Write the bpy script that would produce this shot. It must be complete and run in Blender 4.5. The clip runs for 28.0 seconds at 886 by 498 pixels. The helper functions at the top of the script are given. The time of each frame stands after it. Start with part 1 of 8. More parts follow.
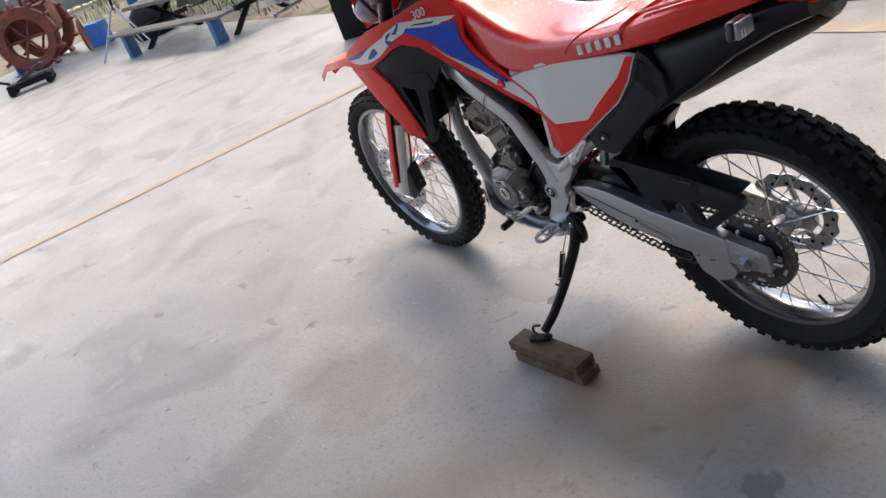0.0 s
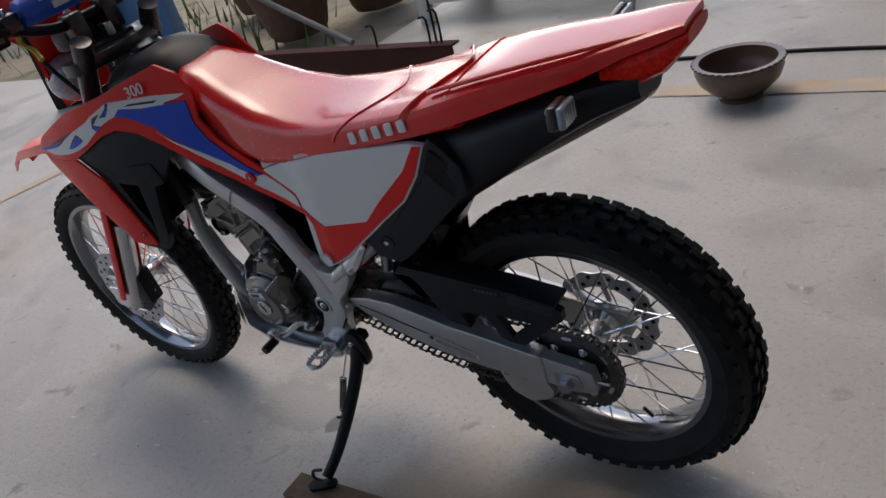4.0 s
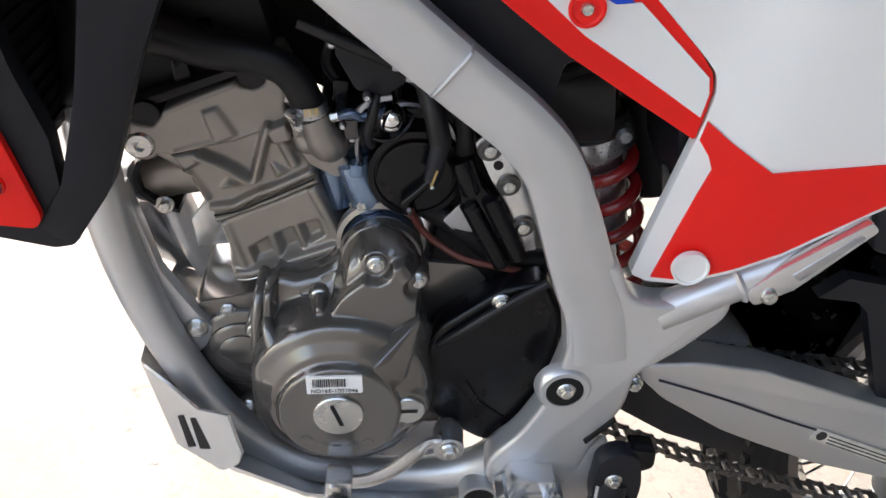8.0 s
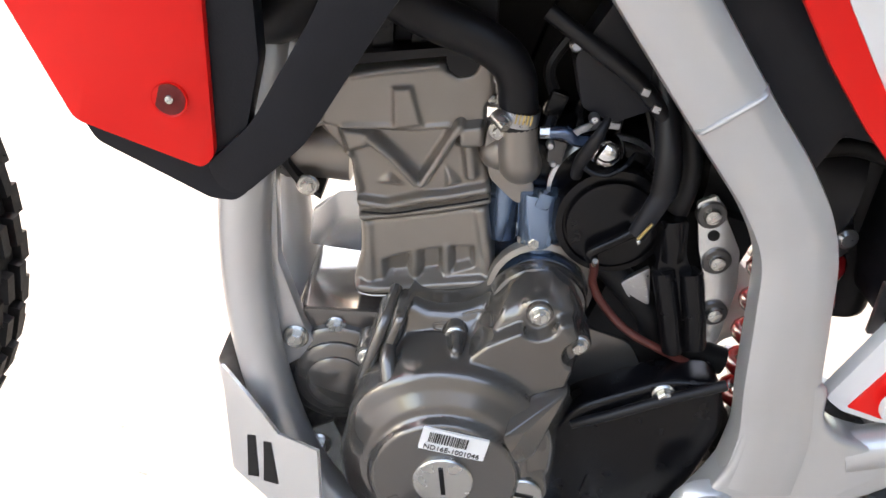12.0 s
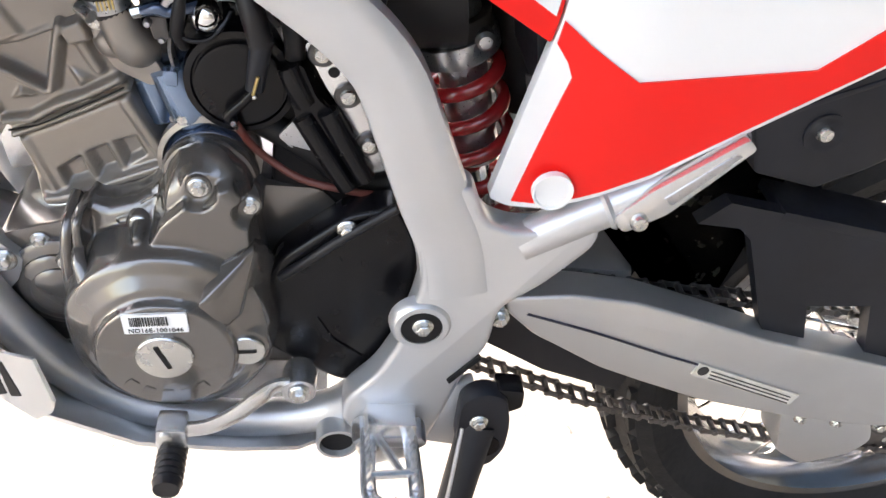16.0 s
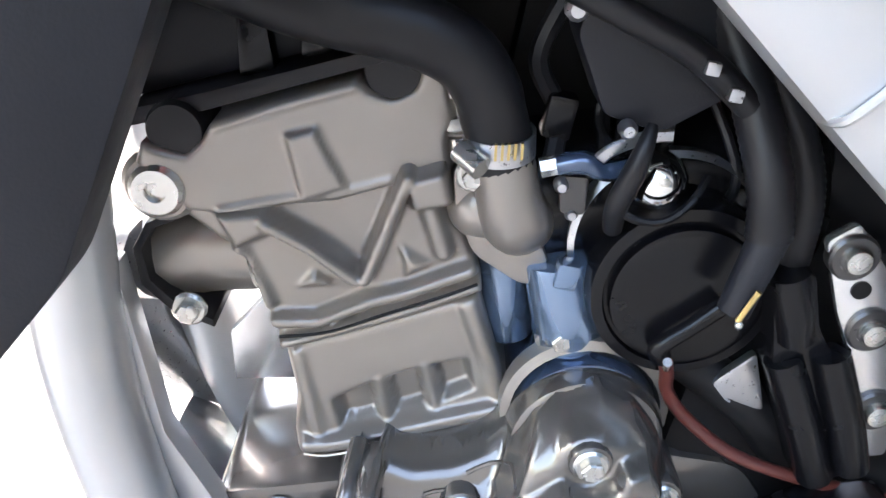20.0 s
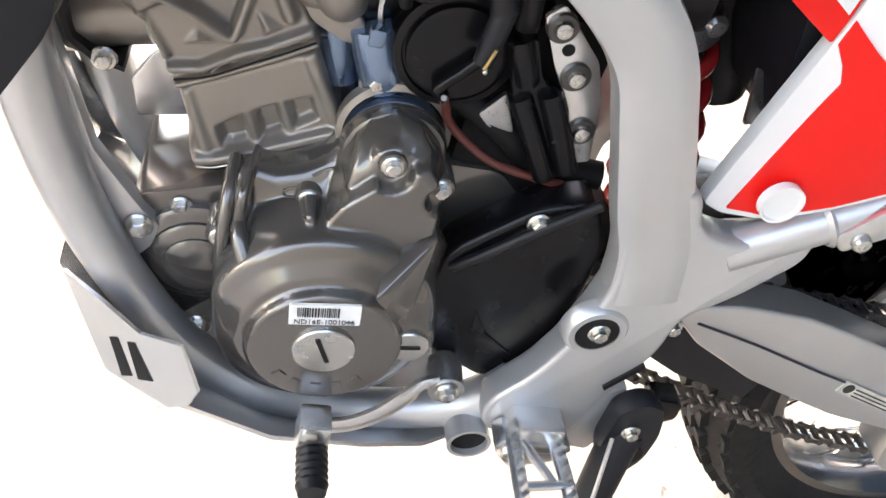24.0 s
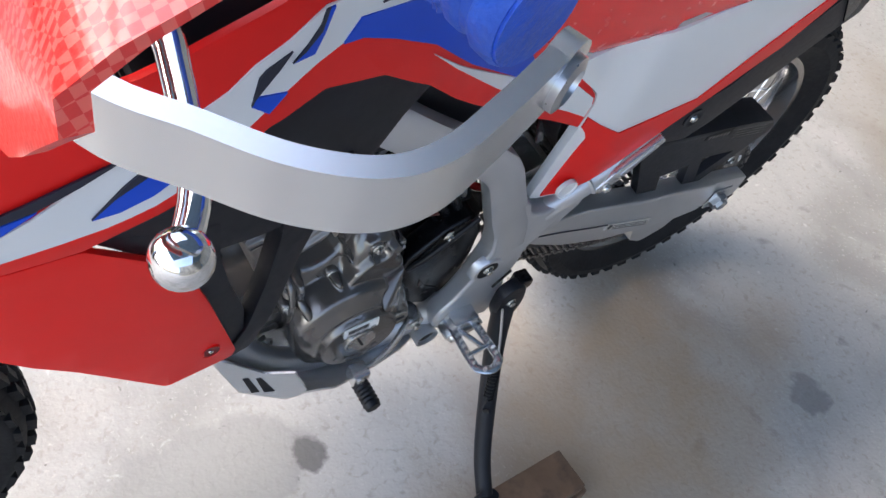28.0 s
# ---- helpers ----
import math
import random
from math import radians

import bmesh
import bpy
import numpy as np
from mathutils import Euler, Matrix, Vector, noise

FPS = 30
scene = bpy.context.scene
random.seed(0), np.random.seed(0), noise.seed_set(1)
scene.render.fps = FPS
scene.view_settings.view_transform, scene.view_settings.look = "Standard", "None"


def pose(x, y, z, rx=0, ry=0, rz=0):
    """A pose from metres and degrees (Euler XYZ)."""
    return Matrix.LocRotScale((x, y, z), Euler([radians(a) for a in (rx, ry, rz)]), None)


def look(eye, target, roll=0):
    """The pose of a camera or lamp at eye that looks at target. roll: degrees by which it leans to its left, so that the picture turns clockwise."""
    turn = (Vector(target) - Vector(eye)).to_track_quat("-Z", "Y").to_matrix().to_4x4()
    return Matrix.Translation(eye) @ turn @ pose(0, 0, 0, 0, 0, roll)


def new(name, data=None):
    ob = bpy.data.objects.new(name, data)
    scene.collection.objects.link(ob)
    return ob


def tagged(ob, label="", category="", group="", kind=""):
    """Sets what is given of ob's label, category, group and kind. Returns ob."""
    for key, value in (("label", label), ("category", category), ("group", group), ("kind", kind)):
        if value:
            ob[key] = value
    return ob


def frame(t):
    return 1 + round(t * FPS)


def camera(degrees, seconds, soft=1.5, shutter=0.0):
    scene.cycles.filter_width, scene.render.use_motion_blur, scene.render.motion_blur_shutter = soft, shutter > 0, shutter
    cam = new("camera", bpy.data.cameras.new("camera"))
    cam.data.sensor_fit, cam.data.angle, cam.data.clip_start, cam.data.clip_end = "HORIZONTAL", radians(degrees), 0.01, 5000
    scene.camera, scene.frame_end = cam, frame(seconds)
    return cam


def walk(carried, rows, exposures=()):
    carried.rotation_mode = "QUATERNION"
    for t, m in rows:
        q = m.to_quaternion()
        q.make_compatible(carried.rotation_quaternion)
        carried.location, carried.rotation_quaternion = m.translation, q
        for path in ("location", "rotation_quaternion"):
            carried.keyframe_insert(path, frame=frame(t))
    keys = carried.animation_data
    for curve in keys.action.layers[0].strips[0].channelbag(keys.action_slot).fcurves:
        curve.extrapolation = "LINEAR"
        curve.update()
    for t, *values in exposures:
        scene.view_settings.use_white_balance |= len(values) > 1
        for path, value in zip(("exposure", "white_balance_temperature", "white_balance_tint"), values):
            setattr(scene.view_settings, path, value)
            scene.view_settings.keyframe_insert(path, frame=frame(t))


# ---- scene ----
cam = camera(56.0, 28.0)
PATH = [
    (0, (1.6382, -1.4800, 1.4553), (0.8607, -1.0409, 1.0051), -20.96),
    (0.5, (1.7832, -1.4306, 1.4804), (0.9954, -0.9463, 1.0997), -23.04),
    (1, (1.9185, -1.2913, 1.4671), (1.1288, -0.7988, 1.1013), -24.47),
    (1.5, (1.9648, -1.2558, 1.4586), (1.1720, -0.7507, 1.1174), -28.30),
    (2, (1.9677, -1.2362, 1.4422), (1.1781, -0.7212, 1.1086), -30.97),
    (2.5, (1.9399, -1.2213, 1.4300), (1.1626, -0.6962, 1.0836), -30.63),
    (3, (1.7256, -1.2323, 1.4089), (1.0072, -0.6585, 1.0155), -25.42),
    (3.5, (1.5192, -1.2484, 1.4200), (0.8589, -0.6241, 1.0025), -21.78),
    (5.5, (0.4170, -0.8190, 1.0970), (0.2150, -0.0250, 0.3830), 10.5),
    (6, (0.1870, -0.7930, 1.0540), (0.1014, 0.0050, 0.2900), 13.6),
    (6.5, (0.0230, -0.8180, 1.0540), (0.0164, -0.0173, 0.2930), 11.1),
    (7, (-0.0880, -0.7450, 0.9910), (-0.0984, 0.0582, 0.2380), 3.3),
    (7.5, (-0.1530, -0.7562, 0.9541), (-0.0642, 0.0797, 0.4125), 6.23),
    (8, (-0.2032, -0.7340, 0.8955), (-0.0898, 0.1379, 0.4191), 7.70),
    (8.5, (-0.2212, -0.7121, 0.8646), (-0.1252, 0.1833, 0.4296), 7.49),
    (9, (-0.2220, -0.6871, 0.8725), (-0.1308, 0.2118, 0.4440), 4.70),
    (9.5, (-0.2245, -0.6736, 0.8695), (-0.1233, 0.2349, 0.4640), 5.25),
    (10, (-0.2507, -0.6565, 0.8512), (-0.1423, 0.2541, 0.4523), 7.37),
    (10.5, (-0.2649, -0.6401, 0.8260), (-0.1373, 0.2714, 0.4348), 10.14),
    (11, (-0.3039, -0.6256, 0.7902), (-0.1694, 0.2881, 0.4068), 18.87),
    (11.5, (-0.3315, -0.6274, 0.7796), (-0.2067, 0.2892, 0.3996), 22.06),
    (13.5, (-0.2609, -0.7163, 0.9222), (-0.0699, 0.1238, 0.4146), 18.21),
    (14, (-0.1964, -0.7209, 0.9413), (-0.0034, 0.1075, 0.4155), 13.73),
    (14.5, (-0.1561, -0.7172, 0.9558), (0.0291, 0.1145, 0.4323), 10.58),
    (15, (-0.1264, -0.7210, 0.9871), (0.0306, 0.1143, 0.4602), 7.20),
    (15.5, (-0.1152, -0.7401, 0.9896), (0.0532, 0.0912, 0.4600), 7.53),
    (16, (-0.1130, -0.6774, 0.8629), (0.0685, 0.1454, 0.3244), 10.15),
    (16.5, (-0.1886, -0.5478, 0.7404), (-0.0273, 0.2437, 0.1510), 13.94),
    (17, (-0.2495, -0.5019, 0.6932), (-0.0850, 0.2965, 0.1140), 17.87),
    (17.5, (-0.2701, -0.4397, 0.6717), (-0.1247, 0.3644, 0.0953), 16.02),
    (18, (-0.2728, -0.4189, 0.6695), (-0.1573, 0.4399, 0.1702), 15.16),
    (18.5, (-0.2786, -0.4176, 0.7073), (-0.1682, 0.4714, 0.2628), 14.47),
    (19, (-0.2818, -0.4224, 0.7285), (-0.1932, 0.4874, 0.3231), 12.67),
    (19.5, (-0.2839, -0.4220, 0.7460), (-0.2068, 0.4995, 0.3653), 11.81),
    (20, (-0.2823, -0.4251, 0.7508), (-0.1989, 0.4987, 0.3772), 11.65),
    (20.5, (-0.2754, -0.4291, 0.7587), (-0.1867, 0.4957, 0.3890), 11.56),
    (21, (-0.2541, -0.4373, 0.7631), (-0.1506, 0.4888, 0.4003), 11.28),
    (21.5, (-0.2082, -0.4484, 0.7640), (-0.0566, 0.4699, 0.3984), 10.74),
    (23.5, (-0.2173, -0.4976, 0.7357), (0.0515, 0.3352, 0.2518), 16.36),
    (24, (-0.2784, -0.5800, 0.8232), (-0.0180, 0.1913, 0.2425), 18.17),
    (24.5, (-0.3396, -0.6213, 0.9094), (-0.0423, 0.0619, 0.2424), 21.88),
    (25, (-0.4101, -0.6087, 0.9451), (-0.1230, 0.0144, 0.2176), 24.87),
    (25.5, (-0.5205, -0.6206, 1.0697), (-0.1393, -0.0760, 0.3226), 26.55),
    (26, (-0.5868, -0.6126, 1.2152), (-0.1254, -0.1776, 0.4420), 16.86),
    (26.5, (-0.5965, -0.6167, 1.2711), (-0.1344, -0.1769, 0.5010), 15.46),
    (27, (-0.5917, -0.6132, 1.2854), (-0.1111, -0.1691, 0.5292), 17.91),
    (27.5, (-0.5860, -0.6161, 1.2831), (-0.0962, -0.1692, 0.5345), 19.17),
    (28, (-0.5789, -0.6153, 1.2812), (-0.0951, -0.1607, 0.5333), 18.71),
]
EXPOSURE = [(0, 1.43, 7500, 12), (1, 0.70, 6950, 11), (2, 0.50, 6900, 11), (3, 0.22, 7050, 11), (3.5, 0.18, 7050, 11), (5.5, 2.88, 7550, 11), (6.5, 2.88, 7700, 11), (7, 2.75, 7900, 11), (8, 2.70, 8150, 11), (9, 3.10, 8250, 12), (10, 3.44, 8250, 12), (11, 3.18, 8250, 12), (11.5, 3.18, 8250, 12), (14, 3.06, 8600, 13), (15, 3.30, 8600, 13), (16, 3.4, 8500, 13), (17, 3.0, 8350, 12), (18, 3.15, 7450, 10), (19, 3.26, 6950, 9), (20, 3.88, 7300, 10), (21.5, 3.78, 7650, 10), (24, 3.34, 8500, 12), (25, 2.46, 7300, 10), (26, 2.85, 7400, 10), (26.5, 2.85, 7400, 10), (27, 2.62, 7050, 10), (28, 2.16, 6900, 10)]
SUN_ELEV, SUN_ROT, SUN, SKY = 60, 312, 0.24, 0.15
# exposure follows the camera's own metering
walk(cam, [(t, look(*p)) for t, *p in PATH], EXPOSURE)

# ---- light: open-sided shed, daylight from outside ----
world = bpy.data.worlds.new("sky")
scene.world = world
world.use_nodes = True
wn, wl = world.node_tree.nodes, world.node_tree.links
sky = wn.new("ShaderNodeTexSky")
sky.sky_type, sky.sun_disc = "NISHITA", False
sky.sun_elevation, sky.sun_rotation = radians(SUN_ELEV), radians(SUN_ROT)
sky.air_density, sky.dust_density = 1.0, 2.5
wl.new(sky.outputs[0], wn["Background"].inputs[0])
wn["Background"].inputs[1].default_value = SKY
sun = new("sun", bpy.data.lights.new("sun", "SUN"))
sun.data.energy, sun.data.angle, sun.data.color = SUN, radians(18), (1.0, 0.965, 0.91)
se, sr = radians(SUN_ELEV), radians(SUN_ROT)
sun.matrix_world = look((0, 0, 0), (-math.sin(sr) * math.cos(se), -math.cos(sr) * math.cos(se), -math.sin(se)))


# ---- materials ----
def mat(name, color, rough=0.5, metal=0.0, vary=0.12, scale=12.0, bump=0.0, bscale=120.0, coat=0.0, emit=None, dirt=None, island=0.0, spec=0.5):
    m = bpy.data.materials.new(name)
    m.use_nodes = True
    n, l = m.node_tree.nodes, m.node_tree.links
    b = n["Principled BSDF"]
    b.inputs["Roughness"].default_value = rough
    b.inputs["Metallic"].default_value = metal
    b.inputs["Coat Weight"].default_value = coat
    b.inputs["Coat Roughness"].default_value = 0.06
    b.inputs["Specular IOR Level"].default_value = spec
    tc = n.new("ShaderNodeTexCoord")
    nz = n.new("ShaderNodeTexNoise")
    nz.inputs["Scale"].default_value, nz.inputs["Detail"].default_value = scale, 5
    l.new(tc.outputs["Object"], nz.inputs["Vector"])
    ramp = n.new("ShaderNodeValToRGB")
    ramp.color_ramp.elements[0].position, ramp.color_ramp.elements[1].position = 0.3, 0.7
    lo = [max(0, c * (1 - vary)) for c in color]
    hi = [min(1, c * (1 + vary)) for c in color]
    ramp.color_ramp.elements[0].color, ramp.color_ramp.elements[1].color = (*lo, 1), (*hi, 1)
    l.new(nz.outputs["Fac"], ramp.inputs[0])
    out = ramp.outputs[0]
    if dirt:
        dz = n.new("ShaderNodeTexNoise")
        dz.inputs["Scale"].default_value, dz.inputs["Detail"].default_value, dz.inputs["Roughness"].default_value = dirt[1], 8, 0.7
        l.new(tc.outputs["Object"], dz.inputs["Vector"])
        dr = n.new("ShaderNodeValToRGB")
        dr.color_ramp.elements[0].position, dr.color_ramp.elements[1].position = dirt[2], dirt[3]
        l.new(dz.outputs["Fac"], dr.inputs[0])
        mx = n.new("ShaderNodeMix")
        mx.data_type = "RGBA"
        l.new(dr.outputs[0], mx.inputs["Factor"])
        l.new(out, mx.inputs["A"])
        mx.inputs["B"].default_value = (*dirt[0], 1)
        out = mx.outputs["Result"]
    l.new(out, b.inputs["Base Color"])
    rr = n.new("ShaderNodeMapRange")
    rr.inputs["To Min"].default_value, rr.inputs["To Max"].default_value = max(0.02, rough * (0.93 if metal else 0.82)), min(1, rough * (1.07 if metal else 1.18))
    fz = n.new("ShaderNodeTexNoise")
    fz.inputs["Scale"].default_value, fz.inputs["Detail"].default_value = scale * 6, 4
    l.new(tc.outputs["Object"], fz.inputs["Vector"])
    l.new(fz.outputs["Fac"], rr.inputs["Value"])
    l.new(rr.outputs[0], b.inputs["Roughness"])
    if bump:
        bz = n.new("ShaderNodeTexNoise")
        bz.inputs["Scale"].default_value, bz.inputs["Detail"].default_value = bscale, 4
        l.new(tc.outputs["Object"], bz.inputs["Vector"])
        bp = n.new("ShaderNodeBump")
        bp.inputs["Strength"].default_value, bp.inputs["Distance"].default_value = bump, 0.002
        l.new(bz.outputs["Fac"], bp.inputs["Height"])
        l.new(bp.outputs[0], b.inputs["Normal"])
    if emit:
        b.inputs["Emission Color"].default_value = (*emit[:3], 1)
        b.inputs["Emission Strength"].default_value = emit[3]
    return m


def floor_material():
    m = mat("trowelled_concrete", (0.385, 0.376, 0.352), 0.47, vary=0.17, scale=0.9, bump=0.75, bscale=110)
    n, l = m.node_tree.nodes, m.node_tree.links
    b = n["Principled BSDF"]
    tc = next(x for x in n if x.type == "TEX_COORD")
    base = b.inputs["Base Color"].links[0].from_socket
    for color, scale, a, z, detail in (((0.25, 0.24, 0.225), 2.2, 0.52, 0.66, 9), ((0.47, 0.455, 0.43), 3.7, 0.58, 0.75, 7), ((0.17, 0.16, 0.15), 9.0, 0.66, 0.74, 4), ((0.55, 0.54, 0.52), 24.0, 0.70, 0.76, 3), ((0.09, 0.085, 0.08), 38.0, 0.735, 0.76, 2), ((0.29, 0.27, 0.24), 70.0, 0.54, 0.70, 5), ((0.50, 0.48, 0.44), 120.0, 0.60, 0.74, 4), ((0.27, 0.225, 0.175), 0.9, 0.54, 0.72, 6)):
        z1 = n.new("ShaderNodeTexNoise")
        z1.inputs["Scale"].default_value, z1.inputs["Detail"].default_value, z1.inputs["Distortion"].default_value = scale, detail, 0.6
        l.new(tc.outputs["Object"], z1.inputs["Vector"])
        r1 = n.new("ShaderNodeMapRange")
        r1.inputs["From Min"].default_value, r1.inputs["From Max"].default_value, r1.inputs["To Max"].default_value = a, z, 0.75
        l.new(z1.outputs["Fac"], r1.inputs["Value"])
        mx = n.new("ShaderNodeMix")
        mx.data_type = "RGBA"
        l.new(r1.outputs[0], mx.inputs["Factor"])
        l.new(base, mx.inputs["A"])
        mx.inputs["B"].default_value = (*color, 1)
        base = mx.outputs["Result"]
    # spills and tone patches with a shape of their own: centre, half sizes, colour, softness, strength
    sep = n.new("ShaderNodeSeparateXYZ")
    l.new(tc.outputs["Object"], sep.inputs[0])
    for (cx, cy), (rx, ry), color, soft, amount in FLOOR_PATCHES:
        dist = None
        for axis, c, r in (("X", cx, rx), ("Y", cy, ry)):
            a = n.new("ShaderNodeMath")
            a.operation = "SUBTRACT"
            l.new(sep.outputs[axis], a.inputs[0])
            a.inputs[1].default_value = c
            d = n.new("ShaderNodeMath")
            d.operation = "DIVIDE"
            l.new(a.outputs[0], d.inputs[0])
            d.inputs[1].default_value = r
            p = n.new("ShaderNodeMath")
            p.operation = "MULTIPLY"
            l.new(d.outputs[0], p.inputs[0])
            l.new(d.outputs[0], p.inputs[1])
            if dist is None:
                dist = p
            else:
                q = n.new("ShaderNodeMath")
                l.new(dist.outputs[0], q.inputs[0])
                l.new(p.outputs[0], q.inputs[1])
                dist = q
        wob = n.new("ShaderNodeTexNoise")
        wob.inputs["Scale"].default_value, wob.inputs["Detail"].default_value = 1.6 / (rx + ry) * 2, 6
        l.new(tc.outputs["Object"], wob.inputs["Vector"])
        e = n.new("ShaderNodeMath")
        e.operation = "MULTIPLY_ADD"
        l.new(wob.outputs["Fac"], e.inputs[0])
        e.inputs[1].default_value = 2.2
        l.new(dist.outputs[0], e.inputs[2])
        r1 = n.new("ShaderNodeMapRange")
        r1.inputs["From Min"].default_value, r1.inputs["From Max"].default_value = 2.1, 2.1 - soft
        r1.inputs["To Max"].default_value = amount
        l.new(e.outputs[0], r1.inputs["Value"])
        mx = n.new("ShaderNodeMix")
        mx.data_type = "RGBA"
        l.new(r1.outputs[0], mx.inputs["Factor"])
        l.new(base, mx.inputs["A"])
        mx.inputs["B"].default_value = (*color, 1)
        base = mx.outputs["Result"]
    l.new(base, b.inputs["Base Color"])
    return m


FLOOR_PATCHES = (
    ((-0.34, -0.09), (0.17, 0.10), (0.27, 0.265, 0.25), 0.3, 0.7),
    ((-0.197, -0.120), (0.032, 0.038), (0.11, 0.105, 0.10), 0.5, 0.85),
    ((0.75, -0.45), (0.05, 0.05), (0.16, 0.16, 0.16), 0.4, 0.7),
    # broad warm brown patch between the block and the rear wheel
    ((0.40, -0.27), (0.46, 0.34), (0.35, 0.245, 0.15), 1.1, 0.85),
    ((-0.5, -0.75), (0.30, 0.22), (0.24, 0.20, 0.16), 0.8, 0.5),
    ((1.3, 0.9), (0.30, 0.20), (0.22, 0.22, 0.21), 0.6, 0.5),
)
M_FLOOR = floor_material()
M_DIRT = mat("dry_sandy_ground", (0.27, 0.22, 0.16), 0.95, vary=0.25, scale=1.5, bump=0.8, bscale=9, dirt=((0.09, 0.11, 0.04), 2.5, 0.5, 0.68))
M_ORANGE = mat("worn_orange_line_paint", (0.52, 0.38, 0.25), 0.7, vary=0.15, scale=5, dirt=((0.40, 0.375, 0.34), 9, 0.40, 0.66))
M_RED = mat("red_plastic", (0.82, 0.013, 0.011), 0.36, vary=0.03, scale=8, spec=0.3)
M_LACQ = mat("polished_red_lacquer", (0.82, 0.013, 0.011), 0.24, vary=0.03, scale=8, coat=0.5, spec=0.5)
M_SEAT = mat("red_seat_vinyl", (0.84, 0.013, 0.011), 0.26, vary=0.05, scale=14, bump=0.03, bscale=700, coat=0.6, spec=0.6)
M_WHITE = mat("white_plastic", (0.74, 0.74, 0.73), 0.32, vary=0.02, scale=6, coat=0.08)
M_BLUE = mat("blue_vinyl_decal", (0.005, 0.070, 0.55), 0.34, vary=0.04, scale=9, spec=0.3)
M_NAVY = mat("dark_decal", (0.012, 0.014, 0.03), 0.35, vary=0.1, scale=9)
M_BLACK = mat("black_textured_plastic", (0.010, 0.011, 0.015), 0.46, vary=0.2, scale=20, bump=0.08, bscale=900, spec=0.28)
M_GLOSSB = mat("black_glossy_plastic", (0.004, 0.004, 0.005), 0.26, vary=0.2, scale=10, spec=0.25)
M_RUBBER = mat("tyre_rubber", (0.010, 0.010, 0.011), 0.70, vary=0.3, scale=18, bump=0.2, bscale=300, spec=0.3, dirt=((0.035, 0.033, 0.030), 6, 0.62, 0.9))
M_HOSE = mat("black_rubber_hose", (0.009, 0.009, 0.011), 0.42, vary=0.2, scale=25, spec=0.3)
M_FRAME = mat("silver_painted_frame", (0.54, 0.545, 0.55), 0.33, 0.62, vary=0.03, scale=18, bump=0.012, bscale=900, coat=0.15)
M_SWING = mat("satin_aluminium_swingarm", (0.55, 0.55, 0.55), 0.38, 0.8, vary=0.05, scale=10)
M_CAST = mat("bronze_grey_engine_paint", (0.285, 0.258, 0.232), 0.30, 0.55, vary=0.04, scale=25, bump=0.03, bscale=1500, spec=0.6, coat=0.15)
M_COVER = mat("dark_grey_cover_paint", (0.150, 0.139, 0.130), 0.21, 0.65, vary=0.03, scale=25, bump=0.01, bscale=1800, coat=0.5)
M_DGREY = mat("dark_grey_fitting_paint", (0.070, 0.067, 0.066), 0.28, 0.6, vary=0.05, scale=25, coat=0.3)
# both motor materials have a blue tint in the base colour
M_MOTOR = mat("dark_blue_motor_gloss", (0.055, 0.088, 0.150), 0.16, 0.55, vary=0.05, scale=25, coat=0.7)
M_BLUED = mat("blue_grey_motor_gloss", (0.17, 0.25, 0.37), 0.18, 0.7, vary=0.05, scale=20, coat=0.6)
M_ALU = mat("brushed_aluminium", (0.70, 0.70, 0.70), 0.26, 0.9, vary=0.04, scale=14, bump=0.02, bscale=600)
M_RIM = mat("polished_dark_rim", (0.30, 0.31, 0.33), 0.18, 1.0, vary=0.06, scale=14)
M_CHROME = mat("polished_chrome", (0.78, 0.78, 0.78), 0.10, 1.0, vary=0.04, scale=12)
M_STEEL = mat("zinc_plated_steel", (0.46, 0.47, 0.49), 0.28, 0.95, vary=0.05, scale=90)
M_BOLT = mat("bright_bolt_steel", (0.56, 0.55, 0.52), 0.27, 0.9, vary=0.03, scale=12)
M_CHAIN = mat("oiled_chain_steel", (0.14, 0.13, 0.125), 0.35, 0.85, vary=0.25, scale=60)
M_SPRING = mat("dark_red_spring_and_hole_shade", (0.26, 0.012, 0.014), 0.25, vary=0.08, scale=20, coat=0.4)
M_MUFF = mat("matt_black_muffler", (0.012, 0.012, 0.013), 0.5, 0.2, vary=0.2, scale=14, spec=0.3)
# for black parts, and for fill where a gap is only in shade
M_DARK = mat("black_parts_and_shade_fill", (0.007, 0.007, 0.008), 0.6, vary=0.3, scale=20, spec=0.25)
M_TAIL = mat("red_lens", (0.92, 0.012, 0.004), 0.28, vary=0.45, scale=160, coat=0.1, spec=0.2, bump=0.7, bscale=220)
M_LENS = mat("clear_indicator_lens", (0.36, 0.40, 0.46), 0.12, 0.2, vary=0.2, scale=80, coat=0.8)
M_GRIP = mat("blue_rubber_grip", (0.016, 0.110, 0.62), 0.45, vary=0.1, scale=40, bump=0.5, bscale=260)
M_YELLOW = mat("yellow_cable_tie", (0.55, 0.42, 0.02), 0.5, vary=0.1)
M_PAPER = mat("white_label", (0.80, 0.80, 0.79), 0.5, vary=0.02)
M_INK = mat("black_ink", (0.02, 0.02, 0.02), 0.5, vary=0.05)
M_TAN = mat("faded_label_print", (0.55, 0.52, 0.46), 0.5, vary=0.2, scale=60)
M_REDHOSE = mat("brown_red_hose", (0.10, 0.025, 0.02), 0.4, vary=0.1)
M_BRASS = mat("yellow_zinc", (0.55, 0.42, 0.18), 0.3, 0.9, vary=0.1, scale=50)
M_CARBON = mat("red_carbon_weave_plastic", (0.78, 0.03, 0.025), 0.3, vary=0.2, scale=90, coat=0.4, bump=0.1, bscale=220)


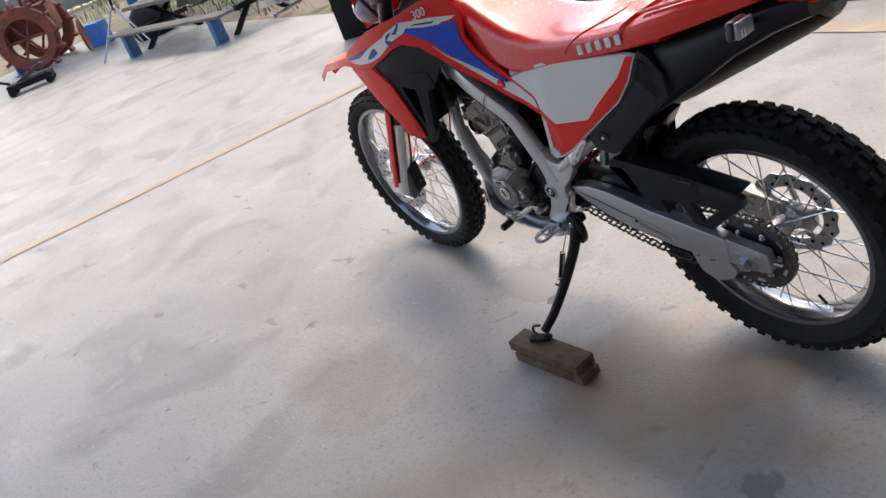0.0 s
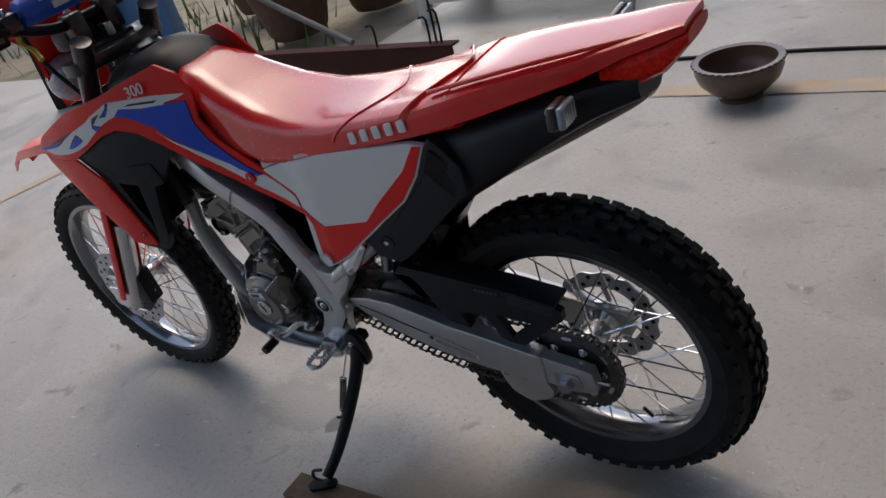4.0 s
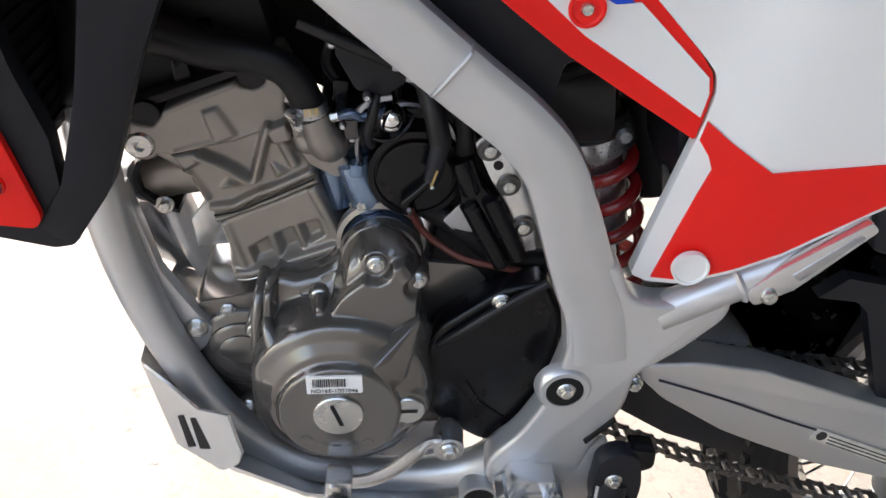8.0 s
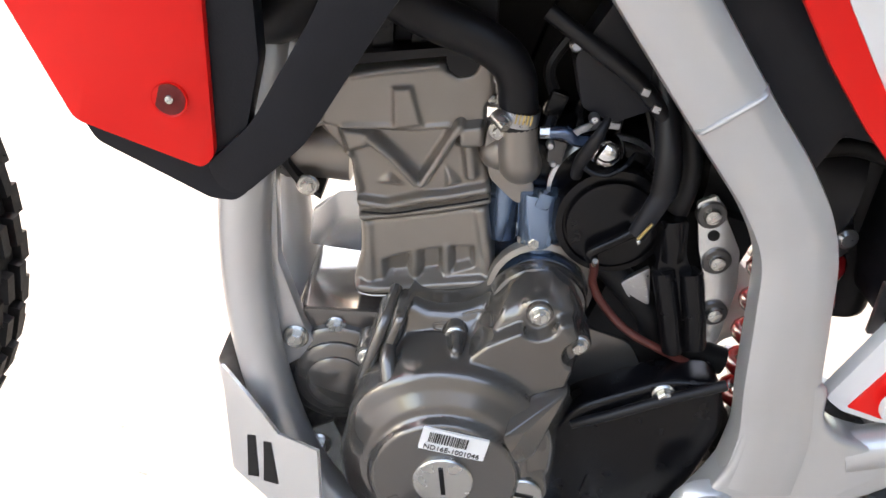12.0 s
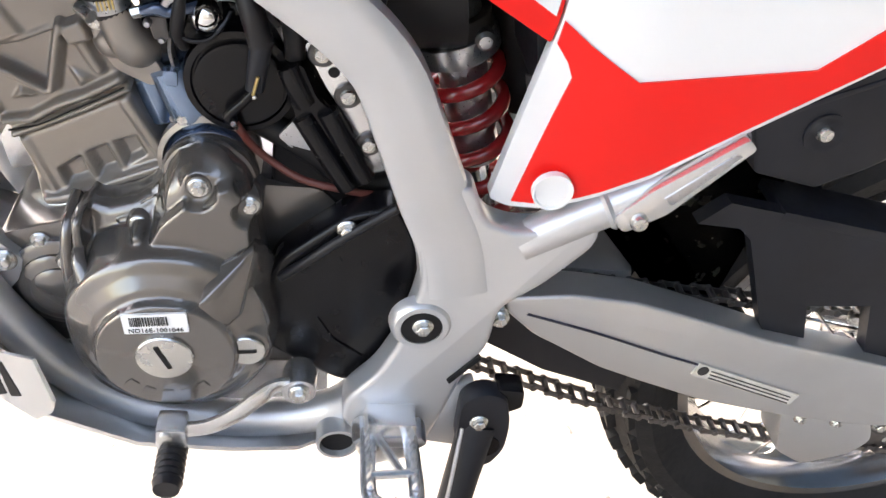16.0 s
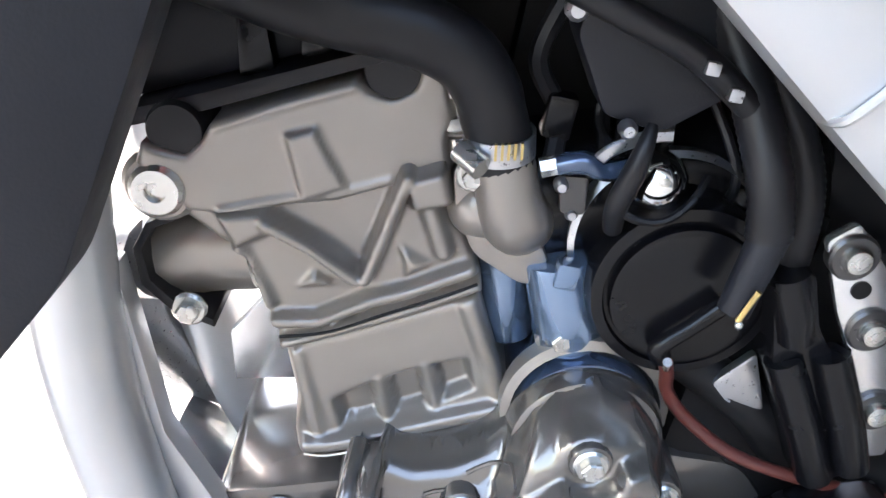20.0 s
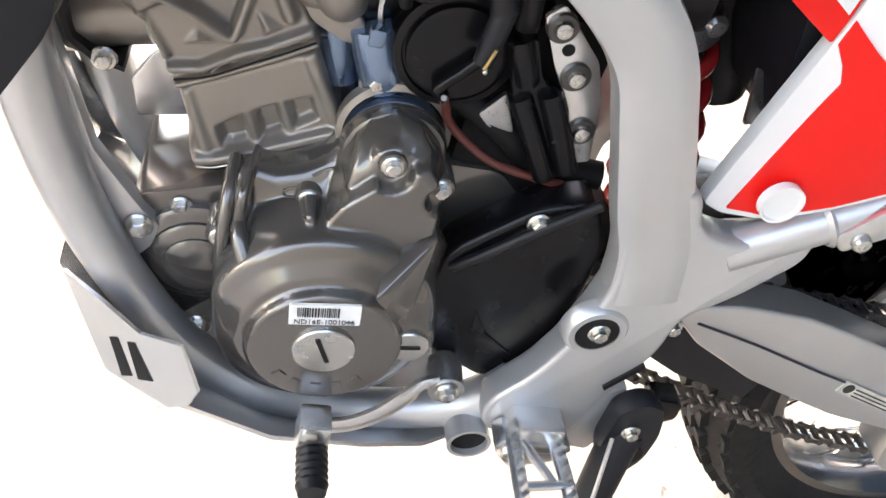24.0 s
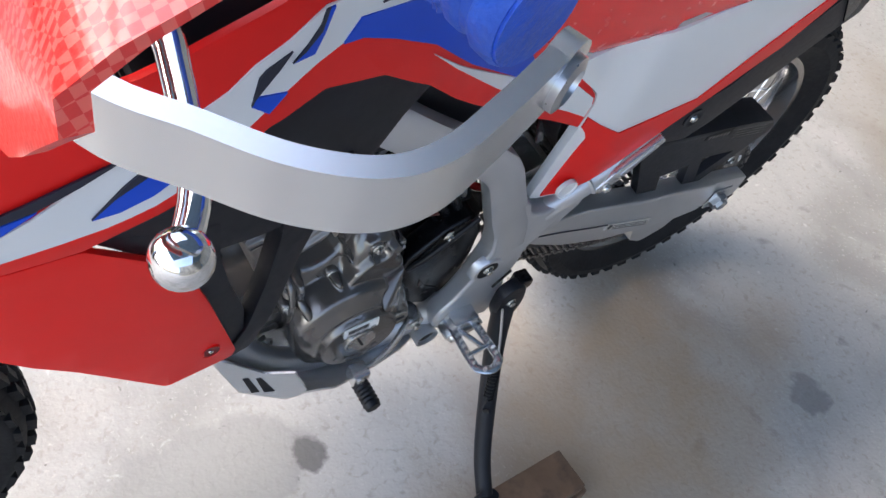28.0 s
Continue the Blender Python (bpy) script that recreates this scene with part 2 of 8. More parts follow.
def weave(m, pale, scale):
    n, l = m.node_tree.nodes, m.node_tree.links
    b = n["Principled BSDF"]
    tc = next(x for x in n if x.type == "TEX_COORD")
    w = n.new("ShaderNodeTexChecker")
    w.inputs["Scale"].default_value = scale
    mp = n.new("ShaderNodeMapping")
    mp.inputs["Rotation"].default_value = (0.5, 0.3, 0.2)
    mp.inputs["Scale"].default_value = (1.0, 1.0, 0.8)
    mp.inputs["Location"].default_value = (0.0007, 0.0, 0.0)
    l.new(tc.outputs["Object"], mp.inputs["Vector"])
    l.new(mp.outputs[0], w.inputs["Vector"])
    w.inputs["Color1"].default_value, w.inputs["Color2"].default_value = (0, 0, 0, 1), (0.8, 0.8, 0.8, 1)
    mx = n.new("ShaderNodeMix")
    mx.data_type = "RGBA"
    l.new(w.outputs["Fac"], mx.inputs["Factor"])
    l.new(b.inputs["Base Color"].links[0].from_socket, mx.inputs["A"])
    mx.inputs["B"].default_value = (*pale, 1)
    l.new(mx.outputs["Result"], b.inputs["Base Color"])


weave(M_CARBON, (0.86, 0.13, 0.10), 620)
M_WOOD = mat("weathered_brown_wood", (0.17, 0.098, 0.056), 0.75, vary=0.35, scale=9, bump=0.6, bscale=60, dirt=((0.05, 0.035, 0.026), 14, 0.48, 0.72))
M_BENCHW = mat("grey_weathered_planks", (0.15, 0.14, 0.125), 0.8, vary=0.3, scale=8, bump=0.5, bscale=50)
M_BLUEP = mat("blue_painted_steel", (0.05, 0.17, 0.36), 0.5, vary=0.15, scale=3, dirt=((0.30, 0.30, 0.30), 3, 0.62, 0.75))
M_MAROON = mat("maroon_primer_steel", (0.055, 0.018, 0.016), 0.85, vary=0.25, scale=4, spec=0.2, dirt=((0.09, 0.06, 0.05), 6, 0.58, 0.8))
M_CLAY = mat("glazed_brown_clay", (0.10, 0.058, 0.038), 0.35, vary=0.3, scale=7, coat=0.2)
M_TERRA = mat("terracotta", (0.15, 0.075, 0.045), 0.8, vary=0.3, scale=6, bump=0.3, bscale=30, dirt=((0.07, 0.05, 0.04), 4, 0.5, 0.75))
M_WPAINT = mat("chipped_white_paint", (0.66, 0.66, 0.62), 0.5, vary=0.06, scale=5, dirt=((0.35, 0.33, 0.29), 9, 0.6, 0.75))
M_WALL = mat("stained_cement_wall", (0.27, 0.275, 0.27), 0.9, vary=0.25, scale=0.8, bump=0.3, bscale=8, dirt=((0.05, 0.055, 0.05), 0.9, 0.48, 0.72))
M_WALLW = mat("whitewashed_wall", (0.74, 0.74, 0.72), 0.8, vary=0.06, scale=1.2)
M_ROOF = mat("corrugated_blue_zinc_sheet", (0.12, 0.21, 0.33), 0.5, 0.3, vary=0.15, scale=1.5, dirt=((0.16, 0.16, 0.17), 1.2, 0.6, 0.8))
M_BARK = mat("palm_bark", (0.19, 0.18, 0.165), 0.9, vary=0.35, scale=5, bump=0.7, bscale=18)
M_LEAF = mat("green_leaf", (0.13, 0.21, 0.08), 0.5, vary=0.5, scale=3)
M_GRASS = mat("dry_grass_green", (0.10, 0.16, 0.04), 0.8, vary=0.45, scale=2)
M_TRACTOR = mat("faded_red_machine_paint", (0.24, 0.05, 0.025), 0.65, vary=0.3, scale=5, dirt=((0.06, 0.04, 0.03), 6, 0.48, 0.68))
M_TARP = mat("bright_blue_plastic", (0.03, 0.16, 0.55), 0.5, vary=0.15, scale=6)


# ---- mesh helpers ----
def link_mesh(name, bm, material, smooth=38):
    bmesh.ops.recalc_face_normals(bm, faces=bm.faces)
    me = bpy.data.meshes.new(name)
    bm.to_mesh(me)
    bm.free()
    if material:
        me.materials.append(material)
    if smooth:
        me.shade_smooth()
        me.set_sharp_from_angle(angle=radians(smooth))
    return me


def part(name, bm, material, parent, label="", smooth=38):
    ob = new(name, link_mesh(name, bm, material, smooth))
    ob.parent = parent
    if label:
        ob["label"] = label
    return ob


def thing(name, bm, material, label, category, group="", kind="", smooth=38, at=None):
    ob = new(name, link_mesh(name, bm, material, smooth) if bm else None)
    if at is not None:
        ob.matrix_world = at
    return tagged(ob, label, category, group, kind)


def shared(name, me, parent, m, label=""):
    ob = new(name, me)
    ob.parent = parent
    ob.matrix_local = m
    if label:
        ob["label"] = label
    return ob


def join(*bms):
    out = bms[0]
    for b in bms[1:]:
        me = bpy.data.meshes.new("tmp")
        b.to_mesh(me)
        b.free()
        out.from_mesh(me)
        bpy.data.meshes.remove(me)
    return out


def moved(bm, m):
    bmesh.ops.transform(bm, matrix=m, verts=bm.verts)
    return bm


def fillet(pts, r, n=4):
    """Rounds the corners of a closed outline."""
    out, k = [], len(pts)
    for i in range(k):
        p, a, b = Vector(pts[i]), Vector(pts[i - 1]), Vector(pts[(i + 1) % k])
        u, v = a - p, b - p
        d = min(r, u.length * 0.45, v.length * 0.45)
        s, e = p + u.normalized() * d, p + v.normalized() * d
        for j in range(n + 1):
            t = j / n
            out.append(tuple(s * (1 - t) ** 2 + p * 2 * t * (1 - t) + e * t * t))
    return out


def bevel_all(bm, w, seg=2, angle=30):
    if w <= 0:
        return bm
    edges = [e for e in bm.edges if len(e.link_faces) == 2 and e.calc_face_angle(0) > radians(angle)]
    bmesh.ops.bevel(bm, geom=edges, offset=w, segments=seg, profile=0.6, affect="EDGES", clamp_overlap=True)
    return bm


def prism(pts, y0, y1, bevel=0.003, r=0.0, seg=2, n=4):
    """An outline in x and z, drawn out from y0 to y1."""
    if r:
        pts = fillet(pts, r, n)
    bm = bmesh.new()
    a = [bm.verts.new((x, y0, z)) for x, z in pts]
    b = [bm.verts.new((x, y1, z)) for x, z in pts]
    bm.faces.new(a)
    bm.faces.new(b[::-1])
    k = len(pts)
    for i in range(k):
        bm.faces.new((a[i], b[i], b[(i + 1) % k], a[(i + 1) % k]))
    bmesh.ops.recalc_face_normals(bm, faces=bm.faces)
    return bevel_all(bm, bevel, seg, 50)


def box(x0, x1, y0, y1, z0, z1, bevel=0.003, seg=2):
    bm = bmesh.new()
    bmesh.ops.create_cube(bm, size=1)
    bmesh.ops.scale(bm, vec=(x1 - x0, y1 - y0, z1 - z0), verts=bm.verts)
    bmesh.ops.translate(bm, vec=((x0 + x1) / 2, (y0 + y1) / 2, (z0 + z1) / 2), verts=bm.verts)
    return bevel_all(bm, bevel, seg)


def smooth_path(pts, n=6):
    pts = [Vector(p) for p in pts]
    if n < 2 or len(pts) < 3:
        return pts
    out, k = [], len(pts)
    for i in range(k - 1):
        p0, p1, p2, p3 = pts[max(i - 1, 0)], pts[i], pts[i + 1], pts[min(i + 2, k - 1)]
        for j in range(n):
            t = j / n
            out.append(0.5 * (2 * p1 + (p2 - p0) * t + (2 * p0 - 5 * p1 + 4 * p2 - p3) * t * t + (3 * p1 - p0 - 3 * p2 + p3) * t ** 3))
    return out + [pts[-1]]


def tube(pts, r, seg=12, n=6, flat=None, caps=True, up=(0, 1, 0)):
    """A round or flattened bar along a smoothed path. r: one radius, or one at each given point. flat: ratio across up."""
    path = smooth_path(pts, n)
    k = len(path)
    radii = [r] * k if not isinstance(r, (list, tuple)) else [np.interp(i * (len(r) - 1) / (k - 1), range(len(r)), r) for i in range(k)]
    bm = bmesh.new()
    rings, ref = [], Vector(up)
    for i, p in enumerate(path):
        d = (path[min(i + 1, k - 1)] - path[max(i - 1, 0)]).normalized()
        u = ref - d * ref.dot(d)
        if u.length < 1e-3:
            u = Vector((0, 0, 1)) - d * d.z
        u.normalize()
        w = d.cross(u)
        if flat is None:
            ref = u
        q = []
        for j in range(seg):
            a = 2 * math.pi * j / seg
            c, s = math.cos(a), math.sin(a)
            if flat:
                f = (abs(c) ** 4 + abs(s) ** 4) ** -0.25
                q.append(bm.verts.new(p + (u * c * flat + w * s) * radii[i] * f))
            else:
                q.append(bm.verts.new(p + (u * c + w * s) * radii[i]))
        rings.append(q)
    for a, b in zip(rings, rings[1:]):
        for j in range(seg):
            bm.faces.new((a[j], a[(j + 1) % seg], b[(j + 1) % seg], b[j]))
    if caps:
        bm.faces.new(rings[0][::-1])
        bm.faces.new(rings[-1])
    return bm


def lathe(profile, n=32, closed=False, center=(0, 0, 0), axis="y"):
    """Turns (radius, along) pairs round an axis."""
    bm = bmesh.new()
    rings = []
    for r, h in profile:
        q = []
        for j in range(n):
            a = 2 * math.pi * j / n
            c, s = r * math.cos(a), r * math.sin(a)
            p = (c, h, s) if axis == "y" else (c, s, h) if axis == "z" else (h, c, s)
            q.append(bm.verts.new(Vector(p) + Vector(center)))
        rings.append(q)
    pairs = list(zip(rings, rings[1:])) + ([(rings[-1], rings[0])] if closed else [])
    for a, b in pairs:
        for j in range(n):
            bm.faces.new((a[j], a[(j + 1) % n], b[(j + 1) % n], b[j]))
    if not closed:
        bm.faces.new(rings[0][::-1])
        bm.faces.new(rings[-1])
    bmesh.ops.remove_doubles(bm, verts=bm.verts, dist=1e-6)
    return bm


def cyl(a, b, r, n=20, r2=None, bevel=0.0):
    a, b = Vector(a), Vector(b)
    bm = bmesh.new()
    bmesh.ops.create_cone(bm, cap_ends=True, segments=n, radius1=r, radius2=r if r2 is None else r2, depth=(b - a).length)
    bevel_all(bm, bevel, 2, 40)
    q = Vector((0, 0, 1)).rotation_difference(b - a)
    return moved(bm, Matrix.Translation((a + b) / 2) @ q.to_matrix().to_4x4())


def ball(c, r, n=16):
    bm = bmesh.new()
    bmesh.ops.create_uvsphere(bm, u_segments=n, v_segments=n // 2 + 2, radius=r)
    return moved(bm, Matrix.Translation(c))


def bent(pts, yfun, thick, step=0.03, r=0.0, bevel=0.0):
    """A plate with an outline in x and z that follows yfun(x, z), drawn thick towards the middle of the machine."""
    if r:
        pts = fillet(pts, r, 3)
    bm = bmesh.new()
    bm.faces.new([bm.verts.new((x, 0, z)) for x, z in pts])
    xs, zs = [p[0] for p in pts], [p[1] for p in pts]
    for lo, hi, ax in ((min(xs), max(xs), Vector((1, 0, 0))), (min(zs), max(zs), Vector((0, 0, 1)))):
        k = max(1, int((hi - lo) / step))
        for i in range(1, k):
            co = ax * (lo + (hi - lo) * i / k)
            bmesh.ops.bisect_plane(bm, geom=bm.verts[:] + bm.edges[:] + bm.faces[:], plane_co=co, plane_no=ax, dist=1e-6)
    top = bm.faces[:]
    for v in bm.verts:
        v.co.y = yfun(v.co.x, v.co.z)
    ext = bmesh.ops.extrude_face_region(bm, geom=top)
    sign = 1 if yfun(sum(xs) / len(xs), sum(zs) / len(zs)) < 0 else -1
    for v in [g for g in ext["geom"] if isinstance(g, bmesh.types.BMVert)]:
        v.co.y += sign * thick
    bmesh.ops.recalc_face_normals(bm, faces=bm.faces)
    return bevel_all(bm, bevel, 2, 60) if bevel else bm


def mirror(bm):
    bmesh.ops.scale(bm, vec=(1, -1, 1), verts=bm.verts)
    bmesh.ops.reverse_faces(bm, faces=bm.faces)
    return bm


def loft(sections, seg=20, caps=True):
    """Closed sections, each a list of points with the same count."""
    bm = bmesh.new()
    rings = [[bm.verts.new(p) for p in s] for s in sections]
    k = len(rings[0])
    for a, b in zip(rings, rings[1:]):
        for j in range(k):
            bm.faces.new((a[j], a[(j + 1) % k], b[(j + 1) % k], b[j]))
    if caps:
        bm.faces.new(rings[0][::-1])
        bm.faces.new(rings[-1])
    return bm


def text_mesh(name, body, size, depth, material, parent, m, label=""):
    cu = bpy.data.curves.new(name, "FONT")
    cu.body, cu.size, cu.extrude, cu.align_x, cu.align_y = body, size, depth, "CENTER", "CENTER"
    tmp = bpy.data.objects.new("tmp", cu)
    scene.collection.objects.link(tmp)
    me = bpy.data.meshes.new_from_object(tmp.evaluated_get(bpy.context.evaluated_depsgraph_get()))
    bpy.data.objects.remove(tmp)
    me.materials.clear()
    me.materials.append(material)
    return shared(name, me, parent, m, label)


# ---- ground, floor, shed ----
bm = bmesh.new()
bmesh.ops.create_grid(bm, x_segments=60, y_segments=60, size=150)
for v in bm.verts:
    v.co.z = -0.06 + 0.03 * noise.noise(v.co * 0.6)
thing("ground", bm, M_DIRT, "dry sandy yard with patches of grass", "ground", kind="structure")
slab = [(-13.5, -14), (14, -14), (14, 9), (-2.4, 9), (-2.4, 2.75), (-7.5, 2.60), (-13.5, 2.35)]
bm = bmesh.new()
a = [bm.verts.new((x, y, 0)) for x, y in slab]
b = [bm.verts.new((x, y, -0.2)) for x, y in slab]
bm.faces.new(a)
for i in range(len(slab)):
    bm.faces.new((a[i], b[i], b[(i + 1) % len(slab)], a[(i + 1) % len(slab)]))
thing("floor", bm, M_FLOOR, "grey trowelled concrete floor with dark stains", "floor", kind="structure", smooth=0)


def paint_line(name, p, q, w):
    p, q = Vector((*p, 0)), Vector((*q, 0))
    d = (q - p).normalized()
    s = Vector((-d.y, d.x, 0)) * w / 2
    bm = bmesh.new()
    n = 40
    rng = random.Random(5)
    L, R = [], []
    for i in range(n + 1):
        c = p.lerp(q, i / n)
        L.append(bm.verts.new(c + s * rng.uniform(0.85, 1.1) + Vector((0, 0, 0.004))))
        R.append(bm.verts.new(c - s * rng.uniform(0.85, 1.1) + Vector((0, 0, 0.004))))
    for i in range(n):
        bm.faces.new((L[i], L[i + 1], R[i + 1], R[i]))
    return thing(name, bm, M_ORANGE, "worn orange marking line painted on concrete", "floor marking", kind="structure")


paint_line("floor_line", (-3.95, -2.2), (-3.22, 1.98), 0.085)
paint_line("floor_line", (-3.30, 1.98), (6.0, 2.24), 0.125)


# unseen corrugated roof added to shade bike and floor, on steel posts
bm = bmesh.new()
for x0, x1, n, near, edge in ((-4.1, 1.5, 88, (-3.1, 4.6), (1.15, 4.77)), (1.5, 9.5, 124, (-7.9, 4.4), (6.6, 4.98))):
    rows = []
    for y, z in (near, edge):
        rows.append([bm.verts.new((x0 + (x1 - x0) * i / n, y, z + 0.03 * math.sin(i * math.pi / 2))) for i in range(n + 1)])
    for i in range(n):
        bm.faces.new((rows[0][i], rows[0][i + 1], rows[1][i + 1], rows[1][i]))
ext = bmesh.ops.extrude_face_region(bm, geom=bm.faces[:])
bmesh.ops.translate(bm, vec=(0, 0, 0.01), verts=[g for g in ext["geom"] if isinstance(g, bmesh.types.BMVert)])
thing("shade_roof", bm, M_ROOF, "unseen corrugated zinc roof that shades bike and floor", "roof", kind="structure")


def post(x, y, h, w, label, lean=0.0, group="blue steel posts"):
    ob = thing("steel_post", join(box(-w / 2, w / 2, -w / 2, w / 2, 0, h, 0.006), box(-w, w, -w, w, 0, 0.012, 0.003)), M_BLUEP, label, "post", group)
    ob.matrix_world = Matrix.Translation((x, y, 0)) @ Matrix.Rotation(lean, 4, "Y")
    return ob


for x, y in ((-4.2, -7.3), (5.7, -7.3), (5.7, 1.7)):
    post(x, y, 4.4, 0.14, "blue painted steel shed post")

# ---- things round the machine ----
# wooden block under the stand
blk0 = thing("wooden_block", box(-0.135, 0.135, -0.036, 0.036, 0.030, 0.060, 0.003), M_WOOD, "two stacked brown wooden planks under the side stand", "wood block")
blk0.matrix_world = pose(0.028, -0.362, 0, 0, 0, 1.5)
lower = part("lower_plank", box(-0.115, 0.150, -0.040, 0.032, 0.0, 0.029, 0.003), M_WOOD, blk0)
part("drill_hole", lathe([(0.006, 0.055), (0.006, 0.0605)], 16, False, (-0.082, 0.006, 0), "z"), M_INK, blk0)

# glazed clay bowl with a scalloped rim
prof = [(0.0, 0.0), (0.085, 0.0), (0.088, 0.012), (0.075, 0.02), (0.12, 0.045), (0.158, 0.085), (0.172, 0.125), (0.168, 0.148), (0.178, 0.156), (0.176, 0.163), (0.150, 0.160), (0.150, 0.120), (0.12, 0.06), (0.06, 0.03), (0.0, 0.026)]
bm = lathe([(max(r, 0.0005), h) for r, h in prof], 72, False, axis="z")
for v in bm.verts:
    r = math.hypot(v.co.x, v.co.y)
    if r > 0.165 and v.co.z > 0.15:
        k = 1 + 0.022 * math.cos(36 * math.atan2(v.co.y, v.co.x))
        v.co.x, v.co.y = v.co.x * k, v.co.y * k
bowl = thing("clay_bowl", bm, M_CLAY, "dark glazed clay bowl with scalloped rim on the floor", "bowl", at=pose(0.255, 2.005, 0.0))

# black hose on the floor
thing("hose", tube([(-2.1, 2.50, 0.0085), (-1.34, 2.36, 0.0085), (-0.78, 2.38, 0.0085), (-0.2, 2.43, 0.0085), (0.5, 2.47, 0.0085), (1.6, 2.42, 0.0085), (3.2, 2.60, 0.0085), (5.0, 2.55, 0.0085)], 0.0085, 10, 8), M_HOSE, "black rubber hose lying on the floor", "hose")

# white painted bench
bench = thing("white_bench", box(-2.27, -0.72, 3.30, 4.15, 0.235, 0.275, 0.006), M_WPAINT, "low white painted wooden platform bench", "bench")
for x in (-2.22, -0.78):
    for y in (3.34, 4.10):
        part("leg", box(x - 0.04, x + 0.04, y - 0.035, y + 0.035, 0, 0.27, 0.005), M_WPAINT, bench)
part("apron", box(-2.27, -0.72, 3.285, 3.310, 0.14, 0.245, 0.004), M_WPAINT, bench)
part("back_rail", box(-2.27, -0.72, 4.10, 4.16, 0.56, 0.66, 0.006), M_WPAINT, bench)
for k in range(15):
    x = -2.22 + 0.102 * k
    part("slat", box(x - 0.018, x + 0.018, 4.10, 4.13, 0.27, 0.58, 0.003), M_WPAINT, bench)
for k in range(4):
    part("end_slat", box(-2.265, -2.235, 3.36 + 0.17 * k, 3.40 + 0.17 * k, 0.27, 0.58, 0.003), M_WPAINT, bench)
part("end_rail", box(-2.285, -2.215, 3.28, 4.16, 0.56, 0.64, 0.006), M_WPAINT, bench)
box1 = thing("white_cabinet", box(-1.75, -0.95, 3.52, 4.05, 0.277, 0.85, 0.01), M_WPAINT, "white painted cabinet standing on the bench", "cabinet")
for k in range(2):
    part("door", box(-1.73 + 0.40 * k, -1.37 + 0.40 * k, 3.500, 3.520, 0.30, 0.82, 0.004), M_WPAINT, box1)

# maroon steel channel with a pole across
tr0 = thing("steel_beam", prism([(-0.98, 0.0), (0.95, 0.0), (0.95, 0.29), (-0.98, 0.29)], -0.006, 0.006, 0.0), M_MAROON, "long maroon painted steel channel standing on edge", "beam")
tr0.matrix_world = pose(-2.02, 2.00, 0, 0, 0, -1.5)
part("flange", box(-0.98, 0.95, -0.006, 0.070, 0.290, 0.302, 0.003), M_MAROON, tr0)
part("flange", box(-0.98, 0.95, -0.006, 0.070, 0.0, 0.012, 0.003), M_MAROON, tr0)
for k, (x, h) in enumerate(((0.84, 0.22), (0.87, 0.15), (0.80, 0.12), (0.45, 0.10))):
    part("rebar", tube([(x, 0.030, 0.25), (x + 0.01, 0.030, 0.30 + h), (x - 0.03, 0.025, 0.30 + h * 1.1)], 0.006, 8, 3), M_DARK, tr0)
thing("bamboo_pole", tube([(-2.1, 2.42, 0.20), (-3.0, 2.55, 0.55), (-3.7, 2.65, 0.88), (-4.4, 2.75, 1.25)], 0.020, 10, 3), M_BENCHW, "grey bamboo pole leaning over the steel channel", "pole")

# blue sheet-steel column
col = thing("blue_column", prism([(-0.20, 0.0), (0.20, 0.0), (0.07, 2.6), (-0.07, 2.6)], -0.10, 0.10, 0.006), M_BLUEP, "tall tapered blue painted steel column", "column", at=pose(-4.15, 2.62, 0, 0, 0, 30))
part("edge_flange", box(-0.02, 0.02, -0.13, -0.10, 0, 2.5, 0.003), M_BLUEP, col)


# potted plants
def pot(name, x, y, r, h, label, seed, leaves, spread, m_pot=M_TERRA):
    rng = random.Random(seed)
    p = thing(name, lathe([(r * 0.62, 0), (r * 0.70, h * 0.1), (r * 0.92, h * 0.75), (r * 0.98, h * 0.9), (r, h * 0.92), (r, h), (r * 0.88, h), (r * 0.84, h * 0.86), (0.001, h * 0.84)], 40, False, axis="z"), m_pot, label, "potted plant", "potted plants", at=pose(x, y, 0))
    bm = bmesh.new()
    for k in range(leaves):
        a, t = rng.uniform(0, 6.28), rng.uniform(0.3, 1.0)
        L = spread * rng.uniform(0.6, 1.1)
        base = Vector((rng.uniform(-0.3, 0.3) * r, rng.uniform(-0.3, 0.3) * r, h * 0.86))
        d = Vector((math.cos(a) * t, math.sin(a) * t, 1.05 - 0.5 * t)).normalized()
        tip = base + d * L
        stem = [base.lerp(tip, q / 6) - Vector((0, 0, 0.25 * L * t * (q / 6) ** 2)) for q in range(7)]
        side = d.cross(Vector((0, 0, 1))).normalized()
        for q in range(6):
            u = (stem[q + 1] - stem[q])
            w = 0.004
            f = [bm.verts.new(stem[q] - side * w), bm.verts.new(stem[q] + side * w), bm.verts.new(stem[q + 1] + side * w), bm.verts.new(stem[q + 1] - side * w)]
            bm.faces.new(f)
        for q in range(9):
            c = stem[2].lerp(stem[6], q / 8)
            for sg in (-1, 1):
                ll = L * 0.30 * (1 - 0.5 * abs(q / 8 - 0.4)) * rng.uniform(0.8, 1.1)
                e = c + (side * sg * 0.85 + d * 0.55 - Vector((0, 0, 0.25))).normalized() * ll
                m = c.lerp(e, 0.5) + d * ll * 0.10 + Vector((0, 0, 0.03 * ll))
                n0 = c.lerp(e, 0.5) - d * ll * 0.10
                bm.faces.new([bm.verts.new(v) for v in (c, m, e, n0)])
    tagged(part("foliage", bm, M_LEAF, p, "lobed green leaves", smooth=0), kind="stuff")
    return p


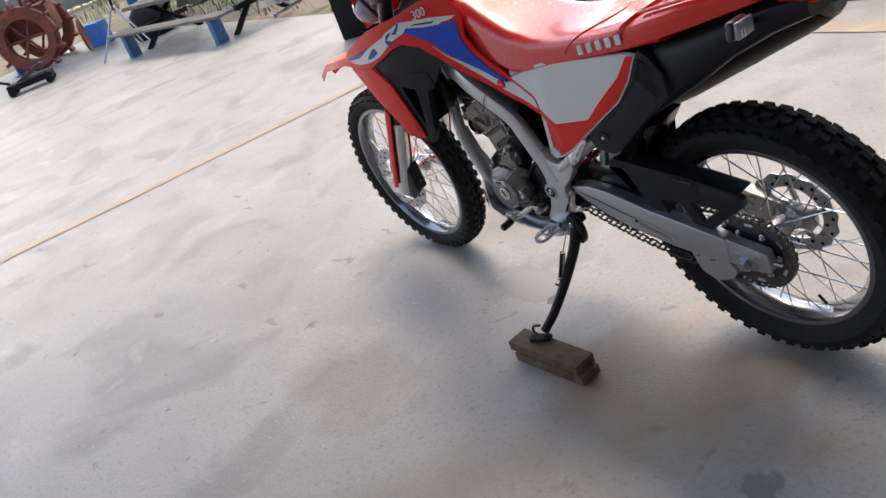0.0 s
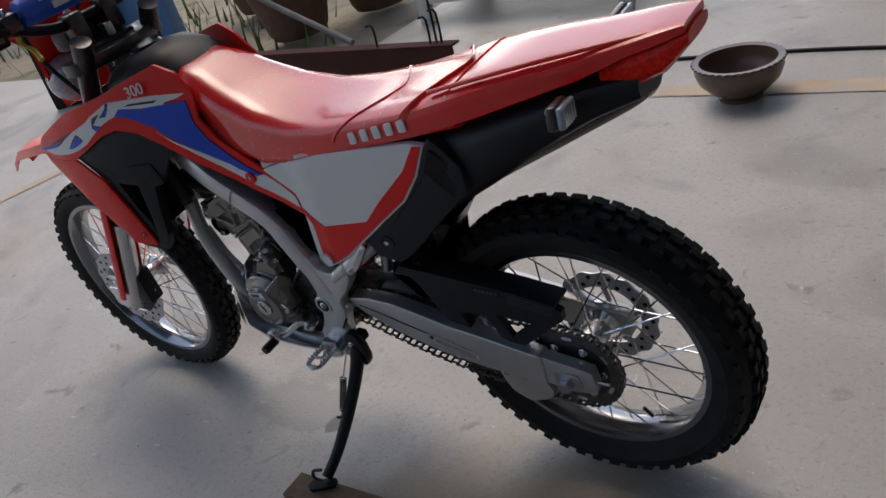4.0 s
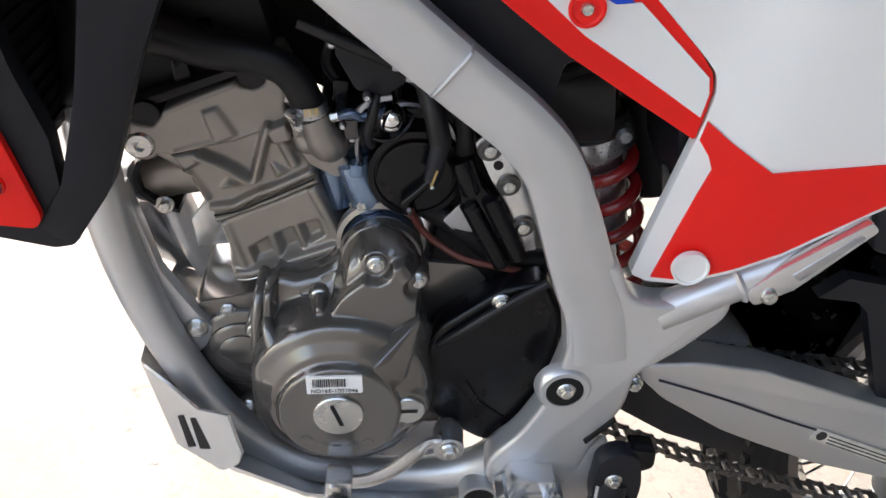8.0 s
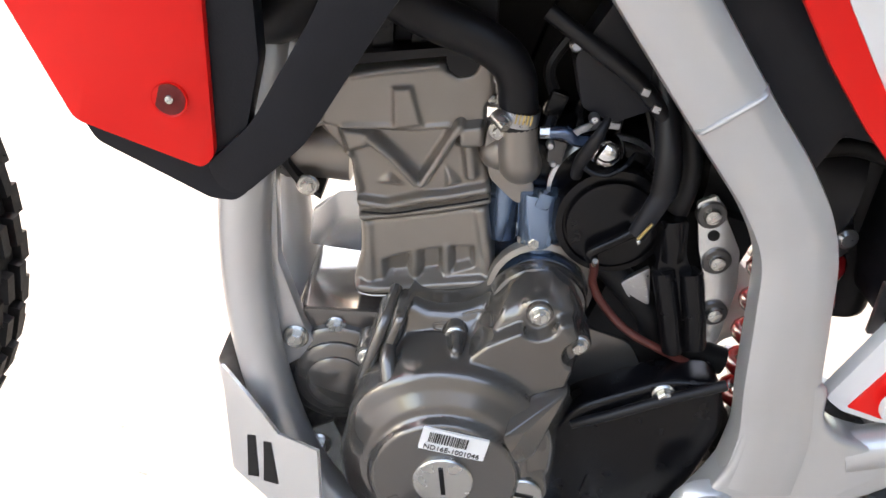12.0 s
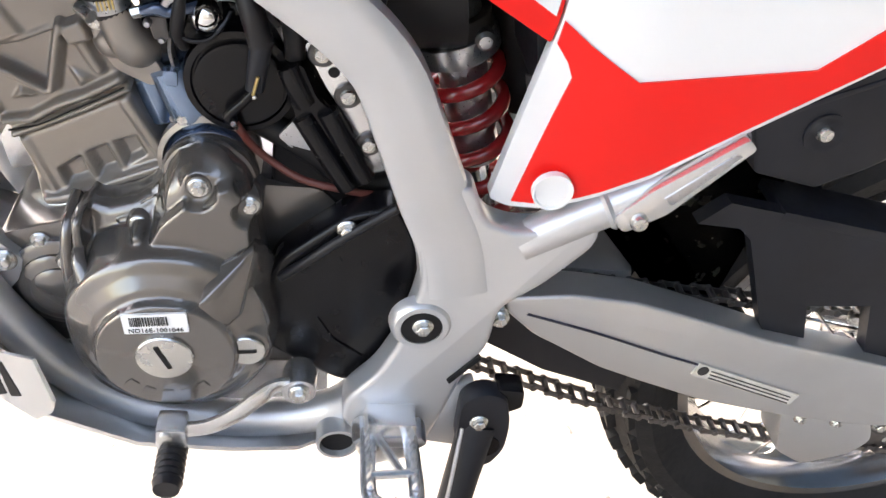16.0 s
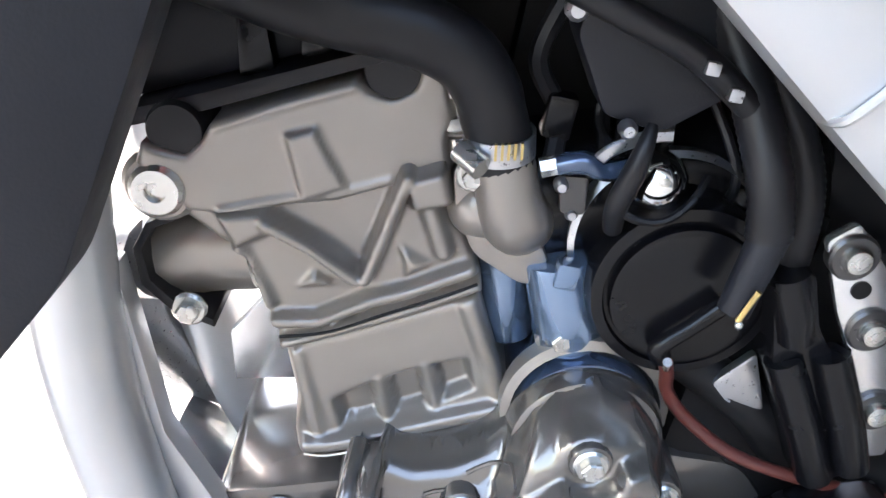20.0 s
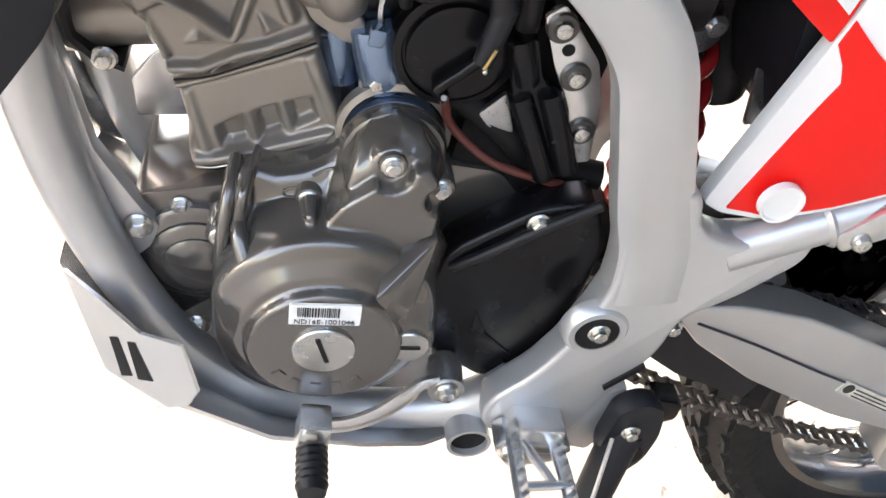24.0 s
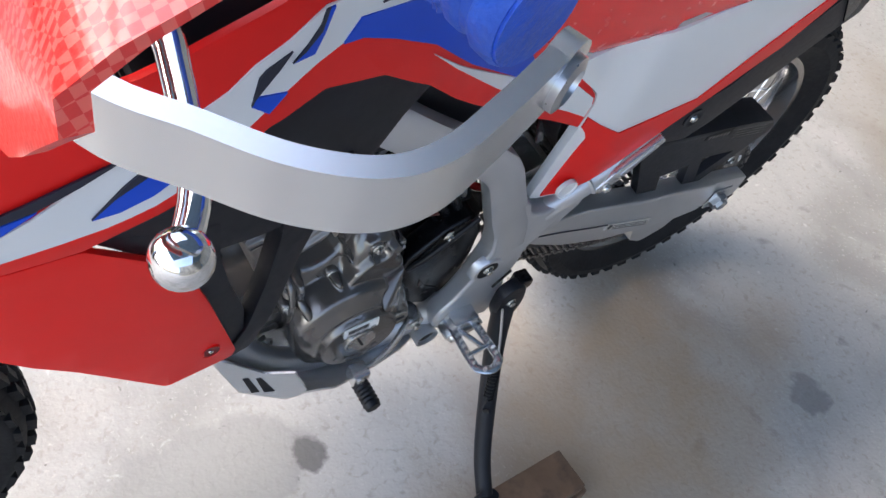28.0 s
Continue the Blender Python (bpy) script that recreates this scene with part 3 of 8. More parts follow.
pot("potted_plant", -3.45, 3.35, 0.33, 0.42, "large clay pot with lobed green leaves", 11, 42, 0.85)
pot("potted_plant", -3.10, 3.95, 0.33, 0.50, "terracotta pot with narrow leaves", 12, 30, 0.8)
pot("potted_plant", -4.7, 4.2, 0.30, 0.40, "shaded pot with dense green leaves", 13, 34, 0.8)
thing("blue_bucket", lathe([(0.10, 0), (0.14, 0.30), (0.15, 0.30), (0.15, 0.32), (0.13, 0.32), (0.095, 0.02), (0.001, 0.02)], 28, False, axis="z"), M_TARP, "blue plastic bucket beside the pots", "bucket", at=pose(-2.75, 4.7, 0))
# brown drum behind
thing("brown_panel", box(-0.5, 0.5, -0.05, 0.05, 0, 1.9, 0.02), M_TERRA, "brown wooden board standing upright", "board", at=pose(-6.6, 3.9, 0, 0, 0, 32))
thing("dark_screen", box(-0.35, 0.35, -0.04, 0.04, 0, 0.95, 0.02), M_DARK, "dark upright sheet beside the blue column", "sheet", at=pose(-4.5, 2.2, 0, 0, 0, 40))

# work table by the fan
tbl = thing("picnic_table", box(-1.25, 1.25, -0.38, 0.38, 0.70, 0.74, 0.006), M_BENCHW, "weathered wooden work table in the yard", "table", at=pose(-8.4, 2.35, 0, 0, 0, 12) @ Matrix.Diagonal((1, 1, 0.72, 1)))
for k in range(4):
    part("plank", box(-1.25, 1.25, -0.37 + 0.187 * k, -0.20 + 0.187 * k, 0.742, 0.756, 0.003), M_BENCHW, tbl)
for x in (-0.95, 0.95):
    for sgn in (-1, 1):
        part("leg", tube([(x, sgn * 0.42, 0), (x, -sgn * 0.20, 0.70)], 0.045, 4, 1, 1.0), M_DARK, tbl)
    part("leg_brace", box(x - 0.03, x + 0.03, -0.3, 0.3, 0.32, 0.40, 0.004), M_DARK, tbl)
part("seat_plank", box(-1.25, 1.25, -0.75, -0.52, 0.40, 0.44, 0.005), M_BENCHW, tbl)
part("seat_leg", box(-1.0, -0.92, -0.70, -0.56, 0.0, 0.40, 0.004), M_BLUEP, tbl)
part("seat_leg", box(0.92, 1.0, -0.70, -0.56, 0.0, 0.40, 0.004), M_BLUEP, tbl)
rc = random.Random(6)
for k in range(9):
    w, h = rc.uniform(0.1, 0.35), rc.uniform(0.05, 0.22)
    thing("crate", box(-w / 2, w / 2, -0.12, 0.12, 0, h, 0.008), rc.choice((M_BENCHW, M_TERRA, M_DARK, M_WPAINT)), "small box of clutter on the work table", "box", "clutter on the table", at=pose(-9.2 + 0.24 * k, 2.28 + 0.06 * k + rc.uniform(-0.1, 0.1), 0.545, 0, 0, rc.uniform(0, 90)))

# loudspeaker-like horn cluster on a tripod
horn = thing("tripod_horn", cyl((0, 0, 0.55), (0, 0, 1.12), 0.020, 12), M_DARK, "black horn cluster on a silver tripod", "loudspeaker", at=pose(-9.75, 1.70, 0))
for a in (0.4, 2.5, 4.6):
    part("leg", tube([(0, 0, 0.62), (0.42 * math.cos(a), 0.42 * math.sin(a), 0.0)], 0.014, 8, 1), M_ALU, horn)
for a, z in ((0, 1.05), (2.1, 1.10), (4.2, 1.05), (0.5, 0.88)):
    part("horn", lathe([(0.03, 0), (0.05, 0.08), (0.12, 0.20), (0.15, 0.22), (0.15, 0.235), (0.11, 0.205), (0.03, 0.10)], 24, True, axis="x"), M_DARK, horn).matrix_local = Matrix.Translation((0.10 * math.cos(a), 0.10 * math.sin(a), z)) @ Matrix.Rotation(a * 0.35 - 0.5, 4, "Z")
thing("covered_mound", ball((0, 0, 0.15), 0.32, 16), M_DARK, "dark covered mound beside the tripod", "mound", at=pose(-10.3, 2.25, 0))

# red two-wheel tractor
trac = thing("walking_tractor", box(-0.5, 0.5, -0.22, 0.22, 0.45, 0.85, 0.05), M_TRACTOR, "old red two-wheel farm tractor", "tractor", at=pose(-12.6, 1.15, 0, 0, 0, 60))
for y in (-0.42, 0.42):
    w = part("wheel", lathe([(0.42, -0.09), (0.46, -0.05), (0.46, 0.05), (0.42, 0.09), (0.30, 0.07), (0.30, -0.07)], 32, True, (0.1, y, 0.46)), M_TRACTOR, trac)
    for k in range(12):
        a = 2 * math.pi * k / 12
        part("lug", box(-0.02, 0.02, -0.10, 0.10, 0.42, 0.52, 0.004), M_TRACTOR, w).matrix_local = Matrix.Translation((0.1, y, 0.46)) @ Matrix.Rotation(a, 4, "Y")
    for k in range(6):
        part("wheel_spoke", tube([(0.1, y, 0.46), (0.1 + 0.31 * math.cos(k * 1.047), y, 0.46 + 0.31 * math.sin(k * 1.047))], 0.02, 8, 1), M_TRACTOR, w)
part("engine_block", box(-0.75, -0.35, -0.20, 0.20, 0.50, 1.05, 0.04), M_TRACTOR, trac)
part("belt_guard", lathe([(0.22, -0.06), (0.26, -0.03), (0.26, 0.03), (0.22, 0.06)], 28, False, (-0.30, -0.30, 0.85)), M_TRACTOR, trac)
part("steering_ring", lathe([(0.20, -0.015), (0.22, 0), (0.20, 0.015), (0.185, 0)], 28, True, (0.3, 0, 1.55)), M_DARK, trac)
part("steering_post", tube([(0.1, 0, 0.85), (0.3, 0, 1.55)], 0.03, 10, 1), M_TRACTOR, trac)
for y in (-0.2, 0.2):
    part("handle", tube([(0.4, y, 0.8), (1.0, y * 1.3, 1.05), (1.5, y * 1.6, 1.10)], 0.022, 8), M_TRACTOR, trac)
part("exhaust_stack", tube([(-0.5, 0.1, 1.0), (-0.5, 0.1, 1.45)], 0.035, 10, 1), M_DARK, trac)
disc = thing("orange_disc_plough", lathe([(0.02, 0), (0.20, 0.02), (0.26, 0.06), (0.25, 0.065), (0.19, 0.03), (0.02, 0.012)], 28, True, axis="x"), M_TRACTOR, "rusty orange plough disc leaning by the tractor", "plough", at=pose(-11.4, 1.55, 0.27, 0, 0, 70))
thing("blue_canister", box(-0.18, 0.18, -0.12, 0.12, 0, 0.34, 0.03), M_TARP, "bright blue plastic canister on the ground", "canister", at=pose(-11.9, 1.9, 0, 0, 0, 30))
jack = thing("floor_jack", box(-0.35, 0.25, -0.13, 0.13, 0.06, 0.14, 0.01), M_DARK, "black trolley jack on the floor", "jack", at=pose(-10.55, 0.55, 0, 0, 0, 70))
for x in (-0.3, 0.2):
    for y in (-0.15, 0.15):
        part("wheel", cyl((x, y - 0.02, 0.05), (x, y + 0.02, 0.05), 0.05, 16), M_DARK, jack)
part("lift_arm", prism([(-0.3, 0.12), (0.15, 0.28), (0.2, 0.25), (-0.2, 0.1)], -0.05, 0.05, 0.006), M_DGREY, jack)
part("handle", tube([(-0.3, 0, 0.15), (-0.8, 0, 0.45)], 0.018, 8, 1), M_DARK, jack)

# far wall with louvred windows
wall0 = Vector((-26.0, -2.0, 0))
wall1 = Vector((-14.5, 17.0, 0))
wd = (wall1 - wall0).normalized()
WL = (wall1 - wall0).length
ang = math.degrees(math.atan2(wd.y, wd.x))
wall = thing("wall_north", box(0, WL, 0, 0.2, 0, 0.72, 0.01), M_WALL, "stained cement boundary wall", "wall", kind="structure", at=pose(*wall0, 0, 0, ang))
thing("wall_upper", box(0, WL, 0.002, 0.198, 4.3, 5.2, 0.01), M_WALLW, "whitewashed top of the building wall", "wall", kind="structure", at=pose(*wall0, 0, 0, ang))
# emissive panel stands in for the bright daylight behind the windows
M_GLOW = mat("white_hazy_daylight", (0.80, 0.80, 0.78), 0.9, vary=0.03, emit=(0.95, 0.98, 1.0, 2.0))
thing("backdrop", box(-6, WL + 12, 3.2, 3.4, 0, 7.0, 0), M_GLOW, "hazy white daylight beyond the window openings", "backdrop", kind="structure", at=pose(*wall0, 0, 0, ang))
for k in range(9):
    x = 0.4 + k * WL / 9
    w = WL / 9 - 0.55
    win = thing("window_%d" % (k + 1), join(box(0, 0.10, 0, 0.2, 0.72, 4.3, 0.01), box(w, w + 0.10, 0, 0.2, 0.72, 4.3, 0.01), box(0.1, w, 0.03, 0.17, 2.45, 2.53, 0.01)), M_WALL, "tall louvred window opening in the wall", "window", kind="structure", at=pose(*(wall0 + wd * x), 0, 0, ang))
    part("pier", box(w + 0.10, w + 0.55, 0.0, 0.2, 0.72, 4.3, 0.01), M_WALL, win)
    if k % 2 == 1:
        for j in range(14):
            part("louvre", moved(box(0.1, w, -0.07, 0.07, -0.008, 0.008, 0), Matrix.Translation((0, 0.1, 0.92 + 0.24 * j)) @ Matrix.Rotation(radians(38), 4, "X")), M_WALLW, win)
    else:
        for j in range(1, 12):
            part("glazing_bar", box(0.1, w, 0.085, 0.115, 0.72 + 0.30 * j, 0.745 + 0.30 * j, 0), M_WALL, win)
        for j in range(1, 4):
            part("mullion", box(w * j / 4, w * j / 4 + 0.04, 0.08, 0.12, 0.72, 4.3, 0.003), M_WALL, win)

# lean-to roof in front of the wall
bm = bmesh.new()
n = 90
rows = []
for d, z in ((-6.0, 2.75), (-3.0, 3.7)):
    rows.append([bm.verts.new((-14.5 + 9.2 * i / n, 0, 0)) for i in range(n + 1)])
for i in range(n + 1):
    s = i / n
    p = Vector((-12.6 + 3.9 * s, 0.4 + 4.6 * s, 0))
    q = Vector((-15.4 + 3.9 * s, 1.9 + 4.6 * s, 0))
    wv = 0.018 * math.sin(i * math.pi / 2)
    rows[0][i].co = p + Vector((0, 0, 2.30 + wv))
    rows[1][i].co = q + Vector((0, 0, 3.25 + wv))
for i in range(n):
    bm.faces.new((rows[0][i], rows[0][i + 1], rows[1][i + 1], rows[1][i]))
ext = bmesh.ops.extrude_face_region(bm, geom=bm.faces[:])
bmesh.ops.translate(bm, vec=(0, 0, 0.012), verts=[g for g in ext["geom"] if isinstance(g, bmesh.types.BMVert)])
leanto = thing("lean_to_roof", bm, M_ROOF, "blue-grey corrugated lean-to roof on blue posts", "roof", kind="structure")
# dark boards stand in for the shaded space under the lean-to
for d, z0, z1 in ((0.25, 2.02, 2.28), (1.6, 2.25, 2.85)):
    a, b = Vector((-12.6 - 0.93 * d, 0.4 + 0.5 * d, 0)), Vector((-8.7 - 0.93 * d, 5.0 + 0.5 * d, 0))
    part("eave_shade_board", box(0, (b - a).length, -0.05, 0.05, z0, z1, 0.01), M_DARK, leanto, "dark board standing in for shade under the roof").matrix_local = pose(*a, 0, 0, math.degrees(math.atan2(b.y - a.y, b.x - a.x)))
for s in (0.05, 0.40, 0.75, 1.0):
    post(-12.75 + 3.9 * s, 0.55 + 4.6 * s, 2.30, 0.12, "slim blue painted steel post of the lean-to")


# palm trunks and crowns
def palm(x, y, h, r, lean, seed):
    rng = random.Random(seed)
    tp = [(0, 0, -0.1), (lean * 0.2, 0, h * 0.33), (lean * 0.55, 0.05, h * 0.66), (lean, 0.1, h)]
    tree = thing("palm_tree", tube(tp, [r * 1.25, r, r * 0.9, r * 0.8], 14, 8), M_BARK, "slender grey palm trunk with feathery fronds", "palm tree", "palm trees", at=pose(x, y, 0, 0, 0, rng.uniform(0, 360)))
    for k in range(9):
        part("bark_ring", lathe([(r * 1.02, -0.02), (r * 1.10, 0), (r * 1.02, 0.02)], 14, True, (lean * (k / 9) ** 1.5, 0.1 * k / 9, 0.3 + h * k / 10), "z"), M_BARK, tree)
    bm = bmesh.new()
    for k in range(16):
        a, el = rng.uniform(0, 6.28), rng.uniform(0.1, 1.0)
        L = rng.uniform(1.5, 2.2)
        p0 = Vector(tp[-1])
        d = Vector((math.cos(a), math.sin(a), el)).normalized()
        sd = d.cross(Vector((0, 0, 1))).normalized()
        for q in range(22):
            t = q / 22
            c = p0 + d * L * t - Vector((0, 0, 0.8 * L * t * t * 0.7))
            for sg in (-1, 1):
                l = 0.45 * (1 - 0.6 * t) * rng.uniform(0.8, 1.1)
                e = c + (sd * sg + d * 0.5 - Vector((0, 0, 0.6))).normalized() * l
                bm.faces.new([bm.verts.new(v) for v in (c - d * 0.015, c + d * 0.015, e)])
    tagged(part("fronds", bm, M_LEAF, tree, "drooping green fronds", smooth=0), kind="stuff")


for k, (x, y, h) in enumerate(((-15.8, 4.2, 5.5), (-18.0, 6.3, 6.0), (-22.0, 5.2, 6.0), (-19.5, 2.2, 4.2), (-12.5, 8.8, 6.5))):
    palm(x, y, h, 0.17, 0.5, 20 + k)

# weeds along the yard
bm = bmesh.new()
rg = random.Random(9)
for k in range(5200):
    x, y = rg.uniform(-24, -3.0), rg.uniform(2.6, 12)
    if y < 2.7 + 0.02 * abs(x) or noise.noise(Vector((x * 0.5, y * 0.5, 3))) < 0.02:
        continue
    h, a = rg.uniform(0.06, 0.30), rg.uniform(0, 6.28)
    w = rg.uniform(0.006, 0.016)
    dx, dy = math.cos(a), math.sin(a)
    bm.faces.new([bm.verts.new(v) for v in ((x - dy * w, y + dx * w, -0.06), (x + dy * w, y - dx * w, -0.06), (x + dx * h * 0.5, y + dy * h * 0.5, h))])
thing("grass", bm, M_GRASS, "tufts of dry green grass in the yard", "grass", kind="stuff", smooth=0)
# timber stacked on the ground under the lean-to
rt = random.Random(14)
for k in range(9):
    thing("timber_plank", box(-1.3, 1.3, -0.09, 0.09, 0, 0.05, 0.005), M_BENCHW, "weathered grey plank lying in a pile", "plank", "timber pile", at=pose(-11.6 + 0.10 * rt.uniform(-2, 2), 4.5 + 0.14 * (k % 4), 0.02 + 0.06 * (k // 4) - 0.04, 0, 0, 50 + rt.uniform(-8, 8)))
thing("bicycle_wheel", lathe([(0.30, -0.012), (0.325, 0), (0.30, 0.012), (0.29, 0)], 36, True, (0, 0, 0.33)), M_DARK, "old bicycle wheel leaning at the wall", "wheel", at=pose(-13.6, 4.3, -0.05, 8, 0, 40))
# unseen walls added to hold back light from the sides and behind the bench
thing("unseen_wall_south", box(-4.4, 6.2, -7.8, -7.6, 0, 4.4, 0.01), M_WALL, "unseen plain cement wall that keeps side light out", "wall", kind="structure")
thing("unseen_wall_house", box(-0.5, 6.2, 7.4, 7.6, 0, 4.9, 0.01), M_WALL, "unseen plain cement wall that darkens the floor by the bench", "wall", kind="structure")
thing("unseen_wall_east", box(6.2, 6.4, -9.8, 6, 0, 4.9, 0.01), M_WALL, "unseen plain cement wall that keeps side light out", "wall", kind="structure")


# ---- the motorcycle: x to its rear, y to its right, z up; it leans on its side stand ----
bike = tagged(new("motorcycle"), "red and white off-road motorcycle with blue decals on its stand", "motorcycle")
bike.matrix_world = pose(0, 0, 0, 5.0, 0, 0)
AX_R, R_R = Vector((0.563, 0.026, 0.344)), 0.338
AX_F, R_F = Vector((-0.896, -0.010, 0.342)), 0.341

BOLT_HEX = link_mesh("bolt", join(lathe([(0.0105, 0), (0.0105, -0.0015), (0.009, -0.003)], 20), lathe([(0.0068, -0.002), (0.0068, -0.0075), (0.0058, -0.0085)], 6)), M_BOLT)
BOLT_ROUND = link_mesh("screw", join(lathe([(0.009, 0), (0.009, -0.002), (0.007, -0.006), (0.004, -0.0065)], 20), lathe([(0.0034, -0.004), (0.0034, -0.0069)], 6)), M_BOLT)


def bolt(x, y, z, parent, s=1.0, kind=0, tilt=(0, 0)):
    m = Matrix.Translation((x, y, z)) @ Euler((radians(tilt[0]), 0, radians(tilt[1]))).to_matrix().to_4x4() @ Matrix.Scale(s * 0.86, 4)
    return shared("screw" if kind else "bolt", BOLT_ROUND if kind else BOLT_HEX, parent, m)


# wheels
def spoke_wheel(name, center, rad, rim_r, width, hub_r, hub_w, spokes, label):
    hub = part(name, lathe([(0.012, -hub_w / 2 - 0.03), (0.016, -hub_w / 2 - 0.008), (hub_r, -hub_w / 2), (hub_r, -hub_w / 2 + 0.008), (hub_r * 0.6, -hub_w / 4), (hub_r * 0.55, hub_w / 4), (hub_r, hub_w / 2 - 0.008), (hub_r, hub_w / 2), (0.016, hub_w / 2 + 0.008), (0.012, hub_w / 2 + 0.03)], 28), M_ALU, bike, label)
    hub.location = center
    w = width / 2
    rw = min(0.04, w * 0.72)
    part("rim", lathe([(rim_r + 0.006, -rw), (rim_r + 0.008, -rw + 0.004), (rim_r - 0.004, -rw + 0.007), (rim_r - 0.012, -rw * 0.3), (rim_r - 0.014, 0), (rim_r - 0.012, rw * 0.3), (rim_r - 0.004, rw - 0.007), (rim_r + 0.008, rw - 0.004), (rim_r + 0.006, rw), (rim_r - 0.008, rw), (rim_r - 0.022, rw * 0.35), (rim_r - 0.024, 0), (rim_r - 0.022, -rw * 0.35), (rim_r - 0.008, -rw)], 64, True), M_RIM, hub, "polished aluminium rim")
    t = rad - 0.009
    part("tyre", lathe([(rim_r - 0.002, -rw + 0.004), (rim_r + 0.012, -rw - 0.006), ((rim_r + t) / 2, -w), (t - 0.022, -w * 0.96), (t - 0.006, -w * 0.66), (t, -w * 0.25), (t, w * 0.25), (t - 0.006, w * 0.66), (t - 0.022, w * 0.96), ((rim_r + t) / 2, w), (rim_r + 0.012, rw + 0.006), (rim_r - 0.002, rw - 0.004)], 72, True), M_RUBBER, hub, "knobbly off-road tyre")
    # tread blocks
    bm = bmesh.new()
    rows = ((0.0, 0.32, 0.0, 0.66), (-0.43, 0.30, 0.5, 0.66), (0.43, 0.30, 0.5, 0.66), (-0.82, 0.27, 0.0, 0.62), (0.82, 0.27, 0.0, 0.62))
    count = int(2 * math.pi * rad / 0.043)
    rng = random.Random(4)
    for fy, fw, ph, fl in rows:
        for i in range(count):
            a = 2 * math.pi * (i + ph) / count
            for side in ((-0.22, 0.22) if fy == 0 else (0,)):
                y0 = (fy + side) * w
                hw = fw * w * (0.40 if fy == 0 else 0.5)
                lift = t - 0.030 * max(0, abs(fy) - 0.25) ** 1.6 / 0.55
                out = 0.0095
                lean = 0.55 * fy
                da = fl * math.pi / count
                vs = []
                for h, sh in ((-0.006, 1.0), (out, 0.86)):
                    for aa, yy in ((-da, -hw), (da, -hw), (da, hw), (-da, hw)):
                        r = lift + h * math.cos(lean * 0.9)
                        ang = a + aa * sh
                        y = y0 + yy * sh + h * math.sin(lean)
                        rr = r - abs(yy + y0) * 0.0
                        vs.append(bm.verts.new((rr * math.cos(ang), y, rr * math.sin(ang))))
                for f in ((4, 5, 6, 7), (0, 1, 5, 4), (1, 2, 6, 5), (2, 3, 7, 6), (3, 0, 4, 7)):
                    bm.faces.new([vs[q] for q in f])
                if abs(fy) > 0.3 and rng.random() < 0.75:
                    # moulding whiskers
                    ang, r = a + rng.uniform(-da, da) * 0.7, lift + out
                    y = y0 + out * math.sin(lean)
                    p = Vector((r * math.cos(ang), y, r * math.sin(ang)))
                    d = Vector((math.cos(ang), lean * 1.2, math.sin(ang))).normalized() * rng.uniform(0.003, 0.007)
                    e = Vector((-math.sin(ang), 0, math.cos(ang))) * 0.0007
                    v = [bm.verts.new(p + e), bm.verts.new(p - e), bm.verts.new(p + Vector((0, 0.001, 0))), bm.verts.new(p + d)]
                    bm.faces.new((v[0], v[1], v[3]))
                    bm.faces.new((v[1], v[2], v[3]))
                    bm.faces.new((v[2], v[0], v[3]))
    tagged(part("tread_pattern", bm, M_RUBBER, hub, "square rubber tread knobs", smooth=0), kind="stuff")
    # spokes, laced in crossing pairs
    ln = rim_r - 0.018
    bm = tube([(0, 0, 0), (0, 0, 1)], 0.0019, 6, 1)
    me = link_mesh("spoke", bm, M_CHROME)
    for i in range(spokes):
        a = 2 * math.pi * i / spokes
        side = -1 if i % 2 else 1
        turn = (1 if (i // 2) % 2 else -1) * radians(52)
        p = Vector((hub_r * 0.95 * math.cos(a + turn), side * (hub_w / 2 - 0.004), hub_r * 0.95 * math.sin(a + turn)))
        q = Vector((ln * math.cos(a), side * 0.006, ln * math.sin(a)))
        d = q - p
        shared("spoke", me, hub, Matrix.Translation(p) @ Vector((0, 0, 1)).rotation_difference(d).to_matrix().to_4x4() @ Matrix.Diagonal((1, 1, d.length, 1)))
    return hub


def disc_rotor(r0, r1, th, holes, y, wave=0.003):
    """A drilled brake disc with a wavy edge."""
    bm = bmesh.new()
    n = 120
    out = [bm.verts.new(((r1 + wave * math.sin(14 * 2 * math.pi * i / n)) * math.cos(2 * math.pi * i / n), y, (r1 + wave * math.sin(14 * 2 * math.pi * i / n)) * math.sin(2 * math.pi * i / n))) for i in range(n)]
    inn = [bm.verts.new((r0 * math.cos(2 * math.pi * i / n), y, r0 * math.sin(2 * math.pi * i / n))) for i in range(n)]
    for i in range(n):
        bm.faces.new((out[i], out[(i + 1) % n], inn[(i + 1) % n], inn[i]))
    ext = bmesh.ops.extrude_face_region(bm, geom=bm.faces[:])
    bmesh.ops.translate(bm, vec=(0, th, 0), verts=[g for g in ext["geom"] if isinstance(g, bmesh.types.BMVert)])
    return bm


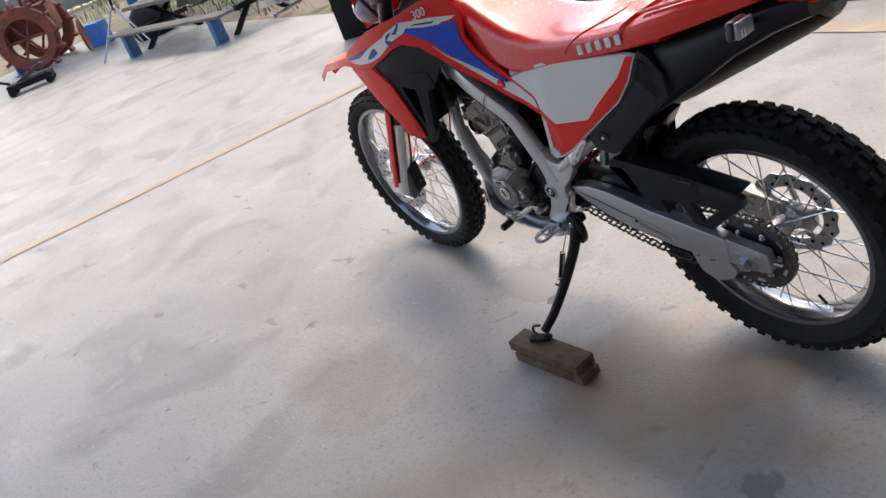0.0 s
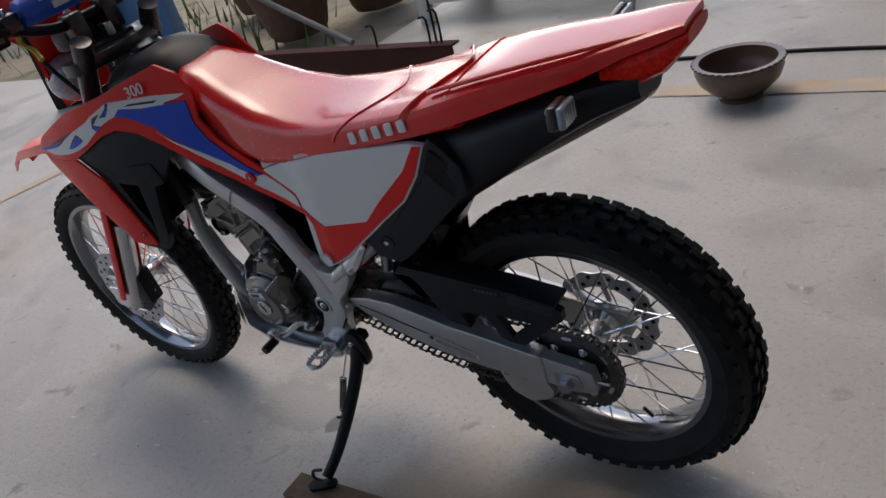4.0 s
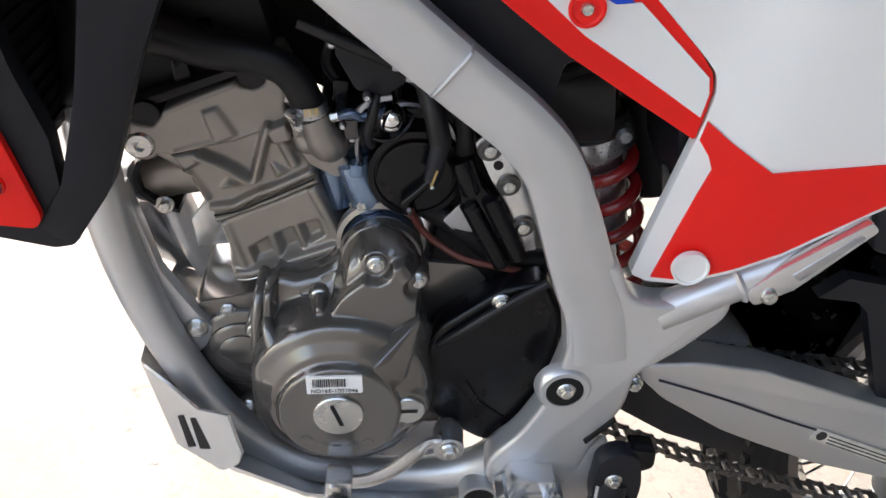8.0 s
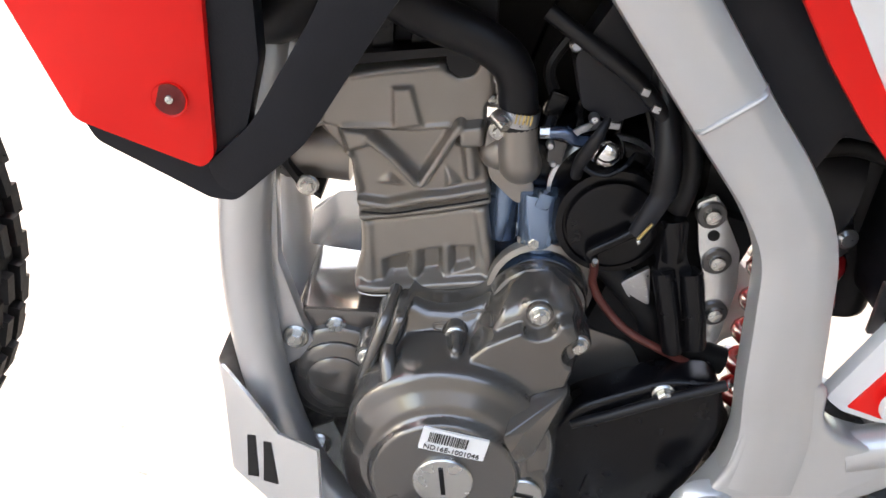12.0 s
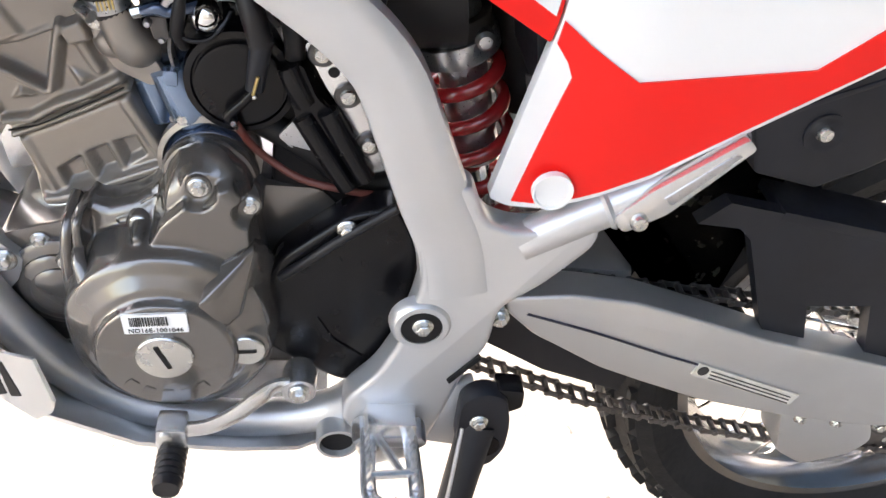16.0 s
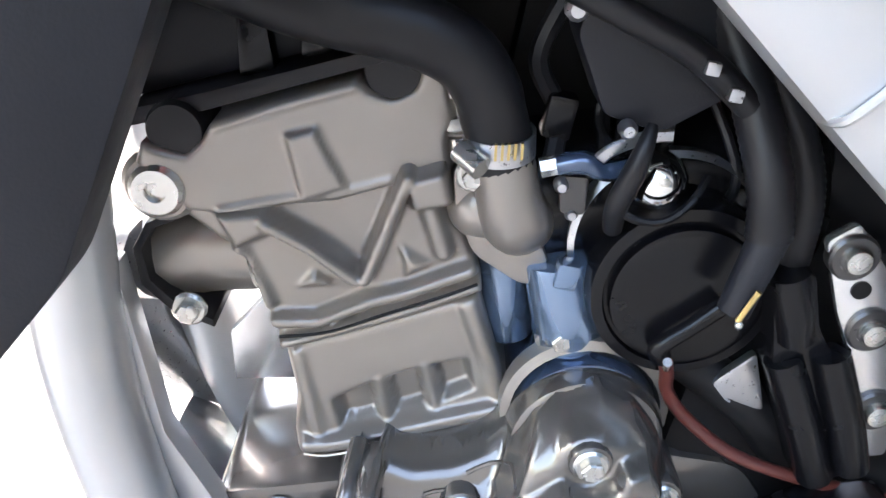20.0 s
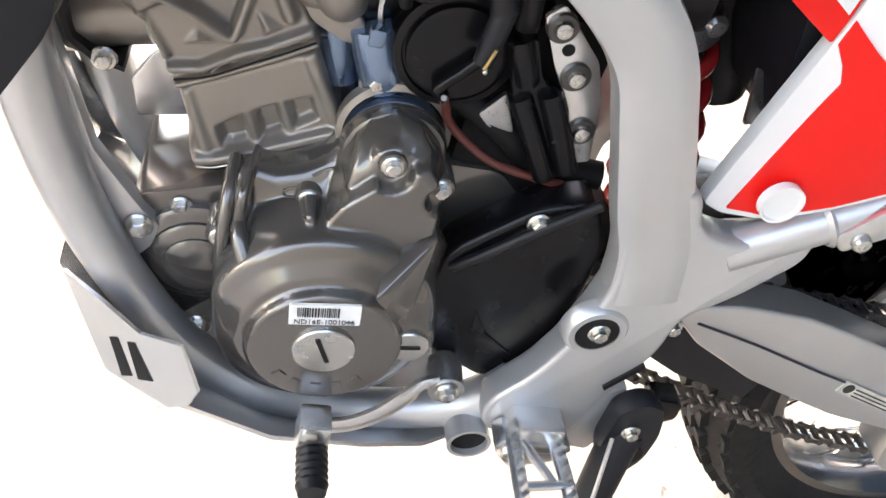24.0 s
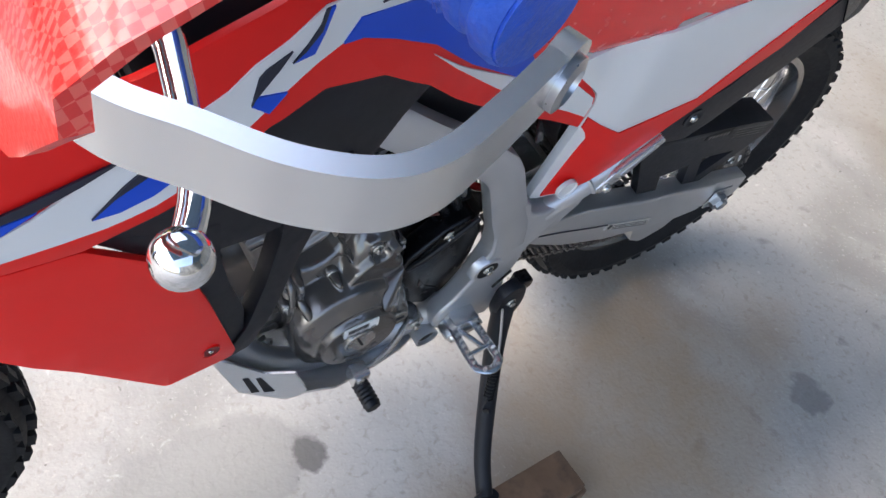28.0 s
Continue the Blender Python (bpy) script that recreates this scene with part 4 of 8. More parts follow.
rear = spoke_wheel("rear_wheel", AX_R, R_R, 0.250, 0.124, 0.052, 0.125, 36, "rear spoked wheel with polished hub")
front = spoke_wheel("front_wheel", AX_F, R_F, 0.272, 0.092, 0.036, 0.105, 36, "front spoked wheel with polished hub")
for wheel, y, r in ((rear, 0.075, 0.112), (front, -0.068, 0.128)):
    d = part("brake_disc", disc_rotor(r * 0.68, r, 0.004, 20, y), M_STEEL, wheel, "wavy drilled steel brake disc")
    hole = link_mesh("disc_hole", lathe([(0.0048, -0.0035), (0.0048, 0.0035)], 10), M_DARK)
    for k in range(28):
        a = 2 * math.pi * k / 28
        rr = r * (0.77 if k % 2 else 0.90)
        shared("disc_hole", hole, wheel, Matrix.Translation((rr * math.cos(a), y + 0.002, rr * math.sin(a))))
    for k in range(5):
        a = 2 * math.pi * k / 5
        part("disc_arm", tube([(0.045 * math.cos(a), y, 0.045 * math.sin(a)), (r * 0.7 * math.cos(a + 0.25), y + 0.002, r * 0.7 * math.sin(a + 0.25))], 0.006, 8, 1), M_STEEL, wheel)
# valve stem of the rear rim
part("valve_stem", tube([(0.10, -0.01, -0.19), (0.085, -0.012, -0.165)], 0.004, 8, 1), M_HOSE, rear)


# rear sprocket
def sprocket(r, teeth, th):
    pts = []
    for i in range(teeth * 4):
        a = 2 * math.pi * i / (teeth * 4)
        pts.append(((r + (0.0045 if i % 4 in (1, 2) else -0.0045)) * math.cos(a), (r + (0.0045 if i % 4 in (1, 2) else -0.0045)) * math.sin(a)))
    bm = bmesh.new()
    n = len(pts)
    for y in (-th / 2, th / 2):
        o = [bm.verts.new((x, y, z)) for x, z in pts]
        q = [bm.verts.new((x / r * 0.072, y, z / r * 0.072)) for x, z in pts]
        for i in range(n):
            bm.faces.new((o[i], o[(i + 1) % n], q[(i + 1) % n], q[i]))
    bm.verts.ensure_lookup_table()
    for i in range(n):
        j = (i + 1) % n
        bm.faces.new((bm.verts[i], bm.verts[j], bm.verts[2 * n + j], bm.verts[2 * n + i]))
        bm.faces.new((bm.verts[n + i], bm.verts[n + j], bm.verts[3 * n + j], bm.verts[3 * n + i]))
    return bm


spr = part("sprocket", sprocket(0.097, 40, 0.006), M_CHAIN, rear, "dark steel rear sprocket", smooth=20)
spr.location = (0, -0.086, 0)
part("sprocket_carrier", lathe([(0.075, -0.090), (0.075, -0.082), (0.05, -0.072), (0.03, -0.096), (0.022, -0.101)], 40), M_DGREY, rear)
for k in range(6):
    a = 2 * math.pi * k / 6
    b = bolt(0.062 * math.cos(a), -0.092, 0.062 * math.sin(a), rear, 1.0)
    s0 = part("sprocket_slot", prism(fillet([(-0.011, -0.004), (0.011, -0.004), (0.011, 0.004), (-0.011, 0.004)], 0.004), -0.0905, -0.0885, 0), M_ALU, rear)
    s0.matrix_local = Matrix.Rotation(-(a + 0.52) + math.pi / 2, 4, "Y") @ Matrix.Translation((0, 0, 0.081))

# drive chain, link by link
chain = part("drive_chain", tube([(0.075, -0.058, 0.42), (0.09, -0.058, 0.42)], 0.002, 6, 1), M_CHAIN, bike, "oiled steel roller chain")
plate = [(-0.0115, 0), (-0.009, 0.0042), (-0.004, 0.003), (0.004, 0.003), (0.009, 0.0042), (0.0115, 0), (0.009, -0.0042), (0.004, -0.003), (-0.004, -0.003), (-0.009, -0.0042)]
LINKS = []
for w in (0.0085, 0.0055):
    bm = join(prism(plate, -w - 0.0015, -w, 0), prism(plate, w, w + 0.0015, 0), cyl((-0.0079, -w - 0.003, 0), (-0.0079, w + 0.003, 0), 0.0032, 8), cyl((0.0079, -w - 0.003, 0), (0.0079, w + 0.003, 0), 0.0032, 8))
    LINKS.append(link_mesh("chain_link", bm, M_CHAIN))
C0, RF = Vector((0.030, -0.058, 0.424)), 0.047
C1, RB = Vector((AX_R.x, -0.058, AX_R.z)), 0.097
dv = C1 - C0
base_a, off = math.atan2(dv.z, dv.x), math.asin((RB - RF) / dv.length)
ta, ba = base_a + math.pi / 2 + off, base_a - math.pi / 2 - off
top0, top1 = C0 + RF * Vector((math.cos(ta), 0, math.sin(ta))), C1 + RB * Vector((math.cos(ta), 0, math.sin(ta)))
bot0, bot1 = C0 + RF * Vector((math.cos(ba), 0, math.sin(ba))), C1 + RB * Vector((math.cos(ba), 0, math.sin(ba)))
loop = [top0.lerp(top1, i / 20) for i in range(21)]
loop += [C1 + RB * Vector((math.cos(a), 0, math.sin(a))) for a in np.linspace(ta, ba, 30)[1:-1]]
loop += [bot1.lerp(bot0, i / 20) - Vector((0, 0, 0.027 * math.sin(math.pi * i / 20))) for i in range(21)]
loop += [C0 + RF * Vector((math.cos(a), 0, math.sin(a))) for a in np.linspace(ba + 2 * math.pi, ta, 14)[1:-1]]
loop.append(loop[0])
arc = np.concatenate([[0], np.cumsum([(b - a).length for a, b in zip(loop, loop[1:])])])


def on_loop(s):
    s = s % arc[-1]
    return Vector([np.interp(s, arc, [p[k] for p in loop]) for k in range(3)])


count = int(arc[-1] / 0.0159) // 2 * 2
for i in range(count):
    p, q = on_loop(arc[-1] * i / count), on_loop(arc[-1] * (i + 1) / count)
    d = q - p
    shared("chain_link", LINKS[i % 2], chain, Matrix.Translation((p + q) / 2) @ Matrix.Rotation(-math.atan2(d.z, d.x), 4, "Y"))

# swing arm
ARM = [(0.062, 0.482), (0.120, 0.488), (0.180, 0.483), (0.240, 0.467), (0.313, 0.446), (0.390, 0.431), (0.487, 0.410), (0.520, 0.404), (0.520, 0.334), (0.470, 0.333), (0.370, 0.346), (0.275, 0.366), (0.205, 0.390), (0.165, 0.405), (0.130, 0.424), (0.096, 0.442), (0.068, 0.466)]
arm = part("swingarm", prism(ARM, -0.105, -0.070, 0.008, 0.006, 3), M_SWING, bike, "satin silver aluminium swingarm")
part("swingarm_end", prism([(0.505, 0.404), (0.590, 0.388), (0.622, 0.380), (0.626, 0.328), (0.600, 0.322), (0.505, 0.332)], -0.101, -0.074, 0.004, 0.006), M_SWING, arm)
part("swingarm_far_side", mirror(prism(ARM[:6] + [(0.628, 0.376), (0.628, 0.322)] + ARM[10:], -0.105, -0.070, 0.006)), M_SWING, arm)
part("cross_member", box(0.10, 0.20, -0.045, 0.07, 0.41, 0.47, 0.012), M_SWING, arm)
part("weld_line", tube([(0.085, -0.1055, 0.466), (0.15, -0.1058, 0.448), (0.22, -0.1058, 0.425), (0.26, -0.1055, 0.413)], 0.0012, 6), M_NAVY, arm)
part("warning_label", prism([(0.258, 0.4165), (0.374, 0.3785), (0.370, 0.3650), (0.254, 0.4030)], -0.1075, -0.1055, 0), M_TAN, arm, "small printed warning label")
for k in range(3):
    part("label_print", prism([(0.272, 0.4085 - 0.0042 * k), (0.366, 0.3770 - 0.0042 * k), (0.366, 0.3757 - 0.0042 * k), (0.272, 0.4072 - 0.0042 * k)], -0.1081, -0.1075, 0), M_INK, arm)
part("label_mark", lathe([(0.0055, -0.1055), (0.0055, -0.1082)], 16, False, (0.264, 0, 0.408)), M_INK, arm)
part("chain_slider", prism([(0.052, 0.452), (0.09, 0.460), (0.20, 0.454), (0.31, 0.443), (0.31, 0.420), (0.20, 0.435), (0.10, 0.440), (0.13, 0.405), (0.22, 0.362), (0.215, 0.335), (0.13, 0.362), (0.06, 0.400), (0.048, 0.43)], -0.069, -0.044, 0.002), M_BLACK, arm, "black plastic chain slider")
bolt(0.063, -0.100, 0.462, arm, 0.9)
nut = part("axle_nut", lathe([(0.021, 0), (0.021, -0.004), (0.017, -0.004), (0.017, -0.014), (0.012, -0.014), (0.012, -0.02)], 6), M_STEEL, arm, "large steel axle nut")
nut.location = (AX_R.x, -0.101, AX_R.z)
part("adjuster_plate", prism([(0.540, 0.371), (0.59, 0.369), (0.598, 0.346), (0.59, 0.325), (0.540, 0.325)], -0.104, -0.101, 0.001), M_STEEL, arm)
part("adjuster_bolt", cyl((0.60, -0.088, 0.348), (0.648, -0.088, 0.346), 0.004, 10), M_BOLT, arm)
guide = part("chain_guide", prism([(0.385, 0.338), (0.480, 0.336), (0.503, 0.310), (0.515, 0.285), (0.500, 0.262), (0.450, 0.243), (0.410, 0.265)], -0.085, -0.040, 0.006, 0.01), M_SWING, bike, "grey chain guide under the swingarm")
bolt(0.412, -0.086, 0.322, guide, 0.8)
bolt(0.455, -0.086, 0.318, guide, 0.8)
# chain guard: bar with two legs
cg = part("chain_guard", prism([(0.210, 0.558), (0.231, 0.580), (0.293, 0.572), (0.354, 0.563), (0.486, 0.545), (0.572, 0.527), (0.586, 0.518), (0.585, 0.497), (0.568, 0.484), (0.4705, 0.4025), (0.4605, 0.4315), (0.518, 0.475), (0.434, 0.487), (0.4595, 0.4308), (0.469, 0.4018), (0.455, 0.396), (0.440, 0.401), (0.408, 0.480), (0.346, 0.476), (0.366, 0.424), (0.352, 0.408), (0.338, 0.412), (0.310, 0.452), (0.262, 0.545), (0.248, 0.556)], -0.089, -0.074, 0.0), M_BLACK, bike, "black plastic chain guard")
part("guard_top", prism([(0.28, 0.576), (0.354, 0.566), (0.486, 0.548), (0.575, 0.530), (0.575, 0.523), (0.486, 0.538), (0.354, 0.556), (0.28, 0.566)], -0.090, -0.035, 0.002), M_BLACK, cg)
part("guard_label", prism([(0.398, 0.541), (0.402, 0.554), (0.463, 0.550), (0.460, 0.534)], -0.0900, -0.0888, 0), M_DARK, cg, "small printed label on the chain guard")
for k in range(6):
    part("label_print", prism([(0.404 + 0.009 * k, 0.5485 - 0.0008 * k), (0.410 + 0.009 * k, 0.5480 - 0.0008 * k), (0.4095 + 0.009 * k, 0.5405 - 0.0008 * k), (0.4035 + 0.009 * k, 0.5410 - 0.0008 * k)], -0.0906, -0.0899, 0), M_DGREY, cg)
for k in range(4):
    part("guard_grille_rib", prism([(0.475, 0.540 - 0.006 * k), (0.565, 0.524 - 0.006 * k), (0.565, 0.5225 - 0.006 * k), (0.475, 0.5385 - 0.006 * k)], -0.0897, -0.088, 0), M_DGREY, cg)
bolt(0.353, -0.089, 0.420, cg, 0.8)
bolt(0.456, -0.089, 0.408, cg, 0.8)
part("mud_flap", prism([(0.16, 0.512), (0.215, 0.556), (0.29, 0.556), (0.33, 0.62), (0.36, 0.66), (0.31, 0.66), (0.22, 0.60), (0.20, 0.52), (0.28, 0.44), (0.24, 0.43)], -0.040, 0.06, 0.004), M_GLOSSB, bike, "black inner mud flap")

# frame
frame_l = part("frame_spar", tube([(-0.44, -0.035, 0.985), (-0.33, -0.075, 0.875), (-0.222, -0.105, 0.800), (-0.138, -0.110, 0.742), (-0.088, -0.111, 0.708), (-0.058, -0.111, 0.678), (-0.038, -0.111, 0.638), (-0.014, -0.110, 0.585), (0.006, -0.109, 0.545), (0.018, -0.108, 0.500)], [0.028, 0.026, 0.0245, 0.0235, 0.0235, 0.0240, 0.0250, 0.0265, 0.028, 0.030], 20, 6, 0.62), M_FRAME, bike, "silver painted perimeter frame spar")
part("weld_bead", tube([(-0.1295, -0.113, 0.7635), (-0.1305, -0.122, 0.762), (-0.133, -0.1258, 0.758), (-0.142, -0.1262, 0.745), (-0.151, -0.1258, 0.732), (-0.1535, -0.122, 0.728), (-0.1545, -0.113, 0.7265)], 0.0017, 8), M_FRAME, frame_l)
part("frame_spar", mirror(tube([(-0.44, -0.035, 0.985), (-0.33, -0.075, 0.875), (-0.222, -0.105, 0.800), (-0.138, -0.110, 0.742), (-0.058, -0.111, 0.678), (-0.014, -0.110, 0.585), (0.018, -0.108, 0.500)], 0.025, 12, 4, 0.62)), M_FRAME, bike)
PLATE = [(-0.036, 0.585), (-0.020, 0.545), (-0.012, 0.512), (-0.014, 0.485), (-0.022, 0.440), (-0.036, 0.404), (-0.060, 0.372), (-0.060, 0.345), (-0.034, 0.326), (0.012, 0.300), (0.026, 0.352), (0.038, 0.409), (0.053, 0.448), (0.053, 0.486), (0.084, 0.514), (0.116, 0.556), (0.112, 0.585), (0.085, 0.566), (0.050, 0.562), (0.026, 0.570), (0.012, 0.602)]
plate_l = part("pivot_plate", prism(PLATE, -0.124, -0.095, 0.007, 0.012, 3), M_FRAME, bike, "silver swingarm pivot plate of the frame")
part("pivot_plate", mirror(prism(PLATE, -0.122, -0.095, 0.005, 0.01)), M_FRAME, bike)
part("pivot_rim", lathe([(0.0165, -0.112), (0.0170, -0.127), (0.0215, -0.127), (0.0245, -0.1235), (0.0260, -0.115)], 32, True, (-0.006, 0, 0.465)), M_FRAME, plate_l)
part("pivot_hole", lathe([(0.0166, -0.1262), (0.0160, -0.1245)], 28, False, (-0.006, 0, 0.465)), M_DARK, plate_l, "dark recessed pivot hole")
bolt(-0.005, -0.1255, 0.466, plate_l, 0.95)
part("casting_slit", prism([(0.024, 0.405), (0.046, 0.436), (0.049, 0.432), (0.027, 0.401)], -0.1262, -0.122, 0), M_DARK, plate_l)
bolt(0.060, -0.112, 0.466, plate_l, 0.9)
sub = part("subframe_tube", tube([(0.06, -0.110, 0.545), (0.105, -0.112, 0.577), (0.16, -0.110, 0.612), (0.22, -0.092, 0.655), (0.30, -0.080, 0.72), (0.48, -0.075, 0.84)], 0.016, 14, 5), M_FRAME, bike, "silver subframe tube")
part("weld_bead", lathe([(0.017, -0.003), (0.0195, 0), (0.017, 0.003)], 16), M_FRAME, sub).matrix_local = Matrix.Translation((0.118, -0.112, 0.585)) @ Vector((0, 1, 0)).rotation_difference(Vector((0.075, 0, 0.048))).to_matrix().to_4x4()
part("subframe_tube", mirror(tube([(0.06, -0.110, 0.545), (0.18, -0.112, 0.625), (0.48, -0.09, 0.84)], 0.016, 10, 4)), M_FRAME, bike)
rest = part("passenger_footrest", prism([(0.116, 0.584), (0.140, 0.612), (0.197, 0.661), (0.206, 0.653), (0.158, 0.592), (0.130, 0.573)], -0.130, -0.117, 0.003, 0.004), M_ALU, bike, "folded cast aluminium passenger footrest")
part("rib_slot", prism([(0.150, 0.607), (0.190, 0.648), (0.196, 0.647), (0.158, 0.602)], -0.1312, -0.129, 0.001), M_STEEL, rest)
bolt(0.138, -0.130, 0.585, rest, 0.9, 1)
# cradle
for side in (1, -1):
    bm = tube([(-0.415, -0.045, 0.68), (-0.398, -0.068, 0.590), (-0.380, -0.072, 0.515), (-0.347, -0.076, 0.437), (-0.297, -0.080, 0.362), (-0.243, -0.085, 0.324), (-0.184, -0.087, 0.309), (-0.138, -0.087, 0.306), (-0.098, -0.090, 0.315), (-0.060, -0.094, 0.334), (-0.03, -0.100, 0.372)], [0.0185, 0.0185, 0.018, 0.0175, 0.0175, 0.0175, 0.017, 0.017, 0.0175, 0.0185, 0.022], 16, 5)
    ob = part("cradle_tube", bm if side == 1 else mirror(bm), M_FRAME, bike, "silver lower cradle tube" if side == 1 else "")
    if side == 1:
        cradle = ob
part("mount_gusset", prism([(-0.392, 0.600), (-0.383, 0.602), (-0.360, 0.520), (-0.330, 0.475), (-0.318, 0.462), (-0.322, 0.443), (-0.332, 0.430), (-0.315, 0.390), (-0.290, 0.352), (-0.280, 0.36), (-0.300, 0.34), (-0.345, 0.42), (-0.385, 0.52)], -0.064, -0.050, 0.002), M_FRAME, cradle, "welded engine mount gusset")
bolt(-0.331, -0.065, 0.462, cradle, 1.1)
bolt(-0.286, -0.065, 0.366, cradle, 1.2)
part("cross_stub", lathe([(0.0155, -0.128), (0.0185, -0.128), (0.0185, -0.09), (0.0155, -0.09)], 24, True, (-0.061, 0, 0.320)), M_FRAME, cradle, "open end of a frame cross tube")
part("stub_bore", lathe([(0.0154, -0.122), (0.0154, -0.10)], 20, False, (-0.061, 0, 0.320)), M_DARK, cradle)

# steering head and down tube between radiators
part("down_tube", tube([(-0.455, 0, 1.00), (-0.42, 0, 0.78), (-0.41, 0, 0.66)], 0.026, 14), M_FRAME, bike)

# skid plate
EDGE = ((-0.380, -0.077, 0.425, -0.05, 0.430), (-0.341, -0.112, 0.378, -0.07, 0.372), (-0.290, -0.145, 0.368, -0.08, 0.325), (-0.224, -0.151, 0.344, -0.085, 0.290), (-0.150, -0.135, 0.318, -0.085, 0.282), (-0.095, -0.120, 0.302, -0.08, 0.286), (-0.068, -0.110, 0.306, -0.08, 0.294))
skid = part("skid_plate", loft([[(x, y, z), (x, ky, kz), (x, -ky, kz), (x, -y, z), (x, -y, z + 0.004), (x, -ky + 0.003, kz + 0.004), (x, ky - 0.003, kz + 0.004), (x, y + 0.001, z + 0.004)] for x, y, z, ky, kz in EDGE]), M_ALU, bike, "brushed aluminium skid plate")


def plate(pts, t):
    """A flat plate from its corners, with thickness."""
    bm = bmesh.new()
    f = bm.faces.new([bm.verts.new(p) for p in pts])
    f.normal_update()
    nrm = f.normal.copy()
    ext = bmesh.ops.extrude_face_region(bm, geom=[f])
    for v in [g for g in ext["geom"] if isinstance(g, bmesh.types.BMVert)]:
        v.co += nrm * t
    return bm


WING = Vector((-0.3191, -0.1309, 0.4005)), Vector((-0.5973, -0.7998, 0.0590)).normalized()


def on_wing(pts, lift=0.0):
    return [tuple(Vector(p) - WING[1] * ((Vector(p) - WING[0]).dot(WING[1]) - lift)) for p in pts]


OUT = [(-0.376, -0.086, 0.432), (-0.345, -0.1095, 0.4276), (-0.321, -0.128, 0.4225), (-0.2927, -0.148, 0.4374), (-0.2793, -0.160, 0.406), (-0.2836, -0.158, 0.390), (-0.2974, -0.149, 0.3717), (-0.3436, -0.115, 0.3657)]
part("skid_wing", loft([on_wing(OUT, 0.0), on_wing(OUT, -0.003)]), M_ALU, skid, "bent aluminium side wing with slots", 20)
for slot in ([(-0.3420, -0.1155, 0.4010), (-0.3365, -0.1195, 0.4060), (-0.3240, -0.1295, 0.3790), (-0.3310, -0.1240, 0.3720)], [(-0.3290, -0.1240, 0.4080), (-0.3240, -0.1275, 0.4120), (-0.3090, -0.1395, 0.3880), (-0.3190, -0.1320, 0.3800)]):
    part("slot", loft([on_wing(slot, 0.0005), on_wing(slot, -0.0035)]), M_DARK, skid, "", 20)

# ---- engine: castings with blended ribs ----
def seg_dist(x, z, a, b):
    ax, az, bx, bz = a[0], a[1], b[0], b[1]
    dx, dz_ = bx - ax, bz - az
    t = max(0.0, min(1.0, ((x - ax) * dx + (z - az) * dz_) / (dx * dx + dz_ * dz_ + 1e-12)))
    return math.hypot(x - ax - t * dx, z - az - t * dz_)


def line_dist(x, z, pts):
    return min(seg_dist(x, z, a, b) for a, b in zip(pts, pts[1:]))


def inside(x, z, pts):
    c, k = False, len(pts)
    for i in range(k):
        (xa, za), (xb, zb) = pts[i - 1], pts[i]
        if (za > z) != (zb > z) and x < (xb - xa) * (z - za) / (zb - za) + xa:
            c = not c
    return c


def edge_dist(x, z, pts):
    d = line_dist(x, z, list(pts) + [pts[0]])
    return d if inside(x, z, pts) else -d


def smax(a, b, k=0.0016):
    return (a + b + math.sqrt((a - b) ** 2 + k * k)) / 2 - k * 0.1


def ease(t):
    t = max(0.0, min(1.0, t))
    return t * t * (3 - 2 * t)


def relief(outline, base, rim, ribs=(), pads=(), extra=None, tilt=0.0, x0=0.0):
    """Height of a cast face over x and z. ribs: (line, radius, height); pads: (outline, height, softness)."""
    def f(x, z):
        h = base
        for pts, top, soft in pads:
            if top < base:
                h += (top - base) * ease(0.5 + edge_dist(x, z, pts) / soft)
        for pts, r, top in ribs:
            d = line_dist(x, z, pts) / r
            if d < 1.7:
                h = smax(h, base - 0.004 + (top - base + 0.004) * ease((1.55 - d) / 1.25))
        for pts, top, soft in pads:
            d = edge_dist(x, z, pts)
            if top > base:
                h = smax(h, base - 0.004 + (top - base + 0.004) * ease(0.5 + d / soft))
        if extra:
            h = smax(h, extra(x, z))
        d = max(0.0, edge_dist(x, z, outline))
        if d < rim:
            h -= rim * 0.9 * (1 - math.sqrt(max(0.0, 1 - (1 - d / rim) ** 2)))
        return -(h - tilt * (x - x0))
    return f


eng = part("engine_case", prism([(-0.268, 0.485), (-0.30, 0.47), (-0.30, 0.40), (-0.265, 0.355), (-0.20, 0.335), (-0.10, 0.340), (-0.06, 0.375), (-0.05, 0.50), (-0.09, 0.540), (-0.15, 0.540), (-0.20, 0.510)], -0.050, 0.085, 0.008, 0.01), M_COVER, bike, "bronze grey engine crankcase")
